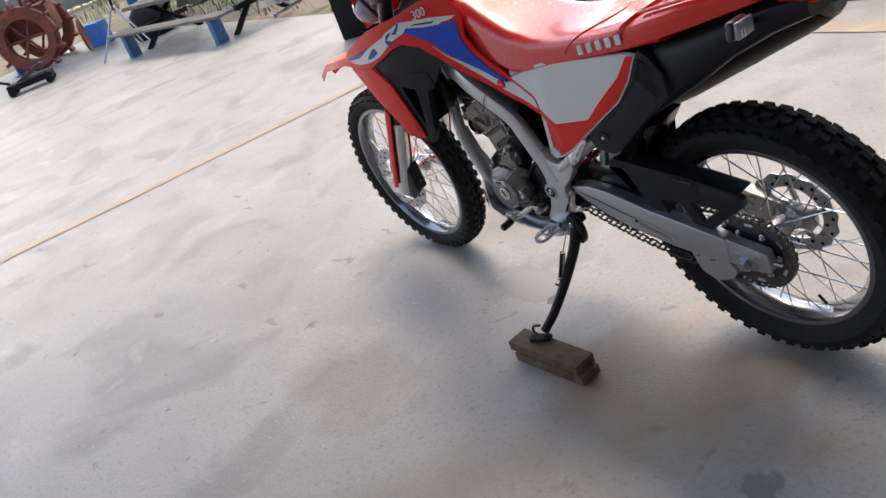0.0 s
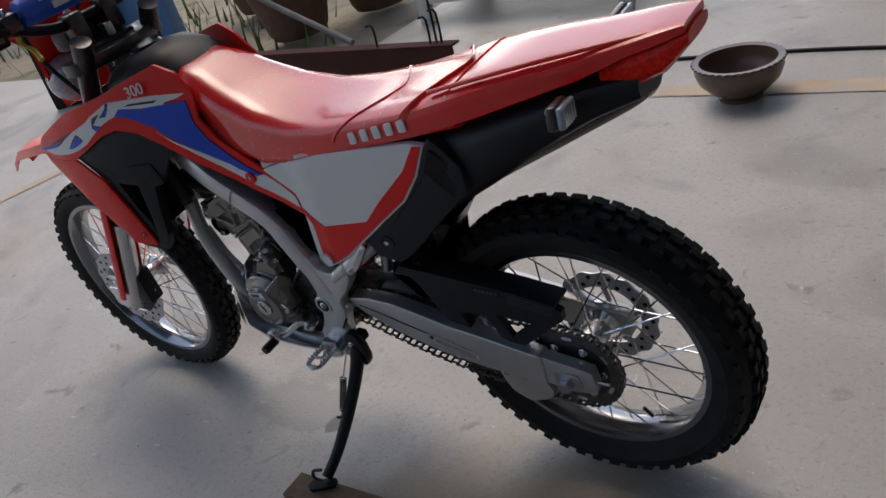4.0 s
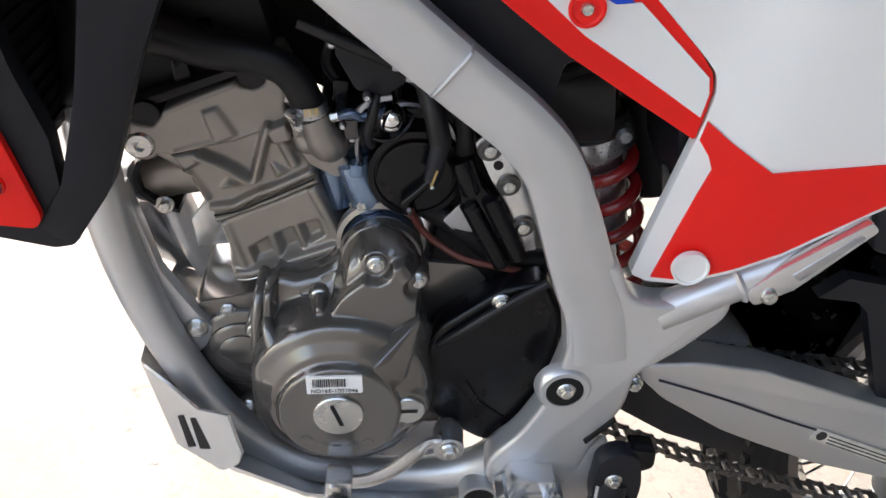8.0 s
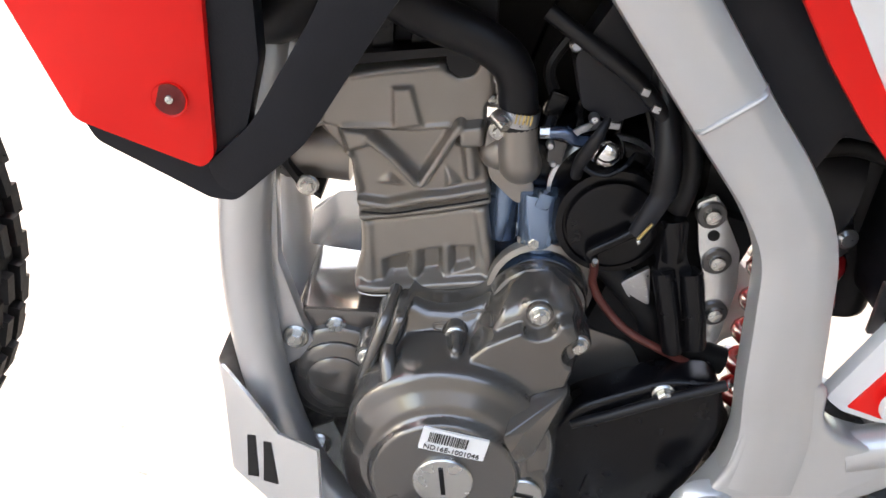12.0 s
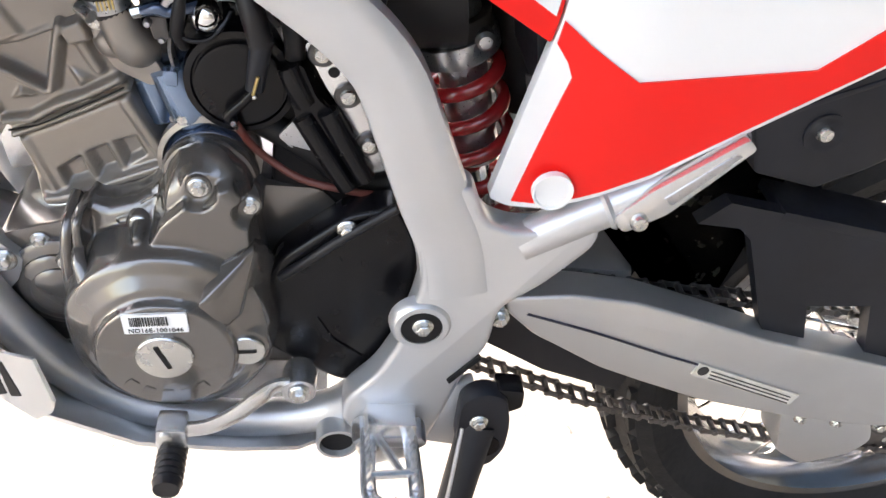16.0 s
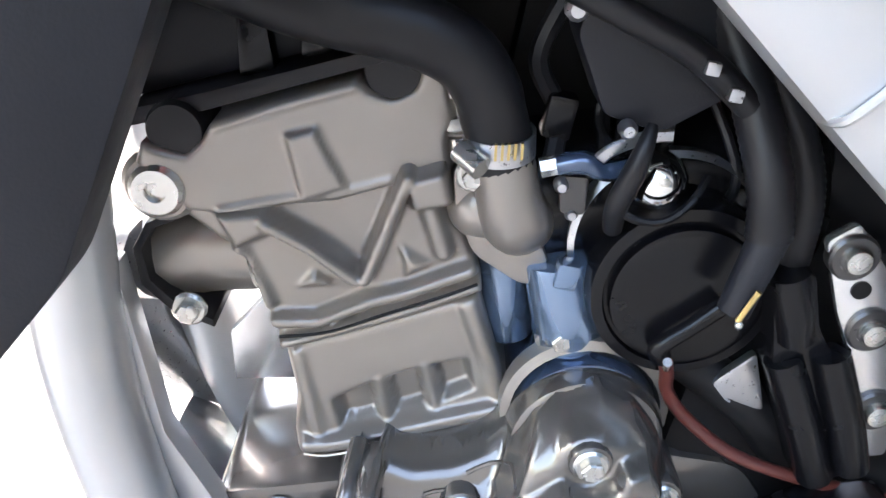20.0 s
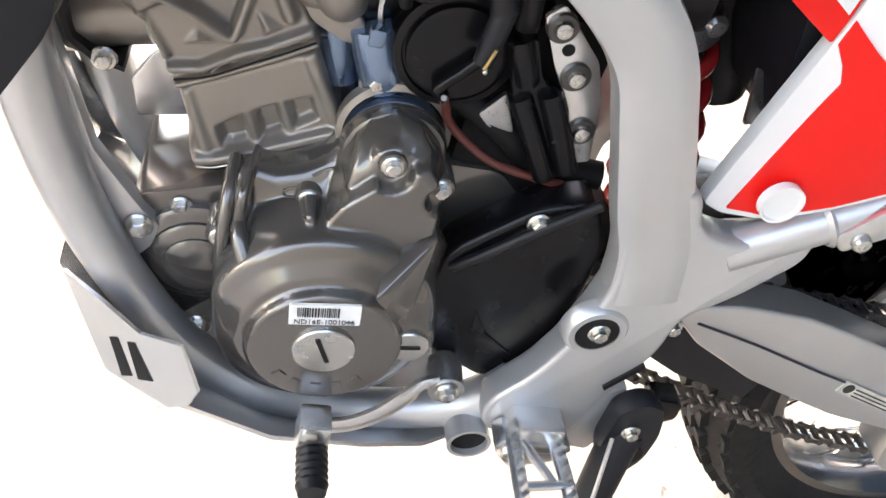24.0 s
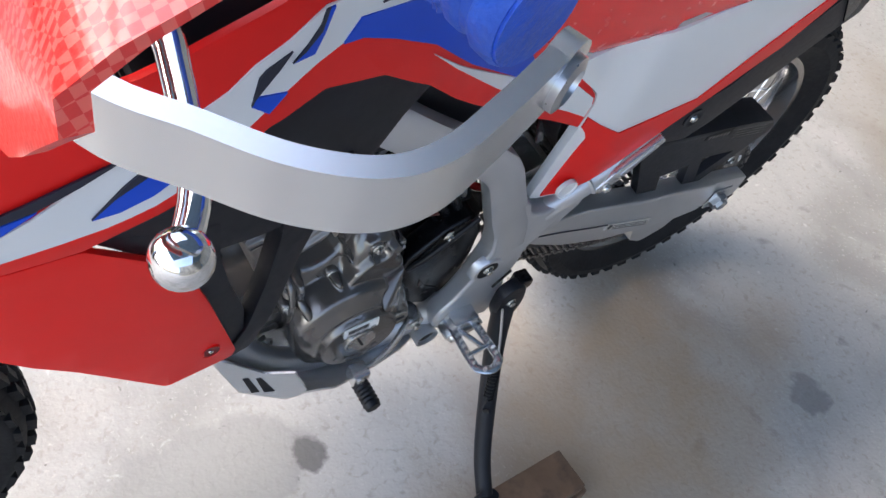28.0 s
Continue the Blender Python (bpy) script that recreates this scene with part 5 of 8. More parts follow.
# balancer boss ahead of the cover
part("front_case", prism([(-0.338, 0.478), (-0.272, 0.500), (-0.262, 0.45), (-0.275, 0.385), (-0.30, 0.36), (-0.325, 0.40), (-0.318, 0.44), (-0.335, 0.455)], -0.054, 0.05, 0.006, 0.008), M_COVER, eng)
for rr, y in ((0.044, -0.060), (0.034, -0.066), (0.024, -0.071)):
    part("boss_ring", lathe([(rr, -0.05), (rr, y), (rr - 0.004, y - 0.003)], 28, False, (-0.290, 0, 0.435)), M_COVER, eng)
bolt(-0.305, -0.055, 0.475, eng, 0.9)
COV = [(-0.279, 0.450), (-0.281, 0.482), (-0.279, 0.508), (-0.272, 0.523), (-0.262, 0.528), (-0.248, 0.527), (-0.231, 0.533), (-0.218, 0.541), (-0.209, 0.553), (-0.203, 0.567), (-0.195, 0.579), (-0.178, 0.588), (-0.162, 0.584), (-0.147, 0.570), (-0.138, 0.549), (-0.137, 0.530), (-0.133, 0.505), (-0.126, 0.470), (-0.117, 0.437), (-0.123, 0.405), (-0.142, 0.372), (-0.172, 0.350), (-0.204, 0.345), (-0.238, 0.352), (-0.262, 0.378), (-0.274, 0.410)]
PAD = [(-0.215, 0.516), (-0.207, 0.533), (-0.188, 0.554), (-0.183, 0.551), (-0.176, 0.551), (-0.171, 0.557), (-0.166, 0.568), (-0.156, 0.571), (-0.148, 0.563), (-0.142, 0.540), (-0.140, 0.519), (-0.147, 0.514), (-0.158, 0.503), (-0.168, 0.501), (-0.189, 0.508), (-0.204, 0.511)]
COV_RIBS = (([(-0.267, 0.526), (-0.267, 0.500), (-0.262, 0.478)], 0.0070, 0.0940), ([(-0.254, 0.490), (-0.240, 0.499), (-0.224, 0.503)], 0.0036, 0.1080), ([(-0.223, 0.518), (-0.219, 0.503)], 0.0062, 0.1030))


def dome(x, z):
    r = math.hypot(x + 0.200, z - 0.434)
    h = float(np.interp(r, [0, 0.0515, 0.0528, 0.0540, 0.0600, 0.0650, 0.0700, 0.0770, 0.0800, 0.0835, 0.0890, 0.3], [0.1385, 0.1385, 0.1350, 0.1300, 0.1285, 0.1250, 0.1215, 0.1180, 0.1155, 0.1040, 0.0780, 0.0]))
    q = math.hypot(x + 0.141, z - 0.437)
    return smax(h, float(np.interp(q, [0, 0.0175, 0.0205, 0.027, 0.3], [0.1275, 0.1275, 0.1210, 0.0920, 0.0])), 0.002)


def cover_height(x, z):
    # the floor slopes outwards from the cylinder's foot
    d = ((x + 0.268) * 0.503 - (z - 0.524) * 0.864)
    slope = 0.046 + 0.046 * max(0.0, min(1.0, (d + 0.004) / 0.040))
    h = slope + (0.094 - slope) * ease((x + 0.215) / 0.014)
    if z > 0.53:
        h -= 0.55 * max(0.0, min(0.04, -0.003 - edge_dist(x, z, PAD)))
    floor = h
    for pts, r, top in COV_RIBS:
        k = line_dist(x, z, pts) / r
        if k < 1.7:
            h = smax(h, floor - 0.003 + (top - floor + 0.003) * ease((1.55 - k) / 1.25))
    h = smax(h, floor - 0.003 + (0.1055 - floor + 0.003) * ease(0.5 + edge_dist(x, z, PAD) / 0.0045), 0.0012)
    for bx, bz, r in ((-0.179, 0.564, 0.0120), (-0.143, 0.548, 0.0100)):
        k = math.hypot(x - bx, z - bz)
        if k < r + 0.003:
            h += (0.0935 - h) * ease((r + 0.003 - k) / 0.005)
    h = smax(h, dome(x, z), 0.0014)
    rim = 0.009 + 0.010 * ease((z - 0.548) / 0.02)
    d = max(0.0, edge_dist(x, z, COV))
    if d < rim:
        h -= rim * 0.95 * (1 - math.sqrt(max(0.0, 1 - (1 - d / rim) ** 2)))
    return -h


cover = part("generator_cover", bent(COV, cover_height, 0.030, 0.0015, 0.006), M_COVER, bike, "bronze grey painted generator cover with a raised round disc", 75)
part("starter_gear_case", lathe([(0.036, -0.020), (0.036, -0.060), (0.034, -0.068), (0.028, -0.072)], 40, False, (-0.174, 0, 0.552)), M_COVER, cover)
# fin that climbs from the pad's corner to the disc
bm = bmesh.new()
for p in ((-0.139, -0.1065, 0.519), (-0.176, -0.1365, 0.487), (-0.162, -0.1300, 0.491), (-0.147, -0.1270, 0.471), (-0.157, -0.1330, 0.463), (-0.123, -0.0860, 0.497), (-0.125, -0.0900, 0.458), (-0.171, -0.1130, 0.501), (-0.166, -0.0850, 0.503), (-0.150, -0.0850, 0.460), (-0.139, -0.0850, 0.521)):
    bm.verts.new(p)
bmesh.ops.convex_hull(bm, input=bm.verts[:])
bmesh.ops.dissolve_limit(bm, angle_limit=0.03, verts=bm.verts[:], edges=bm.edges[:])
bevel_all(bm, 0.0012, 2, 12)
part("cover_fin", bm, M_COVER, cover, smooth=30)
part("cover_rib", tube([(-0.267, -0.080, 0.502), (-0.265, -0.099, 0.493), (-0.254, -0.114, 0.474), (-0.245, -0.118, 0.461), (-0.237, -0.118, 0.449)], [0.0040, 0.0060, 0.0075, 0.0075, 0.0060], 14, 6), M_COVER, cover)
part("cover_rib", tube([(-0.273, -0.055, 0.524), (-0.275, -0.080, 0.514), (-0.276, -0.091, 0.492), (-0.276, -0.092, 0.460)], 0.0046, 12, 6), M_COVER, cover)
part("cast_mark", tube([(x, cover_height(x, z) - 0.0004, z) for x, z in ((-0.224, 0.531), (-0.215, 0.537), (-0.207, 0.545), (-0.205, 0.540))], 0.0011, 6, 2), M_COVER, cover)
part("cast_mark", tube([(x, cover_height(x, z) - 0.0004, z) for x, z in ((-0.241, 0.518), (-0.233, 0.522), (-0.231, 0.518), (-0.239, 0.515), (-0.241, 0.518))], 0.0010, 6, 2), M_COVER, cover)

cap = part("inspection_plug", lathe([(0.0215, -0.134), (0.0215, -0.1405), (0.0205, -0.1415), (0.0, -0.1415)], 40, False, (-0.201, 0, 0.436)), M_BOLT, cover, "round slotted silver inspection plug")
part("plug_slot", prism([(-0.2085, 0.448), (-0.2055, 0.449), (-0.1955, 0.427), (-0.1985, 0.426)], -0.1425, -0.140, 0), M_DARK, cap)
cap3 = part("timing_plug", lathe([(0.0145, -0.125), (0.0145, -0.131), (0.0135, -0.132), (0.0, -0.132)], 32, False, (-0.141, 0, 0.437)), M_BOLT, cover, "small slotted silver timing plug")
part("plug_slot", prism([(-0.149, 0.4355), (-0.149, 0.4375), (-0.133, 0.4395), (-0.133, 0.4375)], -0.1332, -0.131, 0), M_DARK, cap3)
for x, y, z in ((-0.179, -0.0945, 0.564), (-0.143, -0.0900, 0.548), (-0.224, -0.082, 0.518), (-0.277, -0.086, 0.479)):
    part("bolt_boss", lathe([(0.0100, -0.06), (0.0100, y + 0.002), (0.0088, y)], 18, False, (x, 0, z)), M_COVER, cover)
    bolt(x, y, z, cover, 0.85)
# label with bar code
lab = part("serial_label", prism([(-0.230, 0.4785), (-0.184, 0.4835), (-0.182, 0.465), (-0.228, 0.460)], -0.1405, -0.1385, 0, 0.001), M_PAPER, cover, "white paper bar code label")
rb = random.Random(2)
x = 0.0
while x < 0.027:
    w = rb.choice((0.0004, 0.0007, 0.0011))
    px, pz = -0.2245 + x, 0.4767 + x * 0.105
    part("code_bar", prism([(px, pz), (px + w, pz + w * 0.1), (px + w + 0.0009, pz - 0.0083), (px + 0.0009, pz - 0.0084)], -0.1412, -0.1405, 0), M_INK, lab, smooth=0)
    x += w + rb.choice((0.0005, 0.0008))
text_mesh("label_text", "ND16E-1001046", 0.0058, 0.0002, M_INK, lab, Matrix.Translation((-0.2055, -0.1410, 0.4655)) @ Matrix.Rotation(radians(-6), 4, "Y") @ Matrix.Rotation(radians(90), 4, "X"))
for k in range(5):
    a = radians(-132 + 21 * k)
    part("embossed_bar", prism([(-0.0042, -0.004), (0.0042, -0.004), (0.0042, 0.004), (-0.0042, 0.004)], -0.1392, -0.1370, 0, 0.001), M_COVER, cover).matrix_local = Matrix.Translation((-0.200 + 0.040 * math.cos(a), 0, 0.434 + 0.040 * math.sin(a))) @ Matrix.Rotation(-(a + math.pi / 2), 4, "Y")

# cylinder, head, cam cover
CYL = [(-0.314, 0.562), (-0.291, 0.573), (-0.262, 0.588), (-0.233, 0.604), (-0.219, 0.576), (-0.204, 0.549), (-0.207, 0.540), (-0.228, 0.529), (-0.248, 0.521), (-0.270, 0.511), (-0.288, 0.504), (-0.299, 0.503), (-0.304, 0.512), (-0.306, 0.536)]
CYL_F = relief(CYL, 0.0410, 0.005, ribs=(([(-0.298, 0.509), (-0.287, 0.511), (-0.270, 0.518), (-0.249, 0.528), (-0.207, 0.547)], 0.0052, 0.0480), ([(-0.269, 0.550), (-0.261, 0.528)], 0.0032, 0.0415), ([(-0.249, 0.561), (-0.240, 0.539)], 0.0032, 0.0415), ([(-0.308, 0.558), (-0.292, 0.512)], 0.005, 0.0430), ([(-0.236, 0.598), (-0.211, 0.552)], 0.006, 0.0440)), pads=(([(-0.287, 0.535), (-0.270, 0.548), (-0.249, 0.560), (-0.231, 0.567), (-0.225, 0.553), (-0.240, 0.542), (-0.260, 0.529), (-0.281, 0.519)], 0.0325, 0.005),), tilt=0.04, x0=-0.26)
cyln = part("cylinder", bent(CYL, CYL_F, 0.09, 0.0013, 0.003), M_CAST, bike, "bronze grey cylinder block", 75)
HEAD = [(-0.362, 0.632), (-0.345, 0.640), (-0.300, 0.655), (-0.262, 0.668), (-0.254, 0.655), (-0.250, 0.639), (-0.236, 0.616), (-0.231, 0.606), (-0.262, 0.587), (-0.290, 0.573), (-0.315, 0.561), (-0.321, 0.576), (-0.334, 0.606), (-0.347, 0.612), (-0.361, 0.621)]
HEAD_F = relief(HEAD, 0.0420, 0.004, ribs=(([(-0.319, 0.577), (-0.300, 0.580), (-0.280, 0.593), (-0.264, 0.600), (-0.235, 0.617)], 0.0042, 0.0500), ([(-0.314, 0.566), (-0.290, 0.577), (-0.262, 0.591), (-0.233, 0.607)], 0.0036, 0.0495), ([(-0.327, 0.627), (-0.308, 0.619), (-0.287, 0.606)], 0.0042, 0.0560), ([(-0.273, 0.656), (-0.277, 0.637), (-0.283, 0.607)], 0.0040, 0.0560), ([(-0.262, 0.642), (-0.252, 0.622)], 0.0050, 0.0500), ([(-0.338, 0.608), (-0.324, 0.585)], 0.0050, 0.0480)), pads=(([(-0.350, 0.628), (-0.326, 0.634), (-0.320, 0.624), (-0.338, 0.611)], 0.0530, 0.008), ([(-0.276, 0.655), (-0.258, 0.664), (-0.251, 0.646), (-0.269, 0.640)], 0.0550, 0.007), ([(-0.312, 0.594), (-0.306, 0.604), (-0.294, 0.598)], 0.0465, 0.007), ([(-0.266, 0.606), (-0.272, 0.622), (-0.256, 0.614)], 0.0465, 0.007)), tilt=0.08, x0=-0.31)
head = part("cylinder_head", bent(HEAD, HEAD_F, 0.09, 0.0014, 0.003), M_CAST, bike, "bronze grey cylinder head with cast ribs", 75)
part("gasket_line", tube([(-0.316, -0.0500, 0.5715), (-0.295, -0.0492, 0.5775), (-0.272, -0.0480, 0.5905), (-0.250, -0.0465, 0.6025), (-0.235, -0.0455, 0.6115)], 0.0007, 6, 4), M_DARK, head)
part("exhaust_port", tube([(-0.335, -0.015, 0.600), (-0.358, -0.015, 0.594), (-0.374, -0.015, 0.586)], 0.024, 20), M_CAST, head)
SO = [(-0.366, 0.622), (-0.377, 0.614), (-0.382, 0.601), (-0.378, 0.584), (-0.364, 0.573), (-0.345, 0.568)]
SI = [(-0.346, 0.572), (-0.362, 0.577), (-0.374, 0.587), (-0.378, 0.601), (-0.374, 0.612), (-0.364, 0.618)]
part("heat_strap", prism(SO + SI, -0.046, -0.012, 0.0008), M_HOSE, head, "black rubber strap round the port")
bolt(-0.357, -0.044, 0.575, head, 0.9)
COVER = [(-0.378, 0.653), (-0.372, 0.651), (-0.361, 0.650), (-0.355, 0.658), (-0.352, 0.665), (-0.329, 0.677), (-0.299, 0.691), (-0.294, 0.687), (-0.285, 0.685), (-0.277, 0.690), (-0.275, 0.703), (-0.268, 0.702), (-0.263, 0.694), (-0.258, 0.682), (-0.260, 0.672), (-0.255, 0.658), (-0.268, 0.651), (-0.281, 0.648), (-0.300, 0.639), (-0.320, 0.634), (-0.344, 0.625), (-0.359, 0.625), (-0.367, 0.632), (-0.380, 0.643)]
COVER_F = relief(COVER, 0.0520, 0.0035, ribs=(([(-0.352, 0.663), (-0.329, 0.675), (-0.300, 0.688)], 0.0030, 0.0535), ([(-0.345, 0.627), (-0.320, 0.636), (-0.300, 0.641), (-0.280, 0.650)], 0.004, 0.0540)), pads=(([(-0.324, 0.665), (-0.312, 0.670), (-0.296, 0.646), (-0.314, 0.637)], 0.0560, 0.004),), tilt=0.10, x0=-0.37)
camc = part("cam_cover", bent(COVER, COVER_F, 0.09, 0.0014, 0.002), M_CAST, bike, "bronze grey cam cover with a raised trapezoid", 75)
for x, y, z in ((-0.366, -0.049, 0.658), (-0.286, -0.042, 0.696)):
    part("rubber_half_moon", lathe([(0.0118, -0.02), (0.0118, y + 0.002), (0.0108, y)], 28, False, (x, 0, z)), M_HOSE, camc, "black rubber half-moon seal")
part("cover_gasket", prism([(-0.385, 0.655), (-0.354, 0.668), (-0.276, 0.706), (-0.276, 0.712), (-0.356, 0.675), (-0.386, 0.662)], -0.045, 0.055, 0.001), M_HOSE, camc)
for x, y, z in ((-0.371, -0.050, 0.633), (-0.260, -0.036, 0.685)):
    part("bolt_boss", lathe([(0.0160, -0.02), (0.0160, y + 0.004), (0.0135, y + 0.001)], 24, False, (x, 0, z)), M_CAST, camc)
    part("washer", lathe([(0.0115, -0.02), (0.0115, y - 0.002), (0.0095, y - 0.0045), (0.0045, y - 0.0045), (0.0040, y - 0.0015), (0.0, y - 0.0015)], 24, False, (x, 0, z)), M_BOLT, camc, "bright flanged cover bolt")
part("coil_cover", prism([(-0.390, 0.660), (-0.270, 0.716), (-0.285, 0.760), (-0.36, 0.760), (-0.41, 0.70)], -0.028, 0.05, 0.004), M_BLACK, camc, "black cam cover top")
for x, z in ((-0.345, 0.692), (-0.322, 0.704)):
    part("top_rib", prism([(x, z - 0.012), (x + 0.014, z - 0.006), (x + 0.004, z + 0.030), (x - 0.006, z + 0.028)], -0.038, -0.02, 0.003), M_GLOSSB, camc)

part("base_gasket", tube([(-0.298, -0.0470, 0.5045), (-0.287, -0.0475, 0.506), (-0.270, -0.0475, 0.5135), (-0.249, -0.0470, 0.5235), (-0.207, -0.0455, 0.5425)], 0.0009, 6, 4), M_BOLT, cyln)
# coolant hose and thermostat
hose = part("coolant_hose", tube([(-0.41, -0.040, 0.735), (-0.36, -0.046, 0.727), (-0.318, -0.052, 0.719), (-0.285, -0.055, 0.717), (-0.263, -0.055, 0.711), (-0.2510, -0.054, 0.700), (-0.2455, -0.052, 0.689), (-0.2410, -0.050, 0.680), (-0.237, -0.048, 0.670)], [0.020, 0.018, 0.0150, 0.0138, 0.0132, 0.0130, 0.0130, 0.0130, 0.0130], 20, 6), M_HOSE, bike, "thick black rubber coolant hose")
part("hose_clamp", lathe([(0.0132, -0.0050), (0.0142, -0.0050), (0.0142, 0.0050), (0.0132, 0.0050)], 28, True), M_STEEL, hose, "steel worm-drive hose clamp").matrix_local = Matrix.Translation((-0.2405, -0.050, 0.6785)) @ Vector((0, 1, 0)).rotation_difference(Vector((0.22, 0.1, -0.97))).to_matrix().to_4x4()
part("clamp_screw", cyl((-0.256, -0.058, 0.675), (-0.247, -0.066, 0.672), 0.0048, 12), M_BOLT, hose)
for k in range(5):
    part("clamp_slot", prism([(-0.2440 + 0.0024 * k, 0.6820 + 0.0006 * k), (-0.2430 + 0.0024 * k, 0.6822 + 0.0006 * k), (-0.2420 + 0.0024 * k, 0.6758 + 0.0006 * k), (-0.2430 + 0.0024 * k, 0.6756 + 0.0006 * k)], -0.0652, -0.0635, 0), M_BRASS, hose)
thermo = part("thermostat_housing", tube([(-0.238, -0.049, 0.674), (-0.234, -0.048, 0.662), (-0.229, -0.046, 0.650), (-0.224, -0.040, 0.642), (-0.214, -0.010, 0.632)], [0.0122, 0.0130, 0.0145, 0.0150, 0.0150], 20, 5), M_CAST, bike, "cast thermostat outlet")
part("outlet_bulge", ball((-0.240, -0.036, 0.645), 0.0150, 20), M_CAST, thermo)
part("outlet_flange", prism([(-0.256, 0.662), (-0.244, 0.668), (-0.238, 0.640), (-0.212, 0.636), (-0.204, 0.620), (-0.216, 0.614), (-0.240, 0.625), (-0.252, 0.645)], -0.046, -0.03, 0.003, 0.005), M_CAST, thermo)
bolt(-0.248, -0.050, 0.663, thermo, 0.8)
bolt(-0.211, -0.036, 0.620, thermo, 0.8)

# throttle body and its linkage
tb = part("throttle_drum", lathe([(0.040, -0.03), (0.040, -0.056), (0.0385, -0.062), (0.034, -0.063), (0.033, -0.0605), (0.0315, -0.0605), (0.031, -0.0655), (0.028, -0.0665), (0.0, -0.0665)], 48, False, (-0.153, 0, 0.632)), M_GLOSSB, bike, "round black throttle linkage cover")
part("drum_arm", tube([(-0.140, -0.072, 0.636), (-0.150, -0.073, 0.624), (-0.160, -0.073, 0.612), (-0.157, -0.071, 0.606)], [0.0042, 0.0036, 0.0040, 0.0046], 10), M_GLOSSB, tb)
part("arm_peg", cyl((-0.1565, -0.078, 0.6085), (-0.1545, -0.074, 0.6035), 0.0020, 10), M_BOLT, tb)
part("throttle_body", cyl((-0.215, -0.005, 0.640), (-0.10, -0.005, 0.680), 0.036, 24), M_GLOSSB, tb, "black throttle body")
part("body_ring", lathe([(0.0405, -0.040), (0.0415, -0.048), (0.0390, -0.050), (0.0380, -0.040)], 44, True, (-0.162, 0, 0.647)), M_STEEL, tb, "bright ring of the throttle body")
# dark block added so the depth behind the throttle body stays black
part("intake_dark_block", box(-0.235, -0.09, 0.02, 0.07, 0.60, 0.83, 0.008), M_DARK, tb)
part("sensor_cap", lathe([(0.0125, -0.040), (0.0125, -0.052), (0.0105, -0.058), (0.006, -0.062), (0.0, -0.063)], 24, False, (-0.176, 0, 0.6745)), M_CHROME, tb, "polished metal sensor cap")
part("cap_strap", tube([(-0.2035, -0.058, 0.680), (-0.199, -0.060, 0.687), (-0.188, -0.060, 0.694), (-0.178, -0.058, 0.696)], 0.0026, 10, 5, 0.5), M_STEEL, tb)
part("cap_elbow", tube([(-0.189, -0.066, 0.701), (-0.1905, -0.070, 0.693), (-0.192, -0.071, 0.682), (-0.1935, -0.068, 0.668), (-0.190, -0.060, 0.655)], [0.0022, 0.0036, 0.0046, 0.0046, 0.0040], 12), M_HOSE, tb)
part("cap_lead", tube([(-0.1955, -0.067, 0.668), (-0.186, -0.069, 0.664), (-0.174, -0.069, 0.6655), (-0.165, -0.066, 0.674), (-0.160, -0.060, 0.683)], 0.0017, 8), M_GLOSSB, tb)
bar = part("cable_bracket", tube([(-0.217, -0.056, 0.6755), (-0.208, -0.058, 0.679), (-0.200, -0.058, 0.677), (-0.190, -0.056, 0.6795), (-0.182, -0.052, 0.682)], [0.0042, 0.0048, 0.0040, 0.0046, 0.0040], 12), M_MOTOR, tb)
part("cable_nut", cyl((-0.2235, -0.056, 0.673), (-0.217, -0.056, 0.6757), 0.0040, 6), M_BOLT, bar)
part("bracket_plate", prism([(-0.215, 0.671), (-0.203, 0.672), (-0.201, 0.656), (-0.211, 0.655)], -0.055, -0.051, 0.001, 0.002), M_DGREY, bar)
rw = random.Random(31)
for k in range(9):
    x, z = -0.225 + 0.012 * k, 0.735 - 0.010 * (k % 3)
    pts = [(x, -0.030 - 0.004 * (k % 4), z)]
    for q in range(3):
        pts.append((pts[-1][0] + rw.uniform(-0.006, 0.022), -0.030 - rw.uniform(0, 0.018), pts[-1][2] - rw.uniform(0.018, 0.038)))
    wire = part("wire", tube(pts, rw.choice((0.0022, 0.0028, 0.0042)), 8, 5), rw.choice((M_HOSE, M_GLOSSB, M_DARK)), tb)
    if k % 2 == 0:
        part("connector", box(pts[2][0] - 0.006, pts[2][0] + 0.006, pts[2][1] - 0.008, pts[2][1] + 0.004, pts[2][2] - 0.009, pts[2][2] + 0.009, 0.002), M_GLOSSB, wire)
for x, y, z, r in ((-0.214, -0.055, 0.668, 0.0030), (-0.206, -0.050, 0.655, 0.0028), (-0.197, -0.062, 0.697, 0.0036), (-0.152, -0.062, 0.700, 0.0024), (-0.226, -0.058, 0.735, 0.0044)):
    part("clip", lathe([(r, 0.0), (r, -0.004), (r * 0.6, -0.006)], 10, False, (x, y, z)), M_STEEL, tb)
# black sheet added to close bright gaps and darken the bay
part("bay_dark_sheet", prism([(-0.43, 0.70), (-0.37, 0.682), (-0.27, 0.675), (-0.22, 0.655), (-0.10, 0.655), (-0.10, 0.85), (-0.43, 0.88)], 0.030, 0.045, 0.002), M_DARK, tb, "black sheet added to darken the bay behind the intake")


def ribbed(pts, r, pitch):
    # corrugated hose: alternate wide and narrow rings along the line
    line = [Vector(p) for p in smooth_path(pts, 8)]
    out, rad = [line[0]], [r]
    for p in line[1:]:
        while (p - out[-1]).length > pitch:
            out.append(out[-1] + (p - out[-1]).normalized() * pitch)
            rad.append(r * (0.95 if len(rad) % 2 else 1.0))
    return tube(out, rad, 14, 1)


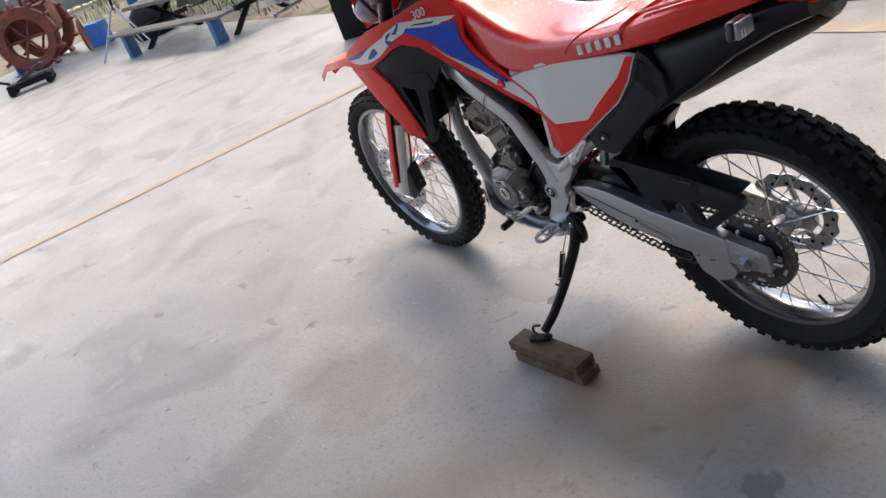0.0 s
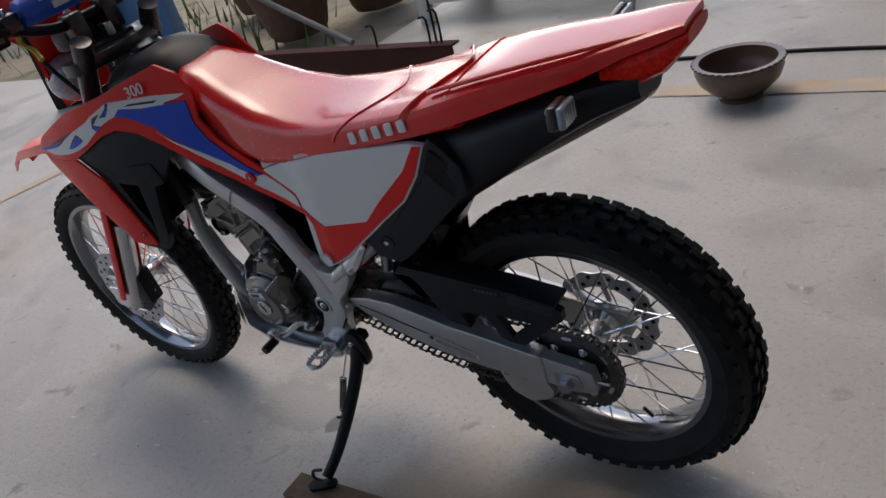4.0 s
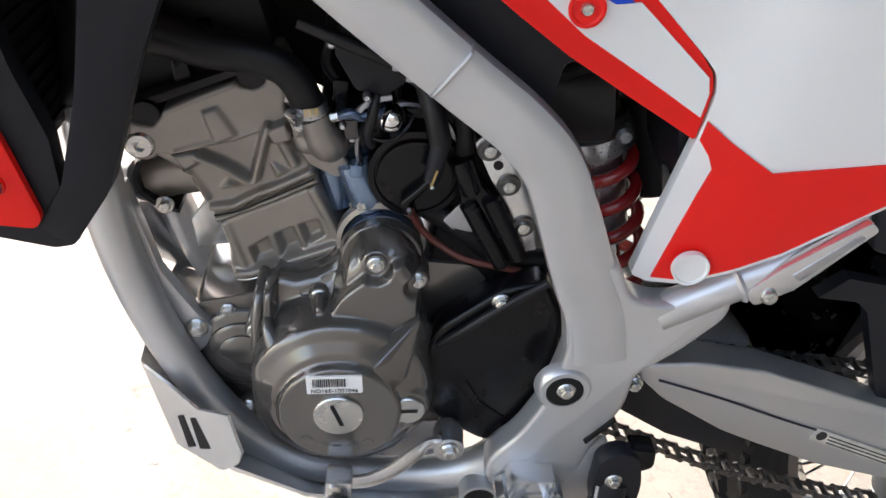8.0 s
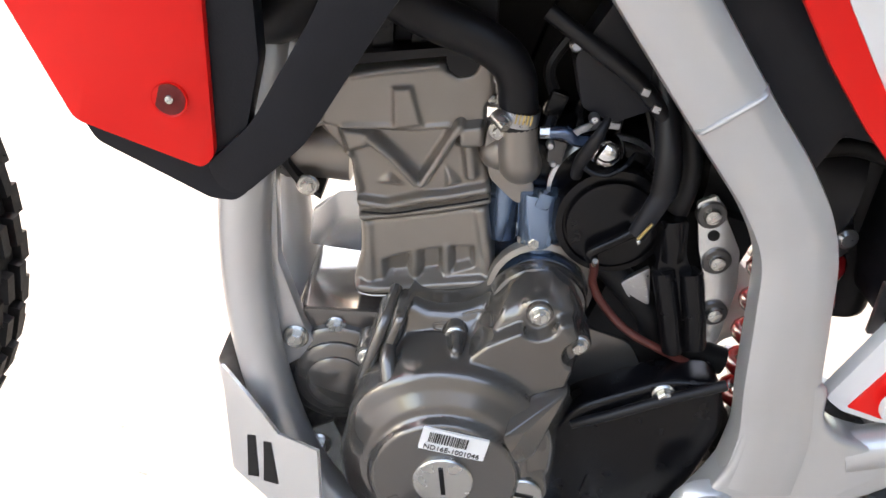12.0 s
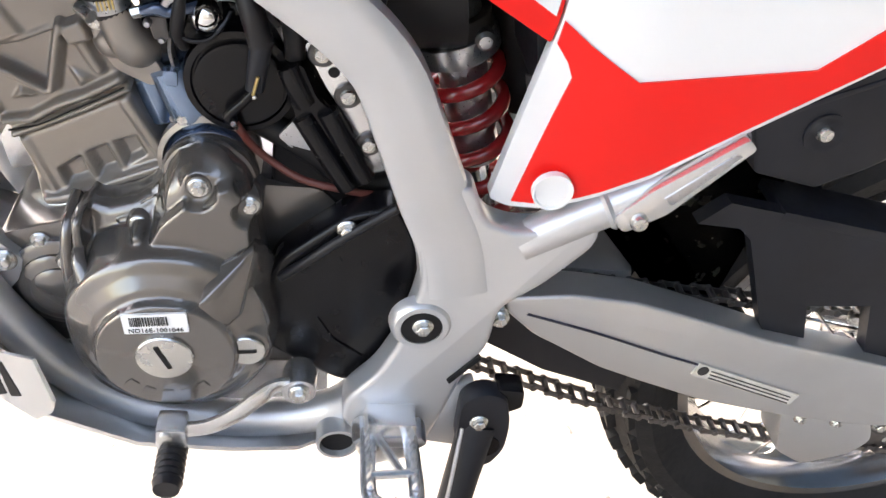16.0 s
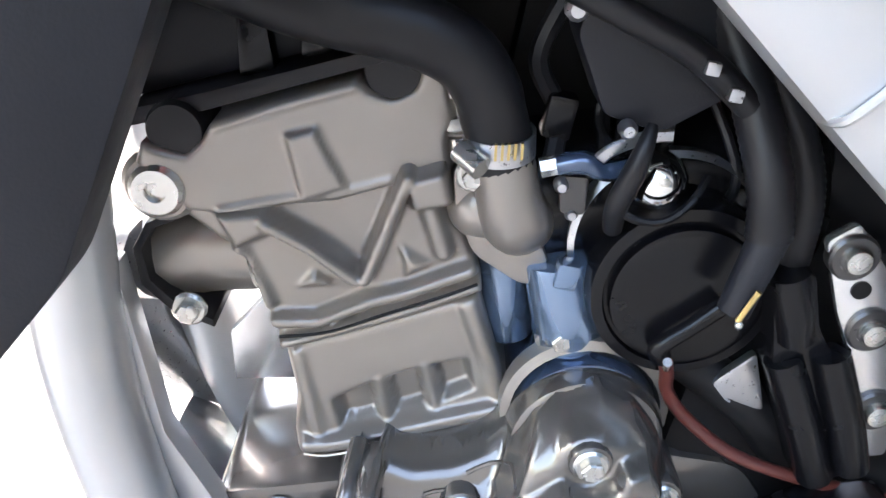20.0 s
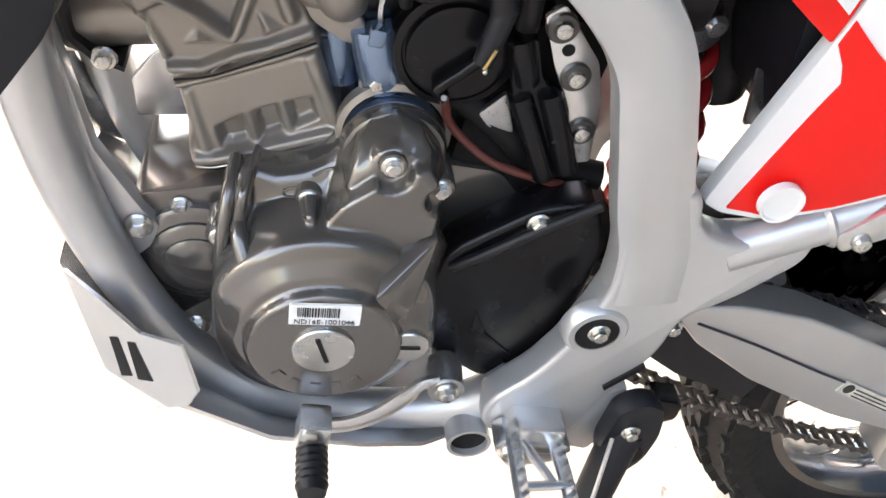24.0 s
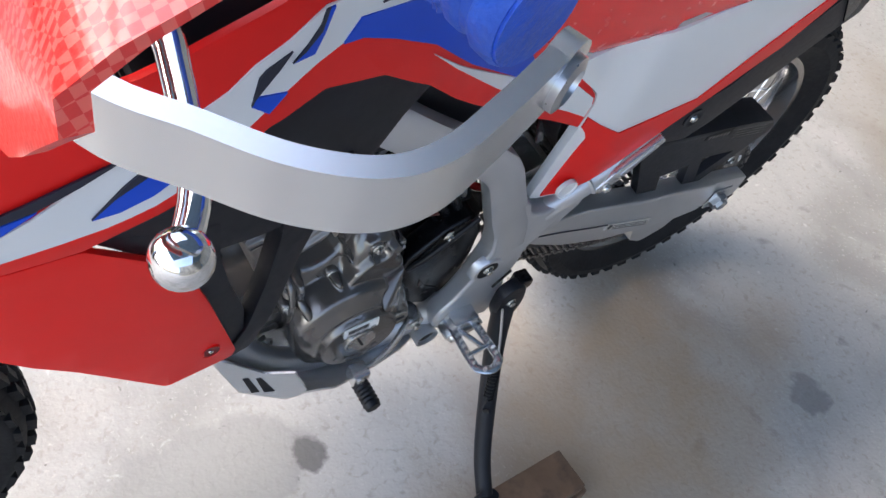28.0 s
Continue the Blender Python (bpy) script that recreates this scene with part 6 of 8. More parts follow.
part("cable_sheath", ribbed([(-0.190, -0.045, 0.770), (-0.168, -0.056, 0.738), (-0.154, -0.068, 0.713), (-0.144, -0.079, 0.690), (-0.138, -0.081, 0.670)], 0.0088, 0.0016), M_HOSE, tb, "black corrugated cable sheath")
part("cable_sheath", ribbed([(-0.180, -0.050, 0.760), (-0.150, -0.056, 0.728), (-0.130, -0.060, 0.702), (-0.120, -0.062, 0.680), (-0.116, -0.062, 0.655)], 0.0075, 0.0016), M_HOSE, tb, "black corrugated cable sheath")
part("sheath_end", tube([(-0.138, -0.081, 0.676), (-0.140, -0.083, 0.660), (-0.142, -0.084, 0.640)], [0.0078, 0.0072, 0.0064], 14), M_BLACK, tb)
part("cable_end", cyl((-0.1395, -0.0925, 0.654), (-0.1425, -0.0915, 0.640), 0.0012, 8), M_BRASS, tb)
part("cable_ball", ball((-0.1415, -0.0915, 0.6385), 0.0019, 10), M_BOLT, tb)
part("air_boot", tube([(-0.10, 0, 0.68), (-0.05, 0, 0.69), (0.0, 0.0, 0.70)], [0.04, 0.045, 0.05], 20), M_HOSE, bike, "black rubber air boot")
ecu = part("control_unit", prism([(-0.224, 0.727), (-0.206, 0.699), (-0.183, 0.696), (-0.160, 0.716), (-0.175, 0.770), (-0.215, 0.770)], -0.060, -0.03, 0.003, 0.004), M_BLACK, bike, "flat black electronic control box")
part("loom_cover", tube([(-0.250, -0.060, 0.748), (-0.215, -0.068, 0.739), (-0.182, -0.070, 0.729), (-0.158, -0.070, 0.715)], 0.0055, 12), M_HOSE, ecu)
for x, z in ((-0.178, 0.727), (-0.167, 0.7195)):
    part("loom_clip", box(x - 0.0026, x + 0.0026, -0.0775, -0.072, z - 0.0024, z + 0.0024, 0.0008), M_STEEL, ecu)
# motor and starter behind the cylinder
stm = part("starter_motor", cyl((-0.175, -0.060, 0.556), (-0.175, 0.03, 0.556), 0.034, 32, None, 0.005), M_MOTOR, bike, "dark glossy starter motor")
part("motor_band", lathe([(0.0345, -0.056), (0.0385, -0.054), (0.0385, -0.044), (0.0345, -0.042)], 32, True, (-0.175, 0, 0.560)), M_CAST, stm)
part("motor_side", cyl((-0.212, -0.020, 0.575), (-0.226, -0.020, 0.625), 0.012, 20, None, 0.002), M_BLUED, stm)
part("motor_terminal", box(-0.206, -0.196, -0.058, -0.048, 0.622, 0.634, 0.002), M_BLUED, stm)
part("solenoid_cap", cyl((-0.187, -0.040, 0.588), (-0.203, -0.040, 0.630), 0.0160, 28, None, 0.002), M_BLUED, stm, "glossy blue-grey motor housing")
part("starter_bracket", prism([(-0.206, 0.590), (-0.190, 0.606), (-0.168, 0.602), (-0.150, 0.585), (-0.165, 0.588), (-0.195, 0.580)], -0.048, -0.038, 0.003, 0.004), M_CAST, bike)
bolt(-0.194, -0.050, 0.594, eng, 0.8)
hgr = part("engine_hanger", prism([(-0.111, 0.670), (-0.101, 0.680), (-0.067, 0.648), (-0.054, 0.622), (-0.044, 0.575), (-0.062, 0.570), (-0.074, 0.612), (-0.094, 0.640)], -0.072, -0.067, 0.001, 0.003), M_ALU, bike, "drilled aluminium engine hanger")
part("hanger_hole", lathe([(0.0, -0.0727), (0.0040, -0.0727), (0.0042, -0.070)], 18, False, (-0.0895, 0, 0.6525)), M_DARK, hgr)
for x, z in ((-0.0985, 0.666), (-0.0785, 0.636), (-0.060, 0.598)):
    part("bolt_seat", lathe([(0.0100, -0.068), (0.0100, -0.0735), (0.0090, -0.0745)], 20, False, (x, 0, z)), M_DGREY, hgr)
    bolt(x, -0.0740, z, hgr, 0.8, 1)
rec = part("sensor_box", prism([(-0.128, 0.652), (-0.111, 0.658), (-0.100, 0.634), (-0.088, 0.622), (-0.056, 0.566), (-0.076, 0.552), (-0.112, 0.610), (-0.118, 0.628)], -0.076, -0.045, 0.004, 0.004), M_GLOSSB, bike, "black plastic rectifier box")
part("box_ridge", tube([(-0.109, -0.074, 0.617), (-0.090, -0.076, 0.588), (-0.072, -0.074, 0.560)], 0.0080, 14), M_GLOSSB, rec)
part("box_ridge", tube([(-0.092, -0.076, 0.624), (-0.075, -0.078, 0.596), (-0.060, -0.076, 0.570)], 0.0080, 14), M_GLOSSB, rec)
part("box_neck", tube([(-0.121, -0.074, 0.654), (-0.114, -0.076, 0.640), (-0.108, -0.074, 0.628)], 0.0078, 14), M_GLOSSB, rec)
# small plate for the patch of engine sleeve that shows here
part("sleeve_patch", prism([(-0.112, 0.609), (-0.126, 0.590), (-0.116, 0.581), (-0.098, 0.580)], -0.060, -0.055, 0.0015, 0.003), M_STEEL, bike, "bare metal patch of engine sleeve behind the rectifier")
part("drain_hose", tube([(-0.1555, -0.073, 0.606), (-0.151, -0.069, 0.597), (-0.145, -0.063, 0.584), (-0.131, -0.061, 0.570), (-0.106, -0.066, 0.558), (-0.072, -0.068, 0.552), (-0.04, -0.062, 0.545)], 0.0031, 10), M_REDHOSE, bike, "thin brown-red hose")
part("vent_hose", tube([(-0.118, -0.092, 0.482), (-0.10, -0.097, 0.502), (-0.072, -0.099, 0.530), (-0.035, -0.098, 0.560)], 0.0040, 10), M_HOSE, bike, "thin black vent hose")
part("wiring_loom", tube([(-0.15, -0.045, 0.60), (-0.10, -0.050, 0.575), (-0.07, -0.045, 0.55), (-0.02, -0.05, 0.55)], 0.011, 10), M_DARK, bike)
spc = part("sprocket_cover", prism([(-0.131, 0.470), (-0.122, 0.497), (-0.070, 0.545), (-0.034, 0.556), (-0.012, 0.520), (-0.010, 0.468), (-0.014, 0.420), (-0.026, 0.375), (-0.060, 0.362), (-0.100, 0.385), (-0.128, 0.405)], -0.092, -0.060, 0.006, 0.010, 3), M_GLOSSB, bike, "glossy black front sprocket cover")
part("cover_crease", prism([(-0.087, 0.441), (-0.084, 0.419), (-0.043, 0.395), (-0.072, 0.417)], -0.0935, -0.088, 0.001, 0.002), M_GLOSSB, spc)
bolt(-0.070, -0.094, 0.534, spc, 0.95)
# dark blocks stand in for the shade behind the covers
part("inner_shade_block", join(box(-0.13, -0.045, -0.045, 0.06, 0.36, 0.66, 0.01), box(-0.05, 0.03, -0.050, 0.06, 0.36, 0.49, 0.01)), M_DARK, bike, "dark block standing in for shade behind the covers")
part("airbox", prism([(-0.27, 0.805), (-0.19, 0.765), (-0.10, 0.705), (-0.062, 0.690), (-0.055, 0.745), (0.0, 0.752), (0.036, 0.720), (0.052, 0.660), (0.075, 0.620), (0.16, 0.66), (0.30, 0.76), (0.40, 0.90), (0.20, 0.86), (0.0, 0.84), (-0.20, 0.87)], -0.084, 0.09, 0.006), M_BLACK, bike, "black airbox under the seat")

# rear shock
ax0, ax1 = Vector((0.011, 0.0, 0.640)), Vector((0.064, 0.0, 0.480))
shock = part("rear_shock", cyl((-0.042, 0.0, 0.790), (0.001, 0.0, 0.662), 0.0245, 28, None, 0.003), M_STEEL, bike, "rear shock absorber with steel body")
part("preload_ring", cyl((-0.003, 0, 0.677), (0.002, 0, 0.661), 0.031, 28, None, 0.002), M_DGREY, shock)
part("spring_seat", cyl((0.002, 0, 0.661), (0.009, 0, 0.645), 0.034, 28, None, 0.002), M_STEEL, shock)
pts = []
dz = (ax1 - ax0).normalized()
ux = Vector((0, 1, 0))
wx = dz.cross(ux)
for i in range(0, 111):
    a = 2 * math.pi * i / 20
    pts.append(ax0.lerp(ax1, i / 110) + (ux * math.cos(a) + wx * math.sin(a)) * 0.0295)
part("coil_spring", tube(pts, 0.0062, 10, 1), M_SPRING, shock, "dark red coil spring")
part("damper_body", cyl(ax0, ax0.lerp(ax1, 0.55), 0.020, 20), M_STEEL, shock)
part("damper_rod", cyl(ax0, ax1, 0.010, 16), M_CHROME, shock)
part("shock_reservoir", cyl((0.015, 0.055, 0.73), (0.035, 0.055, 0.62), 0.022, 20, None, 0.003), M_ALU, shock)
part("body_groove", cyl((-0.0165, 0, 0.716), (-0.0155, 0, 0.713), 0.0252, 28), M_DARK, shock)
part("mount_rod", tube([(-0.060, -0.045, 0.715), (-0.030, -0.050, 0.735), (0.000, -0.060, 0.738), (0.030, -0.070, 0.722)], 0.007, 10), M_DARK, shock)
part("damper_adjuster", lathe([(0.008, -0.01), (0.008, -0.030), (0.005, -0.033)], 16, False, (0.021, 0, 0.668)), M_STEEL, shock)
part("boot_tube", cyl((0.036, 0.035, 0.725), (0.084, 0.035, 0.590), 0.027, 24, None, 0.006), M_HOSE, shock, "black rubber tube behind the shock")
part("tail_bracket", prism([(0.051, 0.655), (0.060, 0.653), (0.074, 0.616), (0.064, 0.612)], -0.052, -0.048, 0.001, 0.002), M_STEEL, shock)
part("shock_linkage", prism([(0.06, 0.50), (0.14, 0.52), (0.16, 0.49), (0.10, 0.44), (0.05, 0.44)], -0.03, 0.03, 0.006), M_ALU, shock, "polished linkage casting")
part("linkage_rod", tube([(0.145, -0.04, 0.525), (0.16, -0.04, 0.575), (0.155, -0.03, 0.60)], 0.012, 12), M_STEEL, shock)

# shift lever
lev = part("shift_lever", tube([(-0.100, -0.115, 0.385), (-0.118, -0.126, 0.392), (-0.130, -0.135, 0.388), (-0.150, -0.143, 0.374), (-0.172, -0.147, 0.364), (-0.198, -0.150, 0.364)], 0.0075, 12, 5, 0.45), M_ALU, bike, "polished aluminium gear shift lever")
part("lever_clamp", lathe([(0.014, -0.125), (0.015, -0.105), (0.012, -0.095)], 20, False, (-0.098, 0, 0.384)), M_ALU, lev)
bolt(-0.098, -0.126, 0.384, lev, 1.0)
part("lever_toe_block", box(-0.208, -0.184, -0.164, -0.140, 0.352, 0.378, 0.004), M_ALU, lev)
part("toe_pivot", lathe([(0.005, -0.164), (0.006, -0.166), (0.003, -0.168)], 16, False, (-0.200, 0, 0.370)), M_BOLT, lev)
rub = lathe([(0.008, -0.156), (0.0120, -0.160)] + [(0.0120 - 0.0011 * (k % 2), -0.162 - 0.0030 * k) for k in range(12)] + [(0.010, -0.199)], 20, False, (-0.195, 0, 0.352))
part("toe_rubber", rub, M_HOSE, lev, "ribbed black rubber toe peg")
part("shift_shaft", cyl((-0.098, -0.11, 0.384), (-0.098, -0.03, 0.384), 0.007, 12), M_STEEL, lev)

# foot peg
peg = part("foot_peg", prism([(-0.052, 0.350), (-0.045, 0.358), (0.008, 0.358), (0.014, 0.350), (0.008, 0.344), (-0.045, 0.344)], -0.150, -0.125, 0.003), M_STEEL, bike, "zinc-plated serrated steel foot peg")
ring = [(-0.038, -0.140), (-0.040, -0.200), (-0.034, -0.213), (-0.019, -0.219), (-0.006, -0.214), (-0.001, -0.202), (-0.003, -0.140)]
part("peg_rim", tube([(x, y, 0.357) for x, y in ring], 0.0065, 10, 5, 0.4, up=(0, 0, 1)), M_ALU, peg)
part("peg_bar", tube([(-0.034, -0.14, 0.357), (-0.012, -0.185, 0.357)], 0.004, 8, 1), M_ALU, peg)
part("peg_bar", tube([(-0.041, -0.188, 0.357), (0.002, -0.184, 0.357)], 0.004, 8, 1), M_ALU, peg)
tooth = link_mesh("peg_tooth", prism([(-0.003, 0), (0.003, 0), (0, 0.008)], -0.002, 0.002, 0), M_ALU)
for i in range(7):
    for x in (-0.039, -0.002):
        shared("peg_tooth", tooth, peg, Matrix.Translation((x, -0.148 - 0.009 * i, 0.361)))
for i in range(3):
    shared("peg_tooth", tooth, peg, Matrix.Translation((-0.031 + 0.011 * i, -0.217, 0.361)))
part("peg_clevis", prism([(-0.040, 0.372), (0.002, 0.372), (0.006, 0.330), (-0.030, 0.318), (-0.046, 0.335)], -0.148, -0.118, 0.004), M_ALU, peg)
bolt(-0.038, -0.149, 0.347, peg, 1.3, 1)

# side stand
st = part("side_stand", tube([(0.058, -0.135, 0.365), (0.045, -0.165, 0.300), (0.026, -0.215, 0.225), (0.004, -0.275, 0.150), (-0.010, -0.325, 0.110)], [0.017, 0.0155, 0.0145, 0.0135, 0.013], 14, 5), M_BLACK, bike, "black steel side stand")
part("stand_bracket", prism([(-0.004, 0.345), (0.026, 0.388), (0.050, 0.402), (0.056, 0.340), (0.048, 0.314), (0.017, 0.320)], -0.122, -0.110, 0.003, 0.006), M_FRAME, st, "silver stand bracket on the frame")
part("stand_head", prism([(0.036, 0.398), (0.052, 0.412), (0.074, 0.406), (0.084, 0.372), (0.085, 0.338), (0.074, 0.314), (0.050, 0.320), (0.038, 0.350)], -0.146, -0.126, 0.004, 0.010), M_BLACK, st, "black forked head of the stand")
part("stand_switch", prism([(0.066, 0.410), (0.090, 0.408), (0.092, 0.388), (0.078, 0.380), (0.066, 0.388)], -0.140, -0.118, 0.003, 0.005), M_GLOSSB, st)
part("switch_plate", lathe([(0.0, -0.1475), (0.013, -0.1475), (0.013, -0.145)], 20, False, (0.066, 0, 0.345)), M_GLOSSB, st)
bolt(0.054, -0.147, 0.378, st, 0.9)
pts = []
a0, a1 = Vector((0.030, -0.190, 0.310)), Vector((0.018, -0.222, 0.235))
dd = (a1 - a0).normalized()
u0 = dd.orthogonal().normalized()
w0 = dd.cross(u0)
for i in range(0, 131):
    a = 2 * math.pi * i / 10
    pts.append(a0.lerp(a1, i / 130) + (u0 * math.cos(a) + w0 * math.sin(a)) * 0.007)
part("stand_spring", tube(pts, 0.0017, 6, 1), M_DARK, st, "dark coiled return spring")
part("spring_hook", tube([(0.040, -0.150, 0.372), (0.034, -0.175, 0.335), tuple(a0)], 0.0018, 8), M_STEEL, st)
part("spring_hook", tube([tuple(a1), (0.014, -0.226, 0.222), (0.010, -0.232, 0.218), (0.012, -0.240, 0.228)], 0.003, 8), M_BLACK, st)
foot = part("stand_foot", prism(fillet([(-0.038, -0.016), (0.030, -0.013), (0.030, 0.013), (-0.038, 0.016)], 0.012), -0.004, 0.004, 0.0015), M_BLACK, st, "flat steel foot of the stand")
foot.matrix_local = Matrix.Translation((-0.012, -0.338, 0.098)) @ Matrix.Rotation(radians(85), 4, "X") @ Matrix.Rotation(radians(30), 4, "Y")
part("stand_loop", tube([(-0.020, -0.325, 0.13), (-0.045, -0.330, 0.122), (-0.045, -0.335, 0.105), (-0.022, -0.335, 0.100)], 0.004, 8), M_BLACK, st)


# ---- bodywork ----
def y_panel(x, z):
    return -0.119 + 0.014 * ease((0.11 - x) / 0.07) + 0.020 * max(0, x - 0.25) ** 1.3


def y_shroud(x, z):
    base = np.interp(x, [-0.70, -0.66, -0.56, -0.46, -0.38, -0.30, -0.20, -0.10, 0.0, 0.06], [-0.165, -0.180, -0.196, -0.198, -0.186, -0.165, -0.138, -0.112, -0.102, -0.106])
    return base + 0.25 * max(0, z - 0.90)


def off(f, d):
    return lambda x, z: f(x, z) - d


# side panel
WHITE_P = [(-0.018, 0.812), (0.036, 0.768), (0.0475, 0.757), (0.0515, 0.744), (0.0505, 0.722), (0.0480, 0.706), (0.029, 0.580), (0.045, 0.574), (0.068, 0.577), (0.140, 0.616), (0.200, 0.661), (0.271, 0.714), (0.344, 0.766), (0.392, 0.822), (0.428, 0.884), (0.395, 0.888), (0.300, 0.878), (0.17, 0.861), (0.062, 0.836)]
panel = part("side_panel", bent(WHITE_P, y_panel, 0.012, 0.015, 0.004, 0.002), M_WHITE, bike, "white side panel with red lower decal")
RED_P = [(0.0515, 0.7215), (0.072, 0.7085), (0.108, 0.690), (0.228, 0.712), (0.283, 0.764), (0.366, 0.834), (0.405, 0.884), (0.424, 0.884), (0.388, 0.824), (0.341, 0.769), (0.270, 0.718), (0.199, 0.666), (0.139, 0.621), (0.068, 0.582), (0.046, 0.580), (0.061, 0.664), (0.065, 0.684), (0.060, 0.694), (0.0500, 0.7055)]
part("red_decal", bent(RED_P, off(y_panel, 0.0022), 0.0018, 0.015), M_RED, panel, "red side decal")
part("screw_recess", lathe([(0.0150, -0.117), (0.0150, -0.1232), (0.0135, -0.1232), (0.0125, -0.1212), (0.0, -0.1212)], 32, False, (0.070, 0, 0.600)), M_WHITE, panel, "round white screw recess")
part("side_panel", mirror(bent(WHITE_P, y_panel, 0.012, 0.06, 0.004)), M_WHITE, bike)
part("seat_side_strip", bent([(-0.018, 0.815), (0.062, 0.839), (0.17, 0.864), (0.30, 0.881), (0.30, 0.888), (0.17, 0.871), (0.062, 0.847), (-0.015, 0.832)], off(y_panel, -0.002), 0.008), M_SWING, panel)

# shroud, upper red part with decals
BAND = [(0.0465, 0.7045), (-0.007, 0.731), (-0.061, 0.760), (-0.102, 0.786), (-0.161, 0.828), (-0.193, 0.853), (-0.238, 0.893), (-0.290, 0.925), (-0.345, 0.938), (-0.390, 0.929), (-0.450, 0.901), (-0.515, 0.877)]
UP = [(-0.688, 0.890), (-0.639, 0.925), (-0.491, 0.984), (-0.358, 1.013), (-0.272, 1.036), (-0.205, 1.052), (-0.160, 1.030), (-0.128, 0.985), (-0.132, 0.935), (-0.095, 0.880), (-0.018, 0.812), (0.033, 0.770), (0.0450, 0.757), (0.0490, 0.744), (0.0485, 0.722)] + BAND + [(-0.600, 0.872), (-0.650, 0.880)]
shr = part("radiator_shroud", bent(UP, y_shroud, 0.006, 0.03, 0.003, 0.0015), M_RED, bike, "red radiator shroud with white and blue decals")
part("radiator_shroud", mirror(bent(UP, y_shroud, 0.006, 0.05, 0.003)), M_RED, bike, "red radiator shroud")
W1 = [(-0.640, 0.893), (-0.600, 0.887), (-0.560, 0.889), (-0.525, 0.893), (-0.500, 0.897), (-0.470, 0.905), (-0.439, 0.916), (-0.410, 0.934), (-0.378, 0.952), (-0.355, 0.961), (-0.333, 0.967), (-0.318, 0.980), (-0.260, 0.974), (-0.205, 0.972), (-0.200, 0.978), (-0.165, 0.982), (-0.145, 0.989), (-0.230, 0.995), (-0.347, 0.997), (-0.375, 0.985), (-0.400, 0.976), (-0.418, 0.965), (-0.473, 0.946), (-0.510, 0.931), (-0.539, 0.916), (-0.559, 0.909)]
part("white_decal", bent(W1, off(y_shroud, 0.0018), 0.0016), M_WHITE, shr, "white shroud decal")
W2 = [(-0.240, 0.922), (-0.152, 0.850), (-0.112, 0.818), (-0.054, 0.776), (0.0450, 0.7235), (0.0460, 0.742), (0.0425, 0.754), (-0.019, 0.801), (-0.037, 0.800), (-0.074, 0.814), (-0.130, 0.849), (-0.190, 0.887)]
part("white_decal", bent(W2, off(y_shroud, 0.0018), 0.0016), M_WHITE, shr)
B1 = [(-0.333, 0.967), (-0.315, 0.965), (-0.285, 0.953), (-0.240, 0.931), (-0.190, 0.893), (-0.130, 0.852), (-0.074, 0.814), (-0.037, 0.799), (-0.024, 0.801), (-0.059, 0.824), (-0.089, 0.851), (-0.120, 0.890), (-0.142, 0.930), (-0.148, 0.975), (-0.200, 0.974), (-0.260, 0.974), (-0.318, 0.980)]
part("blue_decal", bent(B1, off(y_shroud, 0.0030), 0.0016), M_BLUE, shr, "blue shroud decal")
for pts in ([(-0.508, 0.907), (-0.493, 0.918), (-0.457, 0.935), (-0.446, 0.925), (-0.471, 0.914), (-0.492, 0.908)], [(-0.404, 0.951), (-0.400, 0.956), (-0.378, 0.952), (-0.392, 0.942)], [(-0.374, 0.970), (-0.364, 0.974), (-0.351, 0.983), (-0.345, 0.996), (-0.341, 0.996), (-0.349, 0.981), (-0.357, 0.970)], [(-0.672, 0.896), (-0.640, 0.894), (-0.560, 0.910), (-0.535, 0.922), (-0.600, 0.908)]):
    part("blue_decal", bent(pts, off(y_shroud, 0.0034), 0.0016), M_BLUE, shr)
for pts in ([(-0.508, 0.907), (-0.487, 0.925), (-0.465, 0.939), (-0.457, 0.935), (-0.493, 0.918)], [(-0.404, 0.951), (-0.398, 0.968), (-0.393, 0.972), (-0.374, 0.978), (-0.383, 0.970), (-0.400, 0.956)], [(-0.374, 0.970), (-0.362, 0.978), (-0.352, 0.987), (-0.348, 0.996), (-0.345, 0.996), (-0.351, 0.983), (-0.364, 0.974)], [(-0.600, 0.909), (-0.535, 0.923), (-0.510, 0.932), (-0.480, 0.945), (-0.520, 0.934), (-0.580, 0.917)], [(-0.300, 0.984), (-0.288, 0.987), (-0.215, 0.985), (-0.225, 0.981)]):
    part("dark_decal", bent(pts, off(y_shroud, 0.0034), 0.0016), M_NAVY, shr)
text_mesh("model_number", "300", 0.034, 0.0008, M_WHITE, shr, Matrix.Translation((-0.262, -0.1320, 1.011)) @ Matrix.Rotation(radians(15), 4, "Z") @ Matrix.Rotation(radians(-8), 4, "Y") @ Matrix.Rotation(radians(76), 4, "X"))
part("screw_recess", lathe([(0.0128, -0.103), (0.0128, -0.1138), (0.0108, -0.1138), (0.0092, -0.1125), (0.0, -0.1125)], 32, False, (-0.057, 0, 0.795)), M_RED, shr)
bolt(-0.057, -0.1120, 0.795, shr, 0.62, 1)
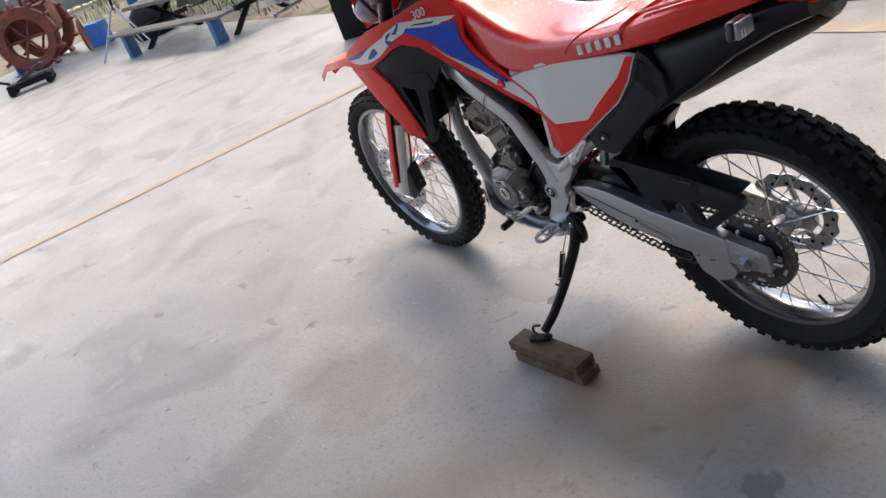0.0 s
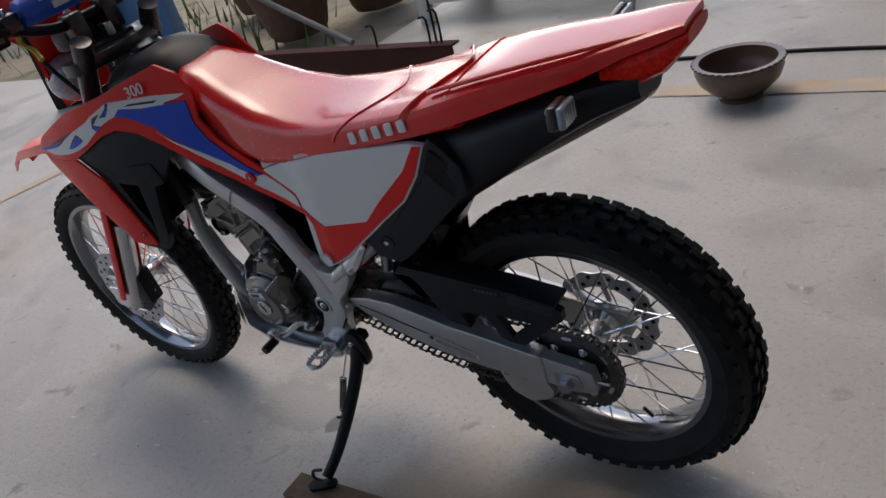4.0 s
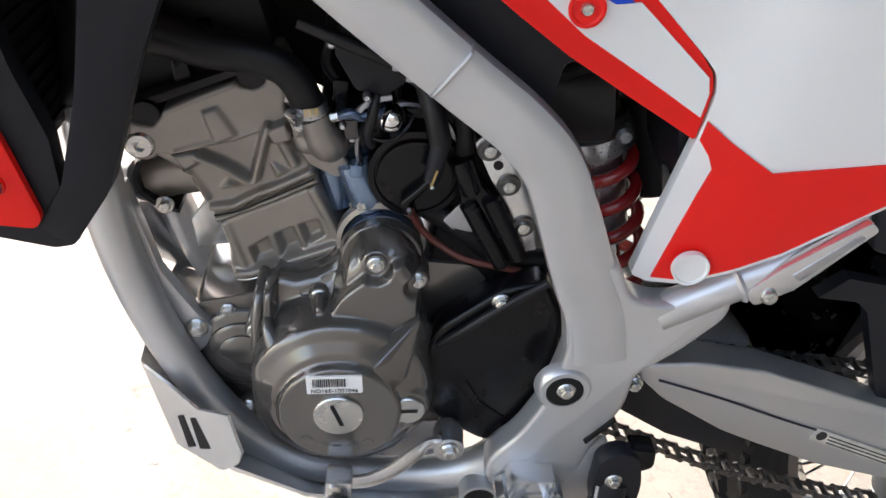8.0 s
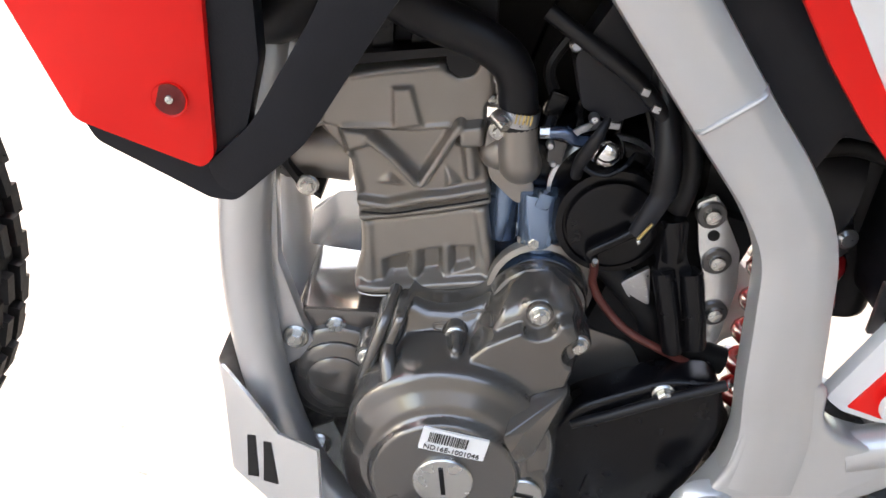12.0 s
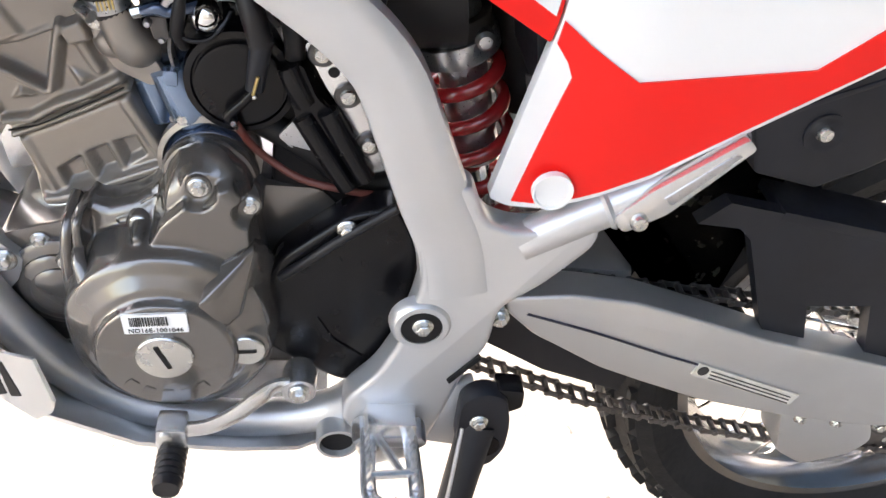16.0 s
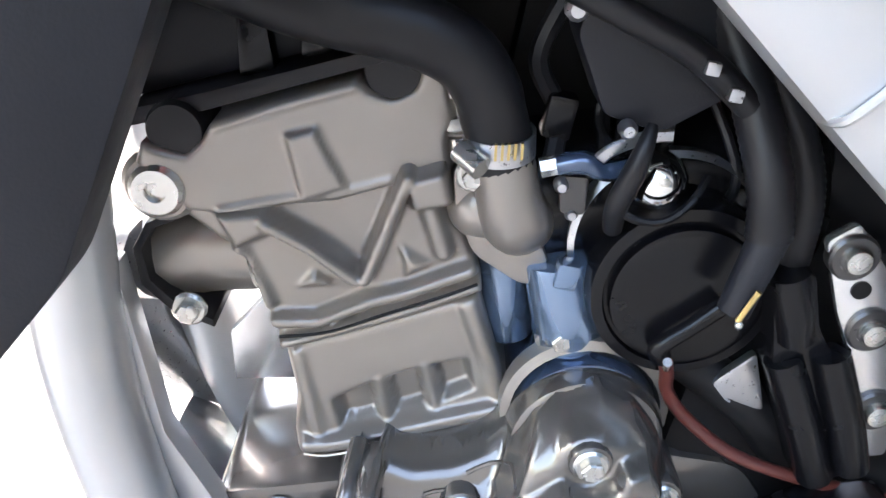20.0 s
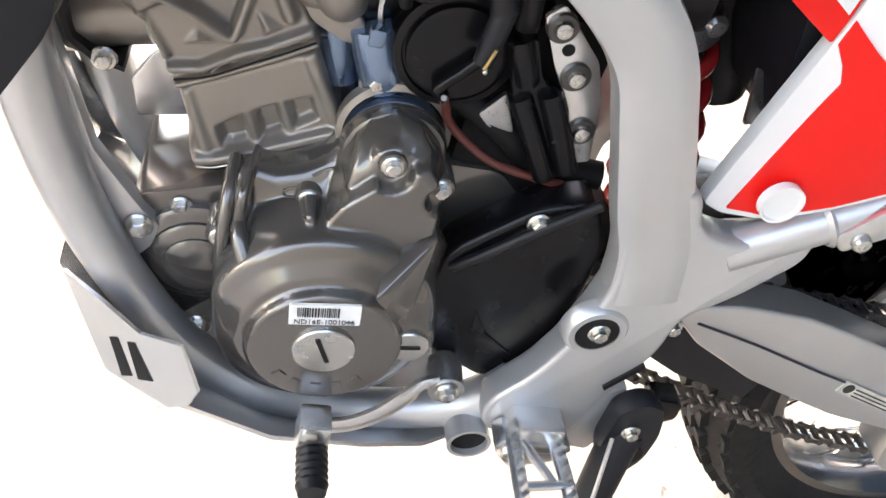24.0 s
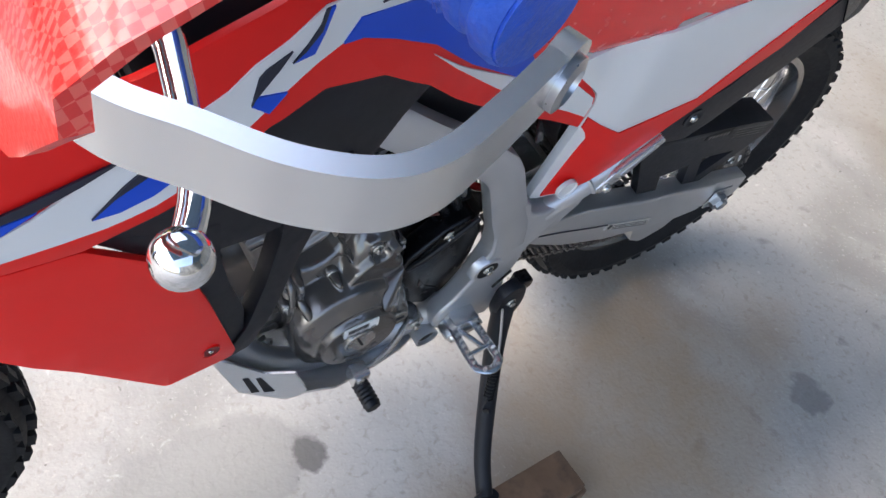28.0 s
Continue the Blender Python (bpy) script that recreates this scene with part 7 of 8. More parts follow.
# lower red wing
LOWER = [(-0.688, 0.889), (-0.650, 0.879), (-0.600, 0.871), (-0.515, 0.876), (-0.452, 0.826), (-0.427, 0.750), (-0.398, 0.648), (-0.402, 0.640), (-0.465, 0.648), (-0.529, 0.724), (-0.607, 0.804)]
wing = part("shroud_wing", bent(LOWER, y_shroud, 0.006, 0.03, 0.004, 0.0015), M_RED, bike, "red lower shroud wing")
part("shroud_wing", mirror(bent(LOWER, y_shroud, 0.006, 0.05, 0.004)), M_RED, bike)
part("screw_recess", lathe([(0.0076, -0.184), (0.0078, -0.1932), (0.0086, -0.1940), (0.0092, -0.184)], 28, True, (-0.424, 0, 0.672)), M_RED, wing)
# dark red disc stands in for shade inside the shallow screw hole
part("recess_floor", lathe([(0.0078, -0.1935), (0.0, -0.1935)], 24, False, (-0.424, 0, 0.672)), M_SPRING, wing, "screw hole with its shade put in as dark red")
bolt(-0.424, -0.1928, 0.672, wing, 0.32, 1)
# black inner shroud frame
LEG1 = [(-0.515, 0.878), (-0.452, 0.826), (-0.436, 0.750), (-0.408, 0.645), (-0.386, 0.640), (-0.390, 0.700), (-0.405, 0.745), (-0.418, 0.800), (-0.420, 0.845)]
LEG2 = [(-0.402, 0.640), (-0.392, 0.628), (-0.380, 0.628), (-0.358, 0.664), (-0.338, 0.742), (-0.320, 0.794), (-0.290, 0.800), (-0.300, 0.850), (-0.366, 0.850), (-0.364, 0.790), (-0.372, 0.730), (-0.386, 0.668)]
TOPP = [(-0.518, 0.880), (-0.455, 0.822), (-0.425, 0.812), (-0.366, 0.800), (-0.320, 0.792), (-0.296, 0.800), (-0.272, 0.828), (-0.248, 0.858), (-0.222, 0.880), (-0.230, 0.906), (-0.285, 0.938), (-0.345, 0.950), (-0.392, 0.941), (-0.455, 0.914)]
y_inner = off(y_shroud, -0.008)
blk = part("shroud_frame", bent(TOPP, y_inner, 0.008, 0.03, 0.0, 0.001), M_BLACK, bike, "black plastic inner shroud frame")
part("frame_leg", bent(LEG1, y_inner, 0.016, 0.03, 0.003, 0.002), M_BLACK, blk)
part("frame_leg", bent(LEG2, off(y_shroud, -0.005), 0.020, 0.03, 0.006, 0.003), M_BLACK, blk)
part("shroud_bottom_edge", bent([(-0.468, 0.650), (-0.402, 0.641), (-0.378, 0.630), (-0.384, 0.622), (-0.396, 0.620), (-0.455, 0.636)], y_inner, 0.012, 0.03, 0.003), M_BLACK, blk)
for side in (1, -1):
    bm = box(-0.452, -0.420, -0.165, -0.045, 0.655, 0.925, 0.004)
    rad = part("radiator", bm if side == 1 else mirror(bm), M_DARK, bike, "dark finned radiator")
    for k in range(22):
        bm = box(-0.455, -0.417, -0.160, -0.050, 0.668 + 0.0115 * k, 0.6705 + 0.0115 * k, 0)
        part("fin", bm if side == 1 else mirror(bm), M_DARK, rad)
    bm = tube([(-0.425, -0.05, 0.68), (-0.40, -0.06, 0.70), (-0.395, -0.07, 0.76), (-0.41, -0.075, 0.82), (-0.40, -0.06, 0.90)], 0.022, 14)
    part("radiator_hose", bm if side == 1 else mirror(bm), M_HOSE, rad)

# tank top and seat
def section(x, zt, zb, w, p=3.2, n=20, y0=0.0):
    out = []
    for j in range(n):
        a = 2 * math.pi * j / n
        c, s = math.cos(a), math.sin(a)
        f = (abs(c) ** p + abs(s) ** p) ** (-1 / p)
        out.append((x, y0 + w * c * f, (zt + zb) / 2 + (zt - zb) / 2 * s * f))
    return out


tank = part("fuel_tank", loft([section(x, zt, zb, w) for x, zt, zb, w in ((-0.47, 1.000, 0.88, 0.05), (-0.44, 1.025, 0.86, 0.085), (-0.38, 1.045, 0.84, 0.115), (-0.30, 1.060, 0.84, 0.112), (-0.22, 1.050, 0.84, 0.100), (-0.16, 1.000, 0.84, 0.095), (-0.10, 0.94, 0.84, 0.09))]), M_BLACK, bike, "black fuel tank top")
part("fuel_cap", lathe([(0.038, 1.040), (0.038, 1.056), (0.033, 1.062), (0.0, 1.062)], 32, False, (-0.345, 0, 0), "z"), M_GLOSSB, tank)
SEATS = ((-0.215, 1.015, 0.950, 0.050), (-0.19, 1.022, 0.900, 0.074), (-0.15, 1.008, 0.860, 0.090), (-0.08, 0.970, 0.835, 0.101), (0.0, 0.938, 0.812, 0.110), (0.10, 0.918, 0.826, 0.116), (0.20, 0.920, 0.849, 0.119), (0.32, 0.936, 0.874, 0.119), (0.42, 0.958, 0.892, 0.117), (0.50, 0.980, 0.905, 0.112))
seat = part("seat", loft([section(*s, 5.5, 40) for s in SEATS]), M_SEAT, bike, "long red vinyl seat with piped seams")
for x0 in (0.33, 0.49):
    pts = []
    for k in range(25):
        a = math.pi * k / 24
        x = x0 - 0.10 * (abs(math.cos(a)) ** 1.5)
        zt, w, zb = [np.interp(x, [s[0] for s in SEATS], [s[q] for s in SEATS]) for q in (1, 3, 2)]
        f = (abs(math.cos(a)) ** 5.5 + abs(math.sin(a)) ** 5.5) ** (-1 / 5.5)
        pts.append((x, -w * math.cos(a) * f * 1.005, (zt + zb) / 2 + (zt - zb) / 2 * math.sin(a) * f * 1.01))
    part("seat_seam" if x0 < 0.4 else "seat_strap", tube(pts, 0.0024 if x0 < 0.4 else 0.007, 8, 2, None if x0 < 0.4 else 0.35), M_SEAT, seat)
for k in range(5):
    x, z = 0.272 + 0.030 * k, 0.887 + 0.0062 * k
    bm = prism([(x, z), (x + 0.017, z + 0.003), (x + 0.017, z + 0.026), (x, z + 0.023)], -0.1222, -0.1185, 0.0005, 0.004)
    part("seat_lettering", bm, M_WHITE, seat, "white seat lettering block")
tail = part("tail_cowl", loft([section(*s, 5.0, 32) for s in ((0.38, 0.945, 0.885, 0.117), (0.48, 0.974, 0.905, 0.118), (0.56, 0.990, 0.926, 0.108), (0.64, 1.003, 0.948, 0.095), (0.72, 1.013, 0.970, 0.080), (0.79, 1.025, 0.998, 0.066), (0.84, 1.034, 1.011, 0.054), (0.872, 1.037, 1.021, 0.042))]), M_LACQ, bike, "glossy red tail cowl")
part("tail_crease", tube([(0.46, -0.098, 0.974), (0.60, -0.086, 1.000), (0.74, -0.062, 1.019), (0.845, -0.040, 1.029)], 0.004, 8), M_LACQ, tail)
part("rear_fender", loft([section(*s) for s in ((0.20, 0.86, 0.62, 0.085), (0.32, 0.885, 0.66, 0.098), (0.42, 0.902, 0.72, 0.104), (0.52, 0.918, 0.78, 0.106), (0.62, 0.940, 0.845, 0.098), (0.72, 0.968, 0.895, 0.076), (0.80, 0.975, 0.925, 0.058))]), M_BLACK, bike, "black rear fender underside")
tool = part("tool_box", prism([(0.195, 0.680), (0.208, 0.655), (0.219, 0.626), (0.273, 0.617), (0.309, 0.638), (0.358, 0.681), (0.462, 0.772), (0.488, 0.790), (0.490, 0.843), (0.463, 0.880), (0.440, 0.899), (0.410, 0.860), (0.344, 0.792), (0.270, 0.735)], -0.1165, -0.06, 0.004, 0.004, 3), M_BLACK, bike, "black plastic box below the seat")
part("box_end", plate([(0.412, -0.1185, 0.835), (0.438, -0.1185, 0.879), (0.484, -0.1120, 0.831), (0.458, -0.1165, 0.783)], -0.002), M_GLOSSB, tool, "", 20)
part("box_ridge", prism([(0.214, 0.676), (0.290, 0.714), (0.411, 0.832), (0.414, 0.829), (0.293, 0.711), (0.217, 0.672)], -0.1180, -0.115, 0.001), M_BLACK, tool)
part("screw_recess", lathe([(0.016, -0.112), (0.016, -0.1185), (0.013, -0.1185), (0.011, -0.1170), (0.0, -0.1170)], 24, False, (0.258, 0, 0.664)), M_BLACK, tool)
bolt(0.258, -0.1170, 0.664, tool, 0.8, 1)
lamp = part("tail_light", loft([section(*s) for s in ((0.742, 0.988, 0.950, 0.054), (0.790, 1.006, 0.944, 0.057), (0.835, 1.018, 0.962, 0.052), (0.876, 1.026, 1.004, 0.042))], 12), M_TAIL, bike, "faceted red tail light lens", 12)
for side in (-1, 1):
    x0, z0 = (0.712, 0.955) if side < 0 else (0.690, 0.965)
    ind = part("indicator", tube([(x0 - 0.01, side * 0.08, z0 - 0.015), (x0, side * 0.120, z0 - 0.005)], 0.008, 10, 1), M_BLACK, bike, "rear turn signal on a black stalk")
    turn = Matrix.Translation((x0 + 0.004, side * 0.142, z0 + 0.004)) @ Matrix.Rotation(radians(-side * 10), 4, "Z") @ Matrix.Rotation(radians(side * 10), 4, "X")
    part("lens_back", moved(box(-0.012, 0.004, -0.032, 0.032, -0.018, 0.018, 0.007, 3), turn), M_DGREY, ind)
    lens = part("lens", moved(box(0.0042, 0.015, -0.031, 0.031, -0.0165, 0.0165, 0.005, 3), turn), M_LENS, ind, "clear ribbed turn signal lens")
    for k in range(5):
        part("lens_rib", moved(box(0.0142, 0.0160, -0.026 + 0.0115 * k, -0.020 + 0.0115 * k, -0.014, 0.014, 0.0008), turn), M_LENS, lens)

# muffler on the far side
muf = part("muffler", tube([(0.12, 0.130, 0.600), (0.20, 0.140, 0.638), (0.32, 0.148, 0.698), (0.50, 0.150, 0.790), (0.66, 0.148, 0.866), (0.70, 0.147, 0.886)], [0.035, 0.058, 0.068, 0.070, 0.064, 0.057], 28, 5), M_MUFF, bike, "matt black muffler")
part("muffler_end", lathe([(0.030, 0.0), (0.056, 0.002), (0.060, 0.012), (0.054, 0.022), (0.034, 0.024), (0.030, 0.015)], 36, True), M_DGREY, muf, "grey muffler end cap").matrix_local = Matrix.Translation((0.698, 0.147, 0.887)) @ Vector((0, 1, 0)).rotation_difference(Vector((0.42, 0, 0.18))).to_matrix().to_4x4()
part("muffler_outlet", cyl((0.690, 0.147, 0.883), (0.712, 0.147, 0.893), 0.031, 24), M_DARK, muf)
part("exhaust_pipe", tube([(-0.375, -0.02, 0.585), (-0.41, 0.02, 0.55), (-0.40, 0.07, 0.47), (-0.33, 0.11, 0.42), (-0.20, 0.125, 0.44), (-0.05, 0.13, 0.50), (0.12, 0.13, 0.60)], 0.020, 16), M_STEEL, bike, "stainless exhaust header pipe")
part("exhaust_shield", prism([(-0.350, 0.520), (-0.335, 0.545), (-0.305, 0.560), (-0.298, 0.500), (-0.345, 0.490)], 0.02, 0.03, 0.002), M_ALU, bike, "polished heat shield")

# fork, front fender, lights
d_f = Vector((0.49, 0, 0.87)).normalized()
for side in (-1, 1):
    y = side * 0.098
    p0 = Vector((AX_F.x + 0.035, y, AX_F.z - 0.03))
    leg = part("fork_leg", cyl(p0, p0 + d_f * 0.36, 0.027, 20), M_ALU, bike, "fork lower leg")
    part("fork_tube", cyl(p0 + d_f * 0.34, p0 + d_f * 0.92, 0.0225, 20), M_DGREY, leg)
    part("axle_clamp", box(AX_F.x - 0.03, AX_F.x + 0.05, y - 0.022, y + 0.022, AX_F.z - 0.035, AX_F.z + 0.035, 0.01), M_ALU, leg)
    part("fork_guard", loft([[tuple(p0 + d_f * s + Vector((-math.cos(a) * 0.040 - 0.006, math.sin(a) * 0.040 * 1.05, 0))) for a in np.linspace(-1.9, 1.9, 12)] + [tuple(p0 + d_f * s + Vector((-math.cos(a) * 0.036 - 0.006, math.sin(a) * 0.036 * 1.05, 0))) for a in np.linspace(1.9, -1.9, 12)] for s in (0.05, 0.12, 0.30, 0.42)]), M_RED, leg, "red fork guard")
    part("fork_boot", cyl(p0 + d_f * 0.40, p0 + d_f * 0.43, 0.031, 20), M_HOSE, leg)
part("brake_caliper", box(AX_F.x + 0.06, AX_F.x + 0.13, -0.105, -0.055, AX_F.z - 0.02, AX_F.z + 0.09, 0.012), M_BLACK, bike, "black front brake caliper")
part("brake_line", tube([(AX_F.x + 0.09, -0.10, AX_F.z + 0.09), (-0.74, -0.12, 0.52), (-0.70, -0.115, 0.62), (-0.60, -0.09, 0.80), (-0.55, -0.05, 1.0)], 0.005, 8), M_HOSE, bike)
part("disc_guard", prism([(AX_F.x - 0.06, 0.33), (AX_F.x + 0.04, 0.26), (AX_F.x + 0.12, 0.32), (AX_F.x + 0.10, 0.42), (AX_F.x, 0.44)], -0.085, -0.078, 0.002, 0.02), M_BLACK, bike)
fend = [(-1.22, 0.74), (-1.10, 0.80), (-0.92, 0.835), (-0.76, 0.82), (-0.64, 0.76)]
sec = []
for (x, z), w in zip(fend, (0.03, 0.06, 0.07, 0.068, 0.055)):
    sec.append([(x, -w, z - 0.03), (x, -w * 0.8, z - 0.008), (x, 0, z), (x, w * 0.8, z - 0.008), (x, w, z - 0.03), (x, w * 0.92, z - 0.032), (x, w * 0.75, z - 0.013), (x, 0, z - 0.006), (x, -w * 0.75, z - 0.013), (x, -w * 0.92, z - 0.032)])
part("front_fender", loft(sec), M_RED, bike, "red high front fender")
for z in (0.905, 1.06):
    cx = -0.85 + (z - 0.35) * 0.563
    part("triple_clamp", prism(fillet([(cx - 0.04, -0.13), (cx + 0.02, -0.13), (cx + 0.05, -0.03), (cx + 0.05, 0.03), (cx + 0.02, 0.13), (cx - 0.04, 0.13)], 0.02), -0.015, 0.015, 0.003), M_DGREY, bike).matrix_local = Matrix.Translation((0, 0, z)) @ Matrix.Rotation(radians(90), 4, "X")
mask = part("headlight_mask", loft([[(x, -w, z), (x - 0.06, 0.02, z + dzc), (x + 0.01, w + 0.05, z), (x + 0.018, w + 0.045, z + 0.004), (x - 0.048, 0.02, z + dzc + 0.004), (x + 0.008, -w + 0.005, z + 0.004)] for x, w, z, dzc in ((-0.71, 0.045, 0.93, -0.015), (-0.70, 0.060, 1.02, -0.01), (-0.67, 0.075, 1.10, 0.01), (-0.625, 0.150, 1.165, 0.02), (-0.615, 0.150, 1.215, 0.022), (-0.612, 0.12, 1.235, 0.012))]), M_RED, bike, "red headlight mask")
part("headlight", ball((-0.70, 0, 0.99), 0.06, 20), M_LENS, mask)
part("instrument", box(-0.57, -0.50, -0.07, 0.05, 1.08, 1.13, 0.012), M_GLOSSB, bike, "black instrument housing")
part("dial_cluster", box(-0.52, -0.44, -0.06, 0.06, 1.06, 1.085, 0.01), M_BLACK, bike)

# handlebar, turned a little to the left
BM, BA, BB = Vector((-0.405, 0.030, 1.197)), Vector((0.0584, 0.9983, 0)), Vector((0.9983, -0.0584, 0))


def other(p):
    """The matching point on the right half of the bar."""
    d = Vector(p) - BM
    return tuple(BM - BA * d.dot(BA) + BB * d.dot(BB) + Vector((0, 0, d.z)))


HALF = [(-0.4335, -0.373, 1.198), (-0.457, -0.285, 1.197), (-0.472, -0.20, 1.188), (-0.488, -0.12, 1.155), (-0.492, -0.05, 1.140)]
BAR = HALF + [other(p) for p in reversed(HALF)]
bar = part("handlebar", tube(BAR, 0.0125, 14, 6), M_BLACK, bike, "black handlebar")
P0, P1 = Vector((-0.470, -0.145, 1.205)), Vector((-0.452, 0.172, 1.198))
part("cross_bar", tube([P0 - (P1 - P0) * 0.12, P1 + (P1 - P0) * 0.12], 0.008, 10, 1), M_STEEL, bar)
pad = part("bar_pad", tube([P0, P0.lerp(P1, 0.04), P0.lerp(P1, 0.96), P1], [0.022, 0.030, 0.030, 0.022], 24, 3), M_GRIP, bar, "blue round crossbar pad")


def pad_block(t0, t1, a0, a1):
    secs = []
    for a in np.linspace(a0, a1, 5):
        d = Vector((math.cos(a), 0, math.sin(a)))
        secs.append([tuple(P0.lerp(P1, t) + d * r) for t, r in ((t0, 0.0295), (t1, 0.0295), (t1, 0.0312), (t0, 0.0312))])
    return loft(secs)


for k in range(8):
    t0 = 0.09 + 0.104 * k
    part("pad_lettering", pad_block(t0, t0 + 0.088, 0.35, 1.45), M_WHITE, pad, "white pad lettering block")
part("pad_lettering", pad_block(0.16, 0.84, -0.45, 0.05), M_WHITE, pad)


def strap(pts, h, t, n=6):
    """A flat bar on edge along a smoothed path."""
    path = smooth_path(pts, n)
    secs = []
    for i, p in enumerate(path):
        d = path[min(i + 1, len(path) - 1)] - path[max(i - 1, 0)]
        nrm = Vector((d.y, -d.x, 0)).normalized()
        secs.append([tuple(p + nrm * a + Vector((0, 0, b))) for a, b in ((-t, -h), (t, -h), (t, h), (-t, h))])
    return bevel_all(loft(secs), 0.0012, 2, 50)


GUARD = [(-0.437, -0.397, 1.195), (-0.450, -0.4030, 1.195), (-0.466, -0.410, 1.195), (-0.486, -0.4175, 1.195), (-0.502, -0.4175, 1.195), (-0.518, -0.409, 1.195), (-0.532, -0.395, 1.195), (-0.548, -0.377, 1.195), (-0.560, -0.340, 1.194), (-0.566, -0.270, 1.190), (-0.555, -0.200, 1.185), (-0.515, -0.150, 1.182), (-0.490, -0.135, 1.178)]
LEVER = [(-0.495, -0.185, 1.185), (-0.510, -0.215, 1.170), (-0.508, -0.304, 1.152), (-0.511, -0.330, 1.150), (-0.521, -0.369, 1.149), (-0.531, -0.386, 1.1465)]
SHIELD = ((-0.4335, 1.252, 1.269, -0.5555), (-0.417, 1.232, 1.276, -0.5555), (-0.404, 1.216, 1.280, -0.5555), (-0.388, 1.198, 1.284, -0.5555), (-0.357, 1.178, 1.290, -0.558), (-0.310, 1.172, 1.285, -0.566), (-0.250, 1.160, 1.260, -0.572), (-0.200, 1.155, 1.230, -0.566), (-0.150, 1.155, 1.195, -0.535))
for s in (-1, 1):
    at = (lambda p: tuple(p)) if s < 0 else other
    e, g, i = at((-0.4325, -0.3815, 1.198)), at((-0.4445, -0.325, 1.198)), at((-0.457, -0.265, 1.197))
    along = (Vector(i) - Vector(e)).normalized()
    turn = Vector((0, 1, 0)).rotation_difference(along).to_matrix().to_4x4()
    grip = part("grip", tube([e, g, i], [0.0165, 0.0160, 0.0170], 24, 4), M_GRIP, bar, "blue waffle-pattern rubber grip")
    for q, rr, hh in ((i, 0.0235, 0.005), (Vector(i) - along * 0.012, 0.0195, 0.003), (Vector(e) + along * 0.006, 0.0182, 0.0050), (Vector(e) + along * 0.018, 0.0172, 0.0035)):
        part("grip_collar", lathe([(0.0150, -hh), (rr * 0.94, -hh), (rr, -hh * 0.6), (rr, hh * 0.6), (rr * 0.94, hh), (0.0150, hh)], 28, True), M_GRIP, grip).matrix_local = Matrix.Translation(q) @ turn
    # raised waffle knobs on the rubber
    bm = bmesh.new()
    for k in range(26):
        c = Vector(e).lerp(Vector(i), 0.20 + 0.70 * k / 25)
        u0 = along.orthogonal().normalized()
        w0 = along.cross(u0)
        for j in range(18):
            a = 2 * math.pi * (j + 0.5 * (k % 2)) / 18
            d = u0 * math.cos(a) + w0 * math.sin(a)
            tg = along.cross(d)
            b0 = c + d * 0.0160
            vs = [bm.verts.new(b0 + along * p * 0.0019 + tg * q * 0.0024) for p, q in ((-1, 0), (0, -1), (1, 0), (0, 1))] + [bm.verts.new(c + d * 0.0176)]
            for p in range(4):
                bm.faces.new((vs[p], vs[(p + 1) % 4], vs[4]))
    tagged(part("grip_waffle", bm, M_GRIP, grip, "small raised rubber diamonds", smooth=0), kind="stuff")

    sw = Vector(i) + along * 0.030
    part("switch_block", box(sw.x - 0.024, sw.x + 0.024, sw.y - 0.020, sw.y + 0.020, sw.z - 0.032, sw.z + 0.022, 0.008), M_GLOSSB, bar, "black switch housing")
    for dx, dz_ in ((0.020, 0.006), (0.022, -0.014)):
        part("switch_button", box(sw.x + dx, sw.x + dx + 0.008, sw.y - 0.010, sw.y + 0.006, sw.z + dz_ - 0.005, sw.z + dz_ + 0.005, 0.002), M_DGREY, bar)
    pc = Vector(i) + along * 0.085
    part("lever_perch", box(pc.x - 0.045, pc.x + 0.014, pc.y - 0.020, pc.y + 0.020, pc.z - 0.020, pc.z + 0.020, 0.006), M_DGREY, bar)
    part("mirror_boss", cyl((pc.x - 0.01, pc.y, pc.z + 0.015), (pc.x - 0.01, pc.y, pc.z + 0.032), 0.009, 16, None, 0.001), M_CHROME, bar)
    if s > 0:
        part("brake_reservoir", box(pc.x - 0.060, pc.x + 0.005, pc.y - 0.032, pc.y + 0.030, pc.z + 0.010, pc.z + 0.046, 0.008), M_GLOSSB, bar, "black brake fluid reservoir")
    hg = part("hand_guard", strap([at(p) for p in GUARD], 0.0094, 0.0031), M_ALU, bar, "flat aluminium hand guard bar")
    for q, rr in ((GUARD[0], 0.0108),):
        part("guard_eye", lathe([(rr, -0.0033), (rr, 0.0033)], 24), M_ALU, hg).matrix_local = Matrix.Translation(at(q)) @ Matrix.Rotation(radians(24 if s < 0 else -24), 4, "Z")
    gb = part("guard_bolt", lathe([(0.0085, 0), (0.0085, -0.003), (0.0055, -0.004), (0.005, -0.0015), (0.0, -0.0015)], 20), M_STEEL, hg)
    gb.matrix_local = Matrix.Translation(Vector(at((-0.4385, -0.4005, 1.195)))) @ Matrix.Rotation(radians(24 if s < 0 else 156), 4, "Z")
    rows = []
    for yy, lo, hi, xo in SHIELD:
        rows.append([at((xo + a, yy, z)) for a, z in ((-0.010, lo), (-0.010, lo + (hi - lo) * 0.38), (-0.003, lo + (hi - lo) * 0.70), (0.007, hi), (0.010, hi), (0.001, lo + (hi - lo) * 0.70), (-0.006, lo + (hi - lo) * 0.38), (-0.006, lo))])
    sh = part("guard_shield", loft(rows), M_CARBON, hg, "red carbon-look plastic hand guard shield")
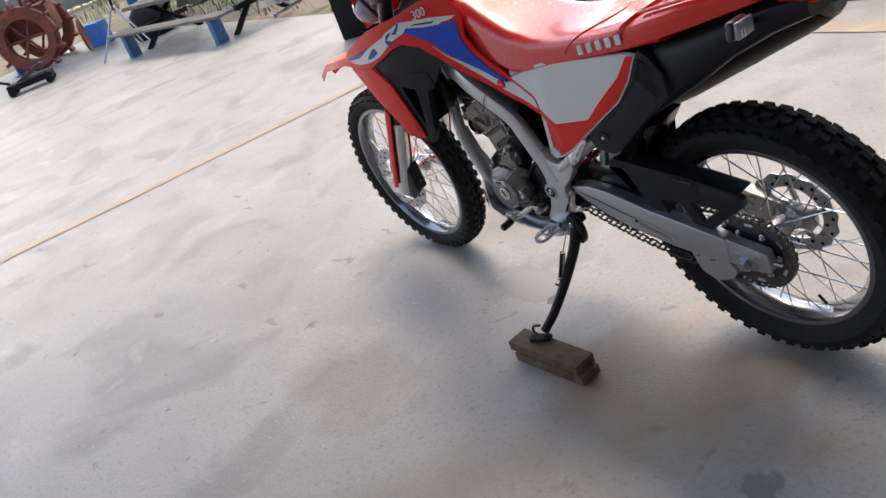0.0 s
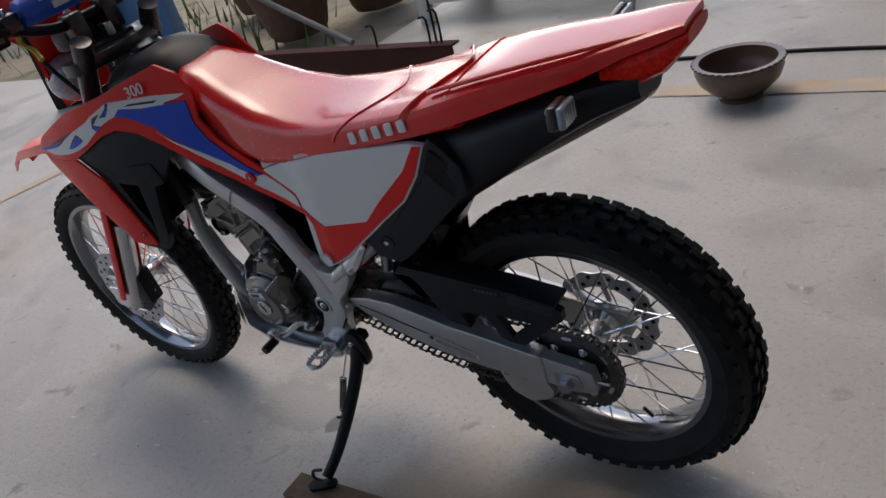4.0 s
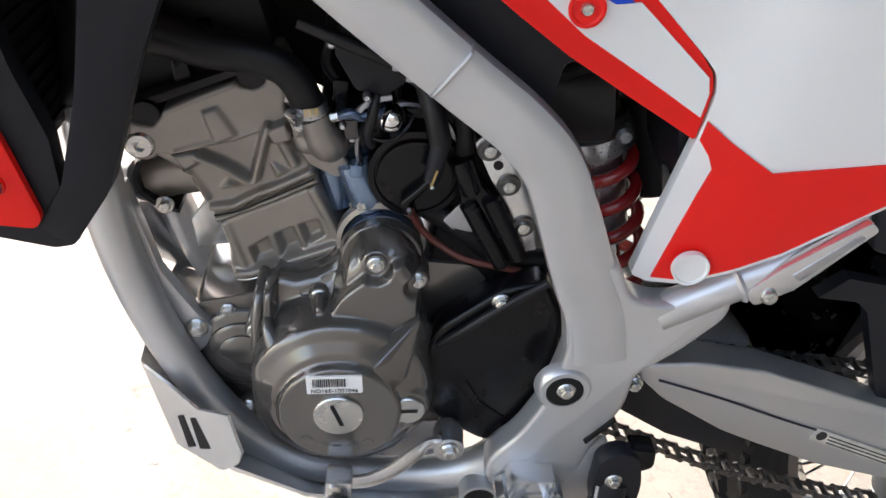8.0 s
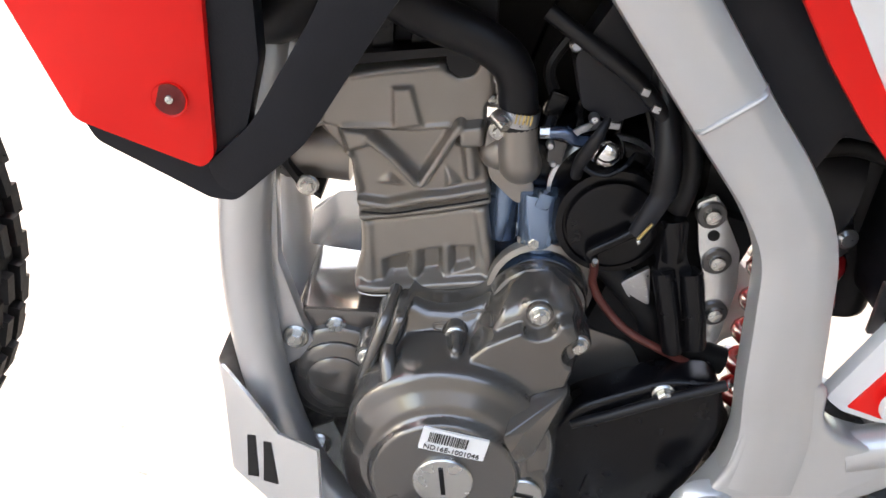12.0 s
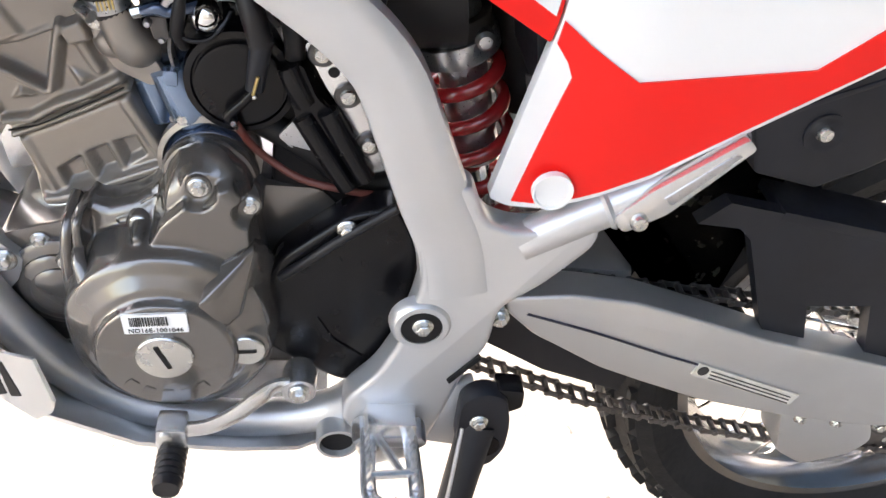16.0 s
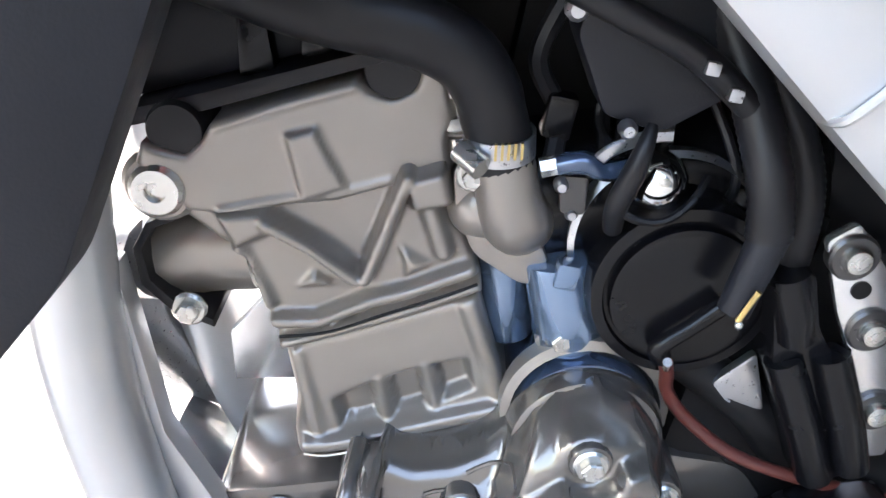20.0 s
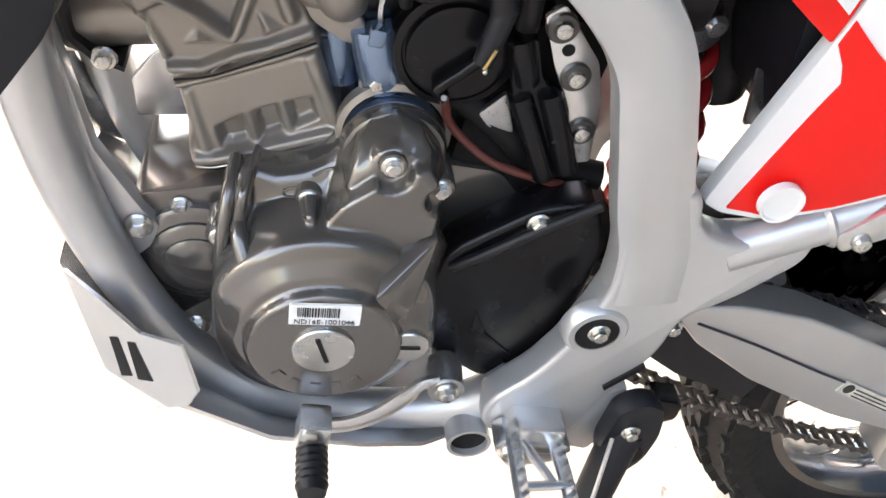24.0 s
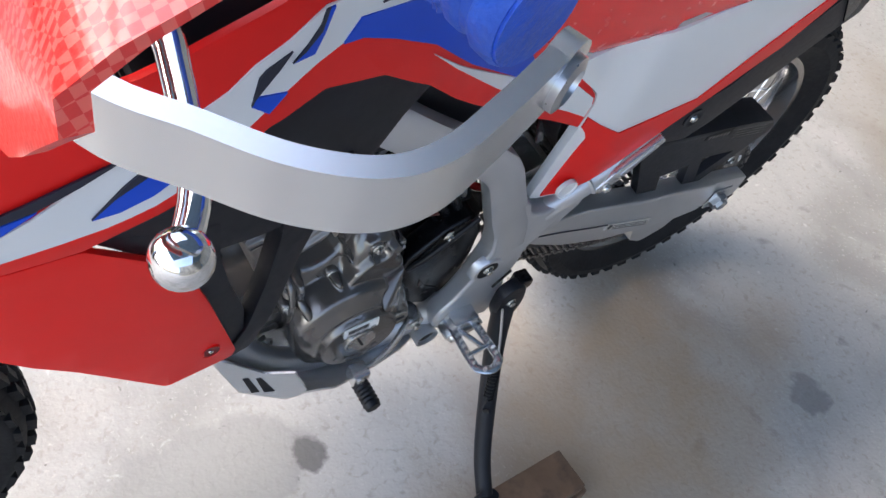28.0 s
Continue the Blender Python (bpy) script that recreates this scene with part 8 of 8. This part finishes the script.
    for nm, xb, m_, lb, rr in (("shield_badge", -0.5705, M_WHITE, "white and dark badge on the shield", ((-0.372, 1.268, 1.272), (-0.366, 1.258, 1.280), (-0.340, 1.254, 1.278), (-0.322, 1.258, 1.266))), ("badge_core", -0.5715, M_NAVY, "", ((-0.366, 1.263, 1.265), (-0.362, 1.260, 1.266), (-0.344, 1.257, 1.264), (-0.330, 1.259, 1.262)))):
        part(nm, loft([[at((xb + a, yy, z)) for a, z in ((-0.001, lo), (-0.001, hi), (0.004, hi), (0.004, lo))] for yy, lo, hi in rr]), m_, sh, lb)
    lv = part("lever", tube([at(p) for p in LEVER], [0.008, 0.0070, 0.0055, 0.0048, 0.0046, 0.0044], 14, 6), M_CHROME, bar, "polished lever")
    part("lever_ball", ball(at((-0.532, -0.388, 1.146)), 0.0086, 24), M_CHROME, lv, "polished ball end of the lever")
part("clutch_cable", tube([(-0.49, -0.17, 1.195), (-0.58, -0.185, 1.225), (-0.61, -0.145, 1.285), (-0.605, -0.095, 1.365), (-0.60, 0.0, 1.385), (-0.58, 0.09, 1.340), (-0.53, 0.16, 1.26), (-0.47, 0.20, 1.21)], 0.0048, 8), M_HOSE, bar, "black looped control cable")
part("cable", tube([(-0.50, -0.16, 1.19), (-0.54, -0.13, 1.10), (-0.52, -0.10, 1.00), (-0.47, -0.08, 0.93)], 0.0055, 8), M_HOSE, bar)
part("cable", tube([(-0.43, 0.20, 1.20), (-0.60, 0.16, 1.22), (-0.63, 0.06, 1.12), (-0.55, 0.03, 1.0)], 0.0045, 8), M_HOSE, bar)
part("cable_tie", tube([(-0.505, -0.150, 1.175), (-0.53, -0.155, 1.15), (-0.525, -0.14, 1.12), (-0.505, -0.145, 1.10)], 0.006, 8), M_YELLOW, bar, "yellow plastic tie")
for y in (-0.045, 0.045):
    part("bar_clamp", box(-0.512, -0.468, y - 0.02, y + 0.02, 1.085, 1.160, 0.006), M_DGREY, bar, "grey handlebar clamp")
    bolt(-0.49, y, 1.162, bar, 1.0, 0, (-90, 0))
part("ignition_key", box(-0.47, -0.44, -0.008, 0.012, 1.085, 1.115, 0.003), M_STEEL, bike)
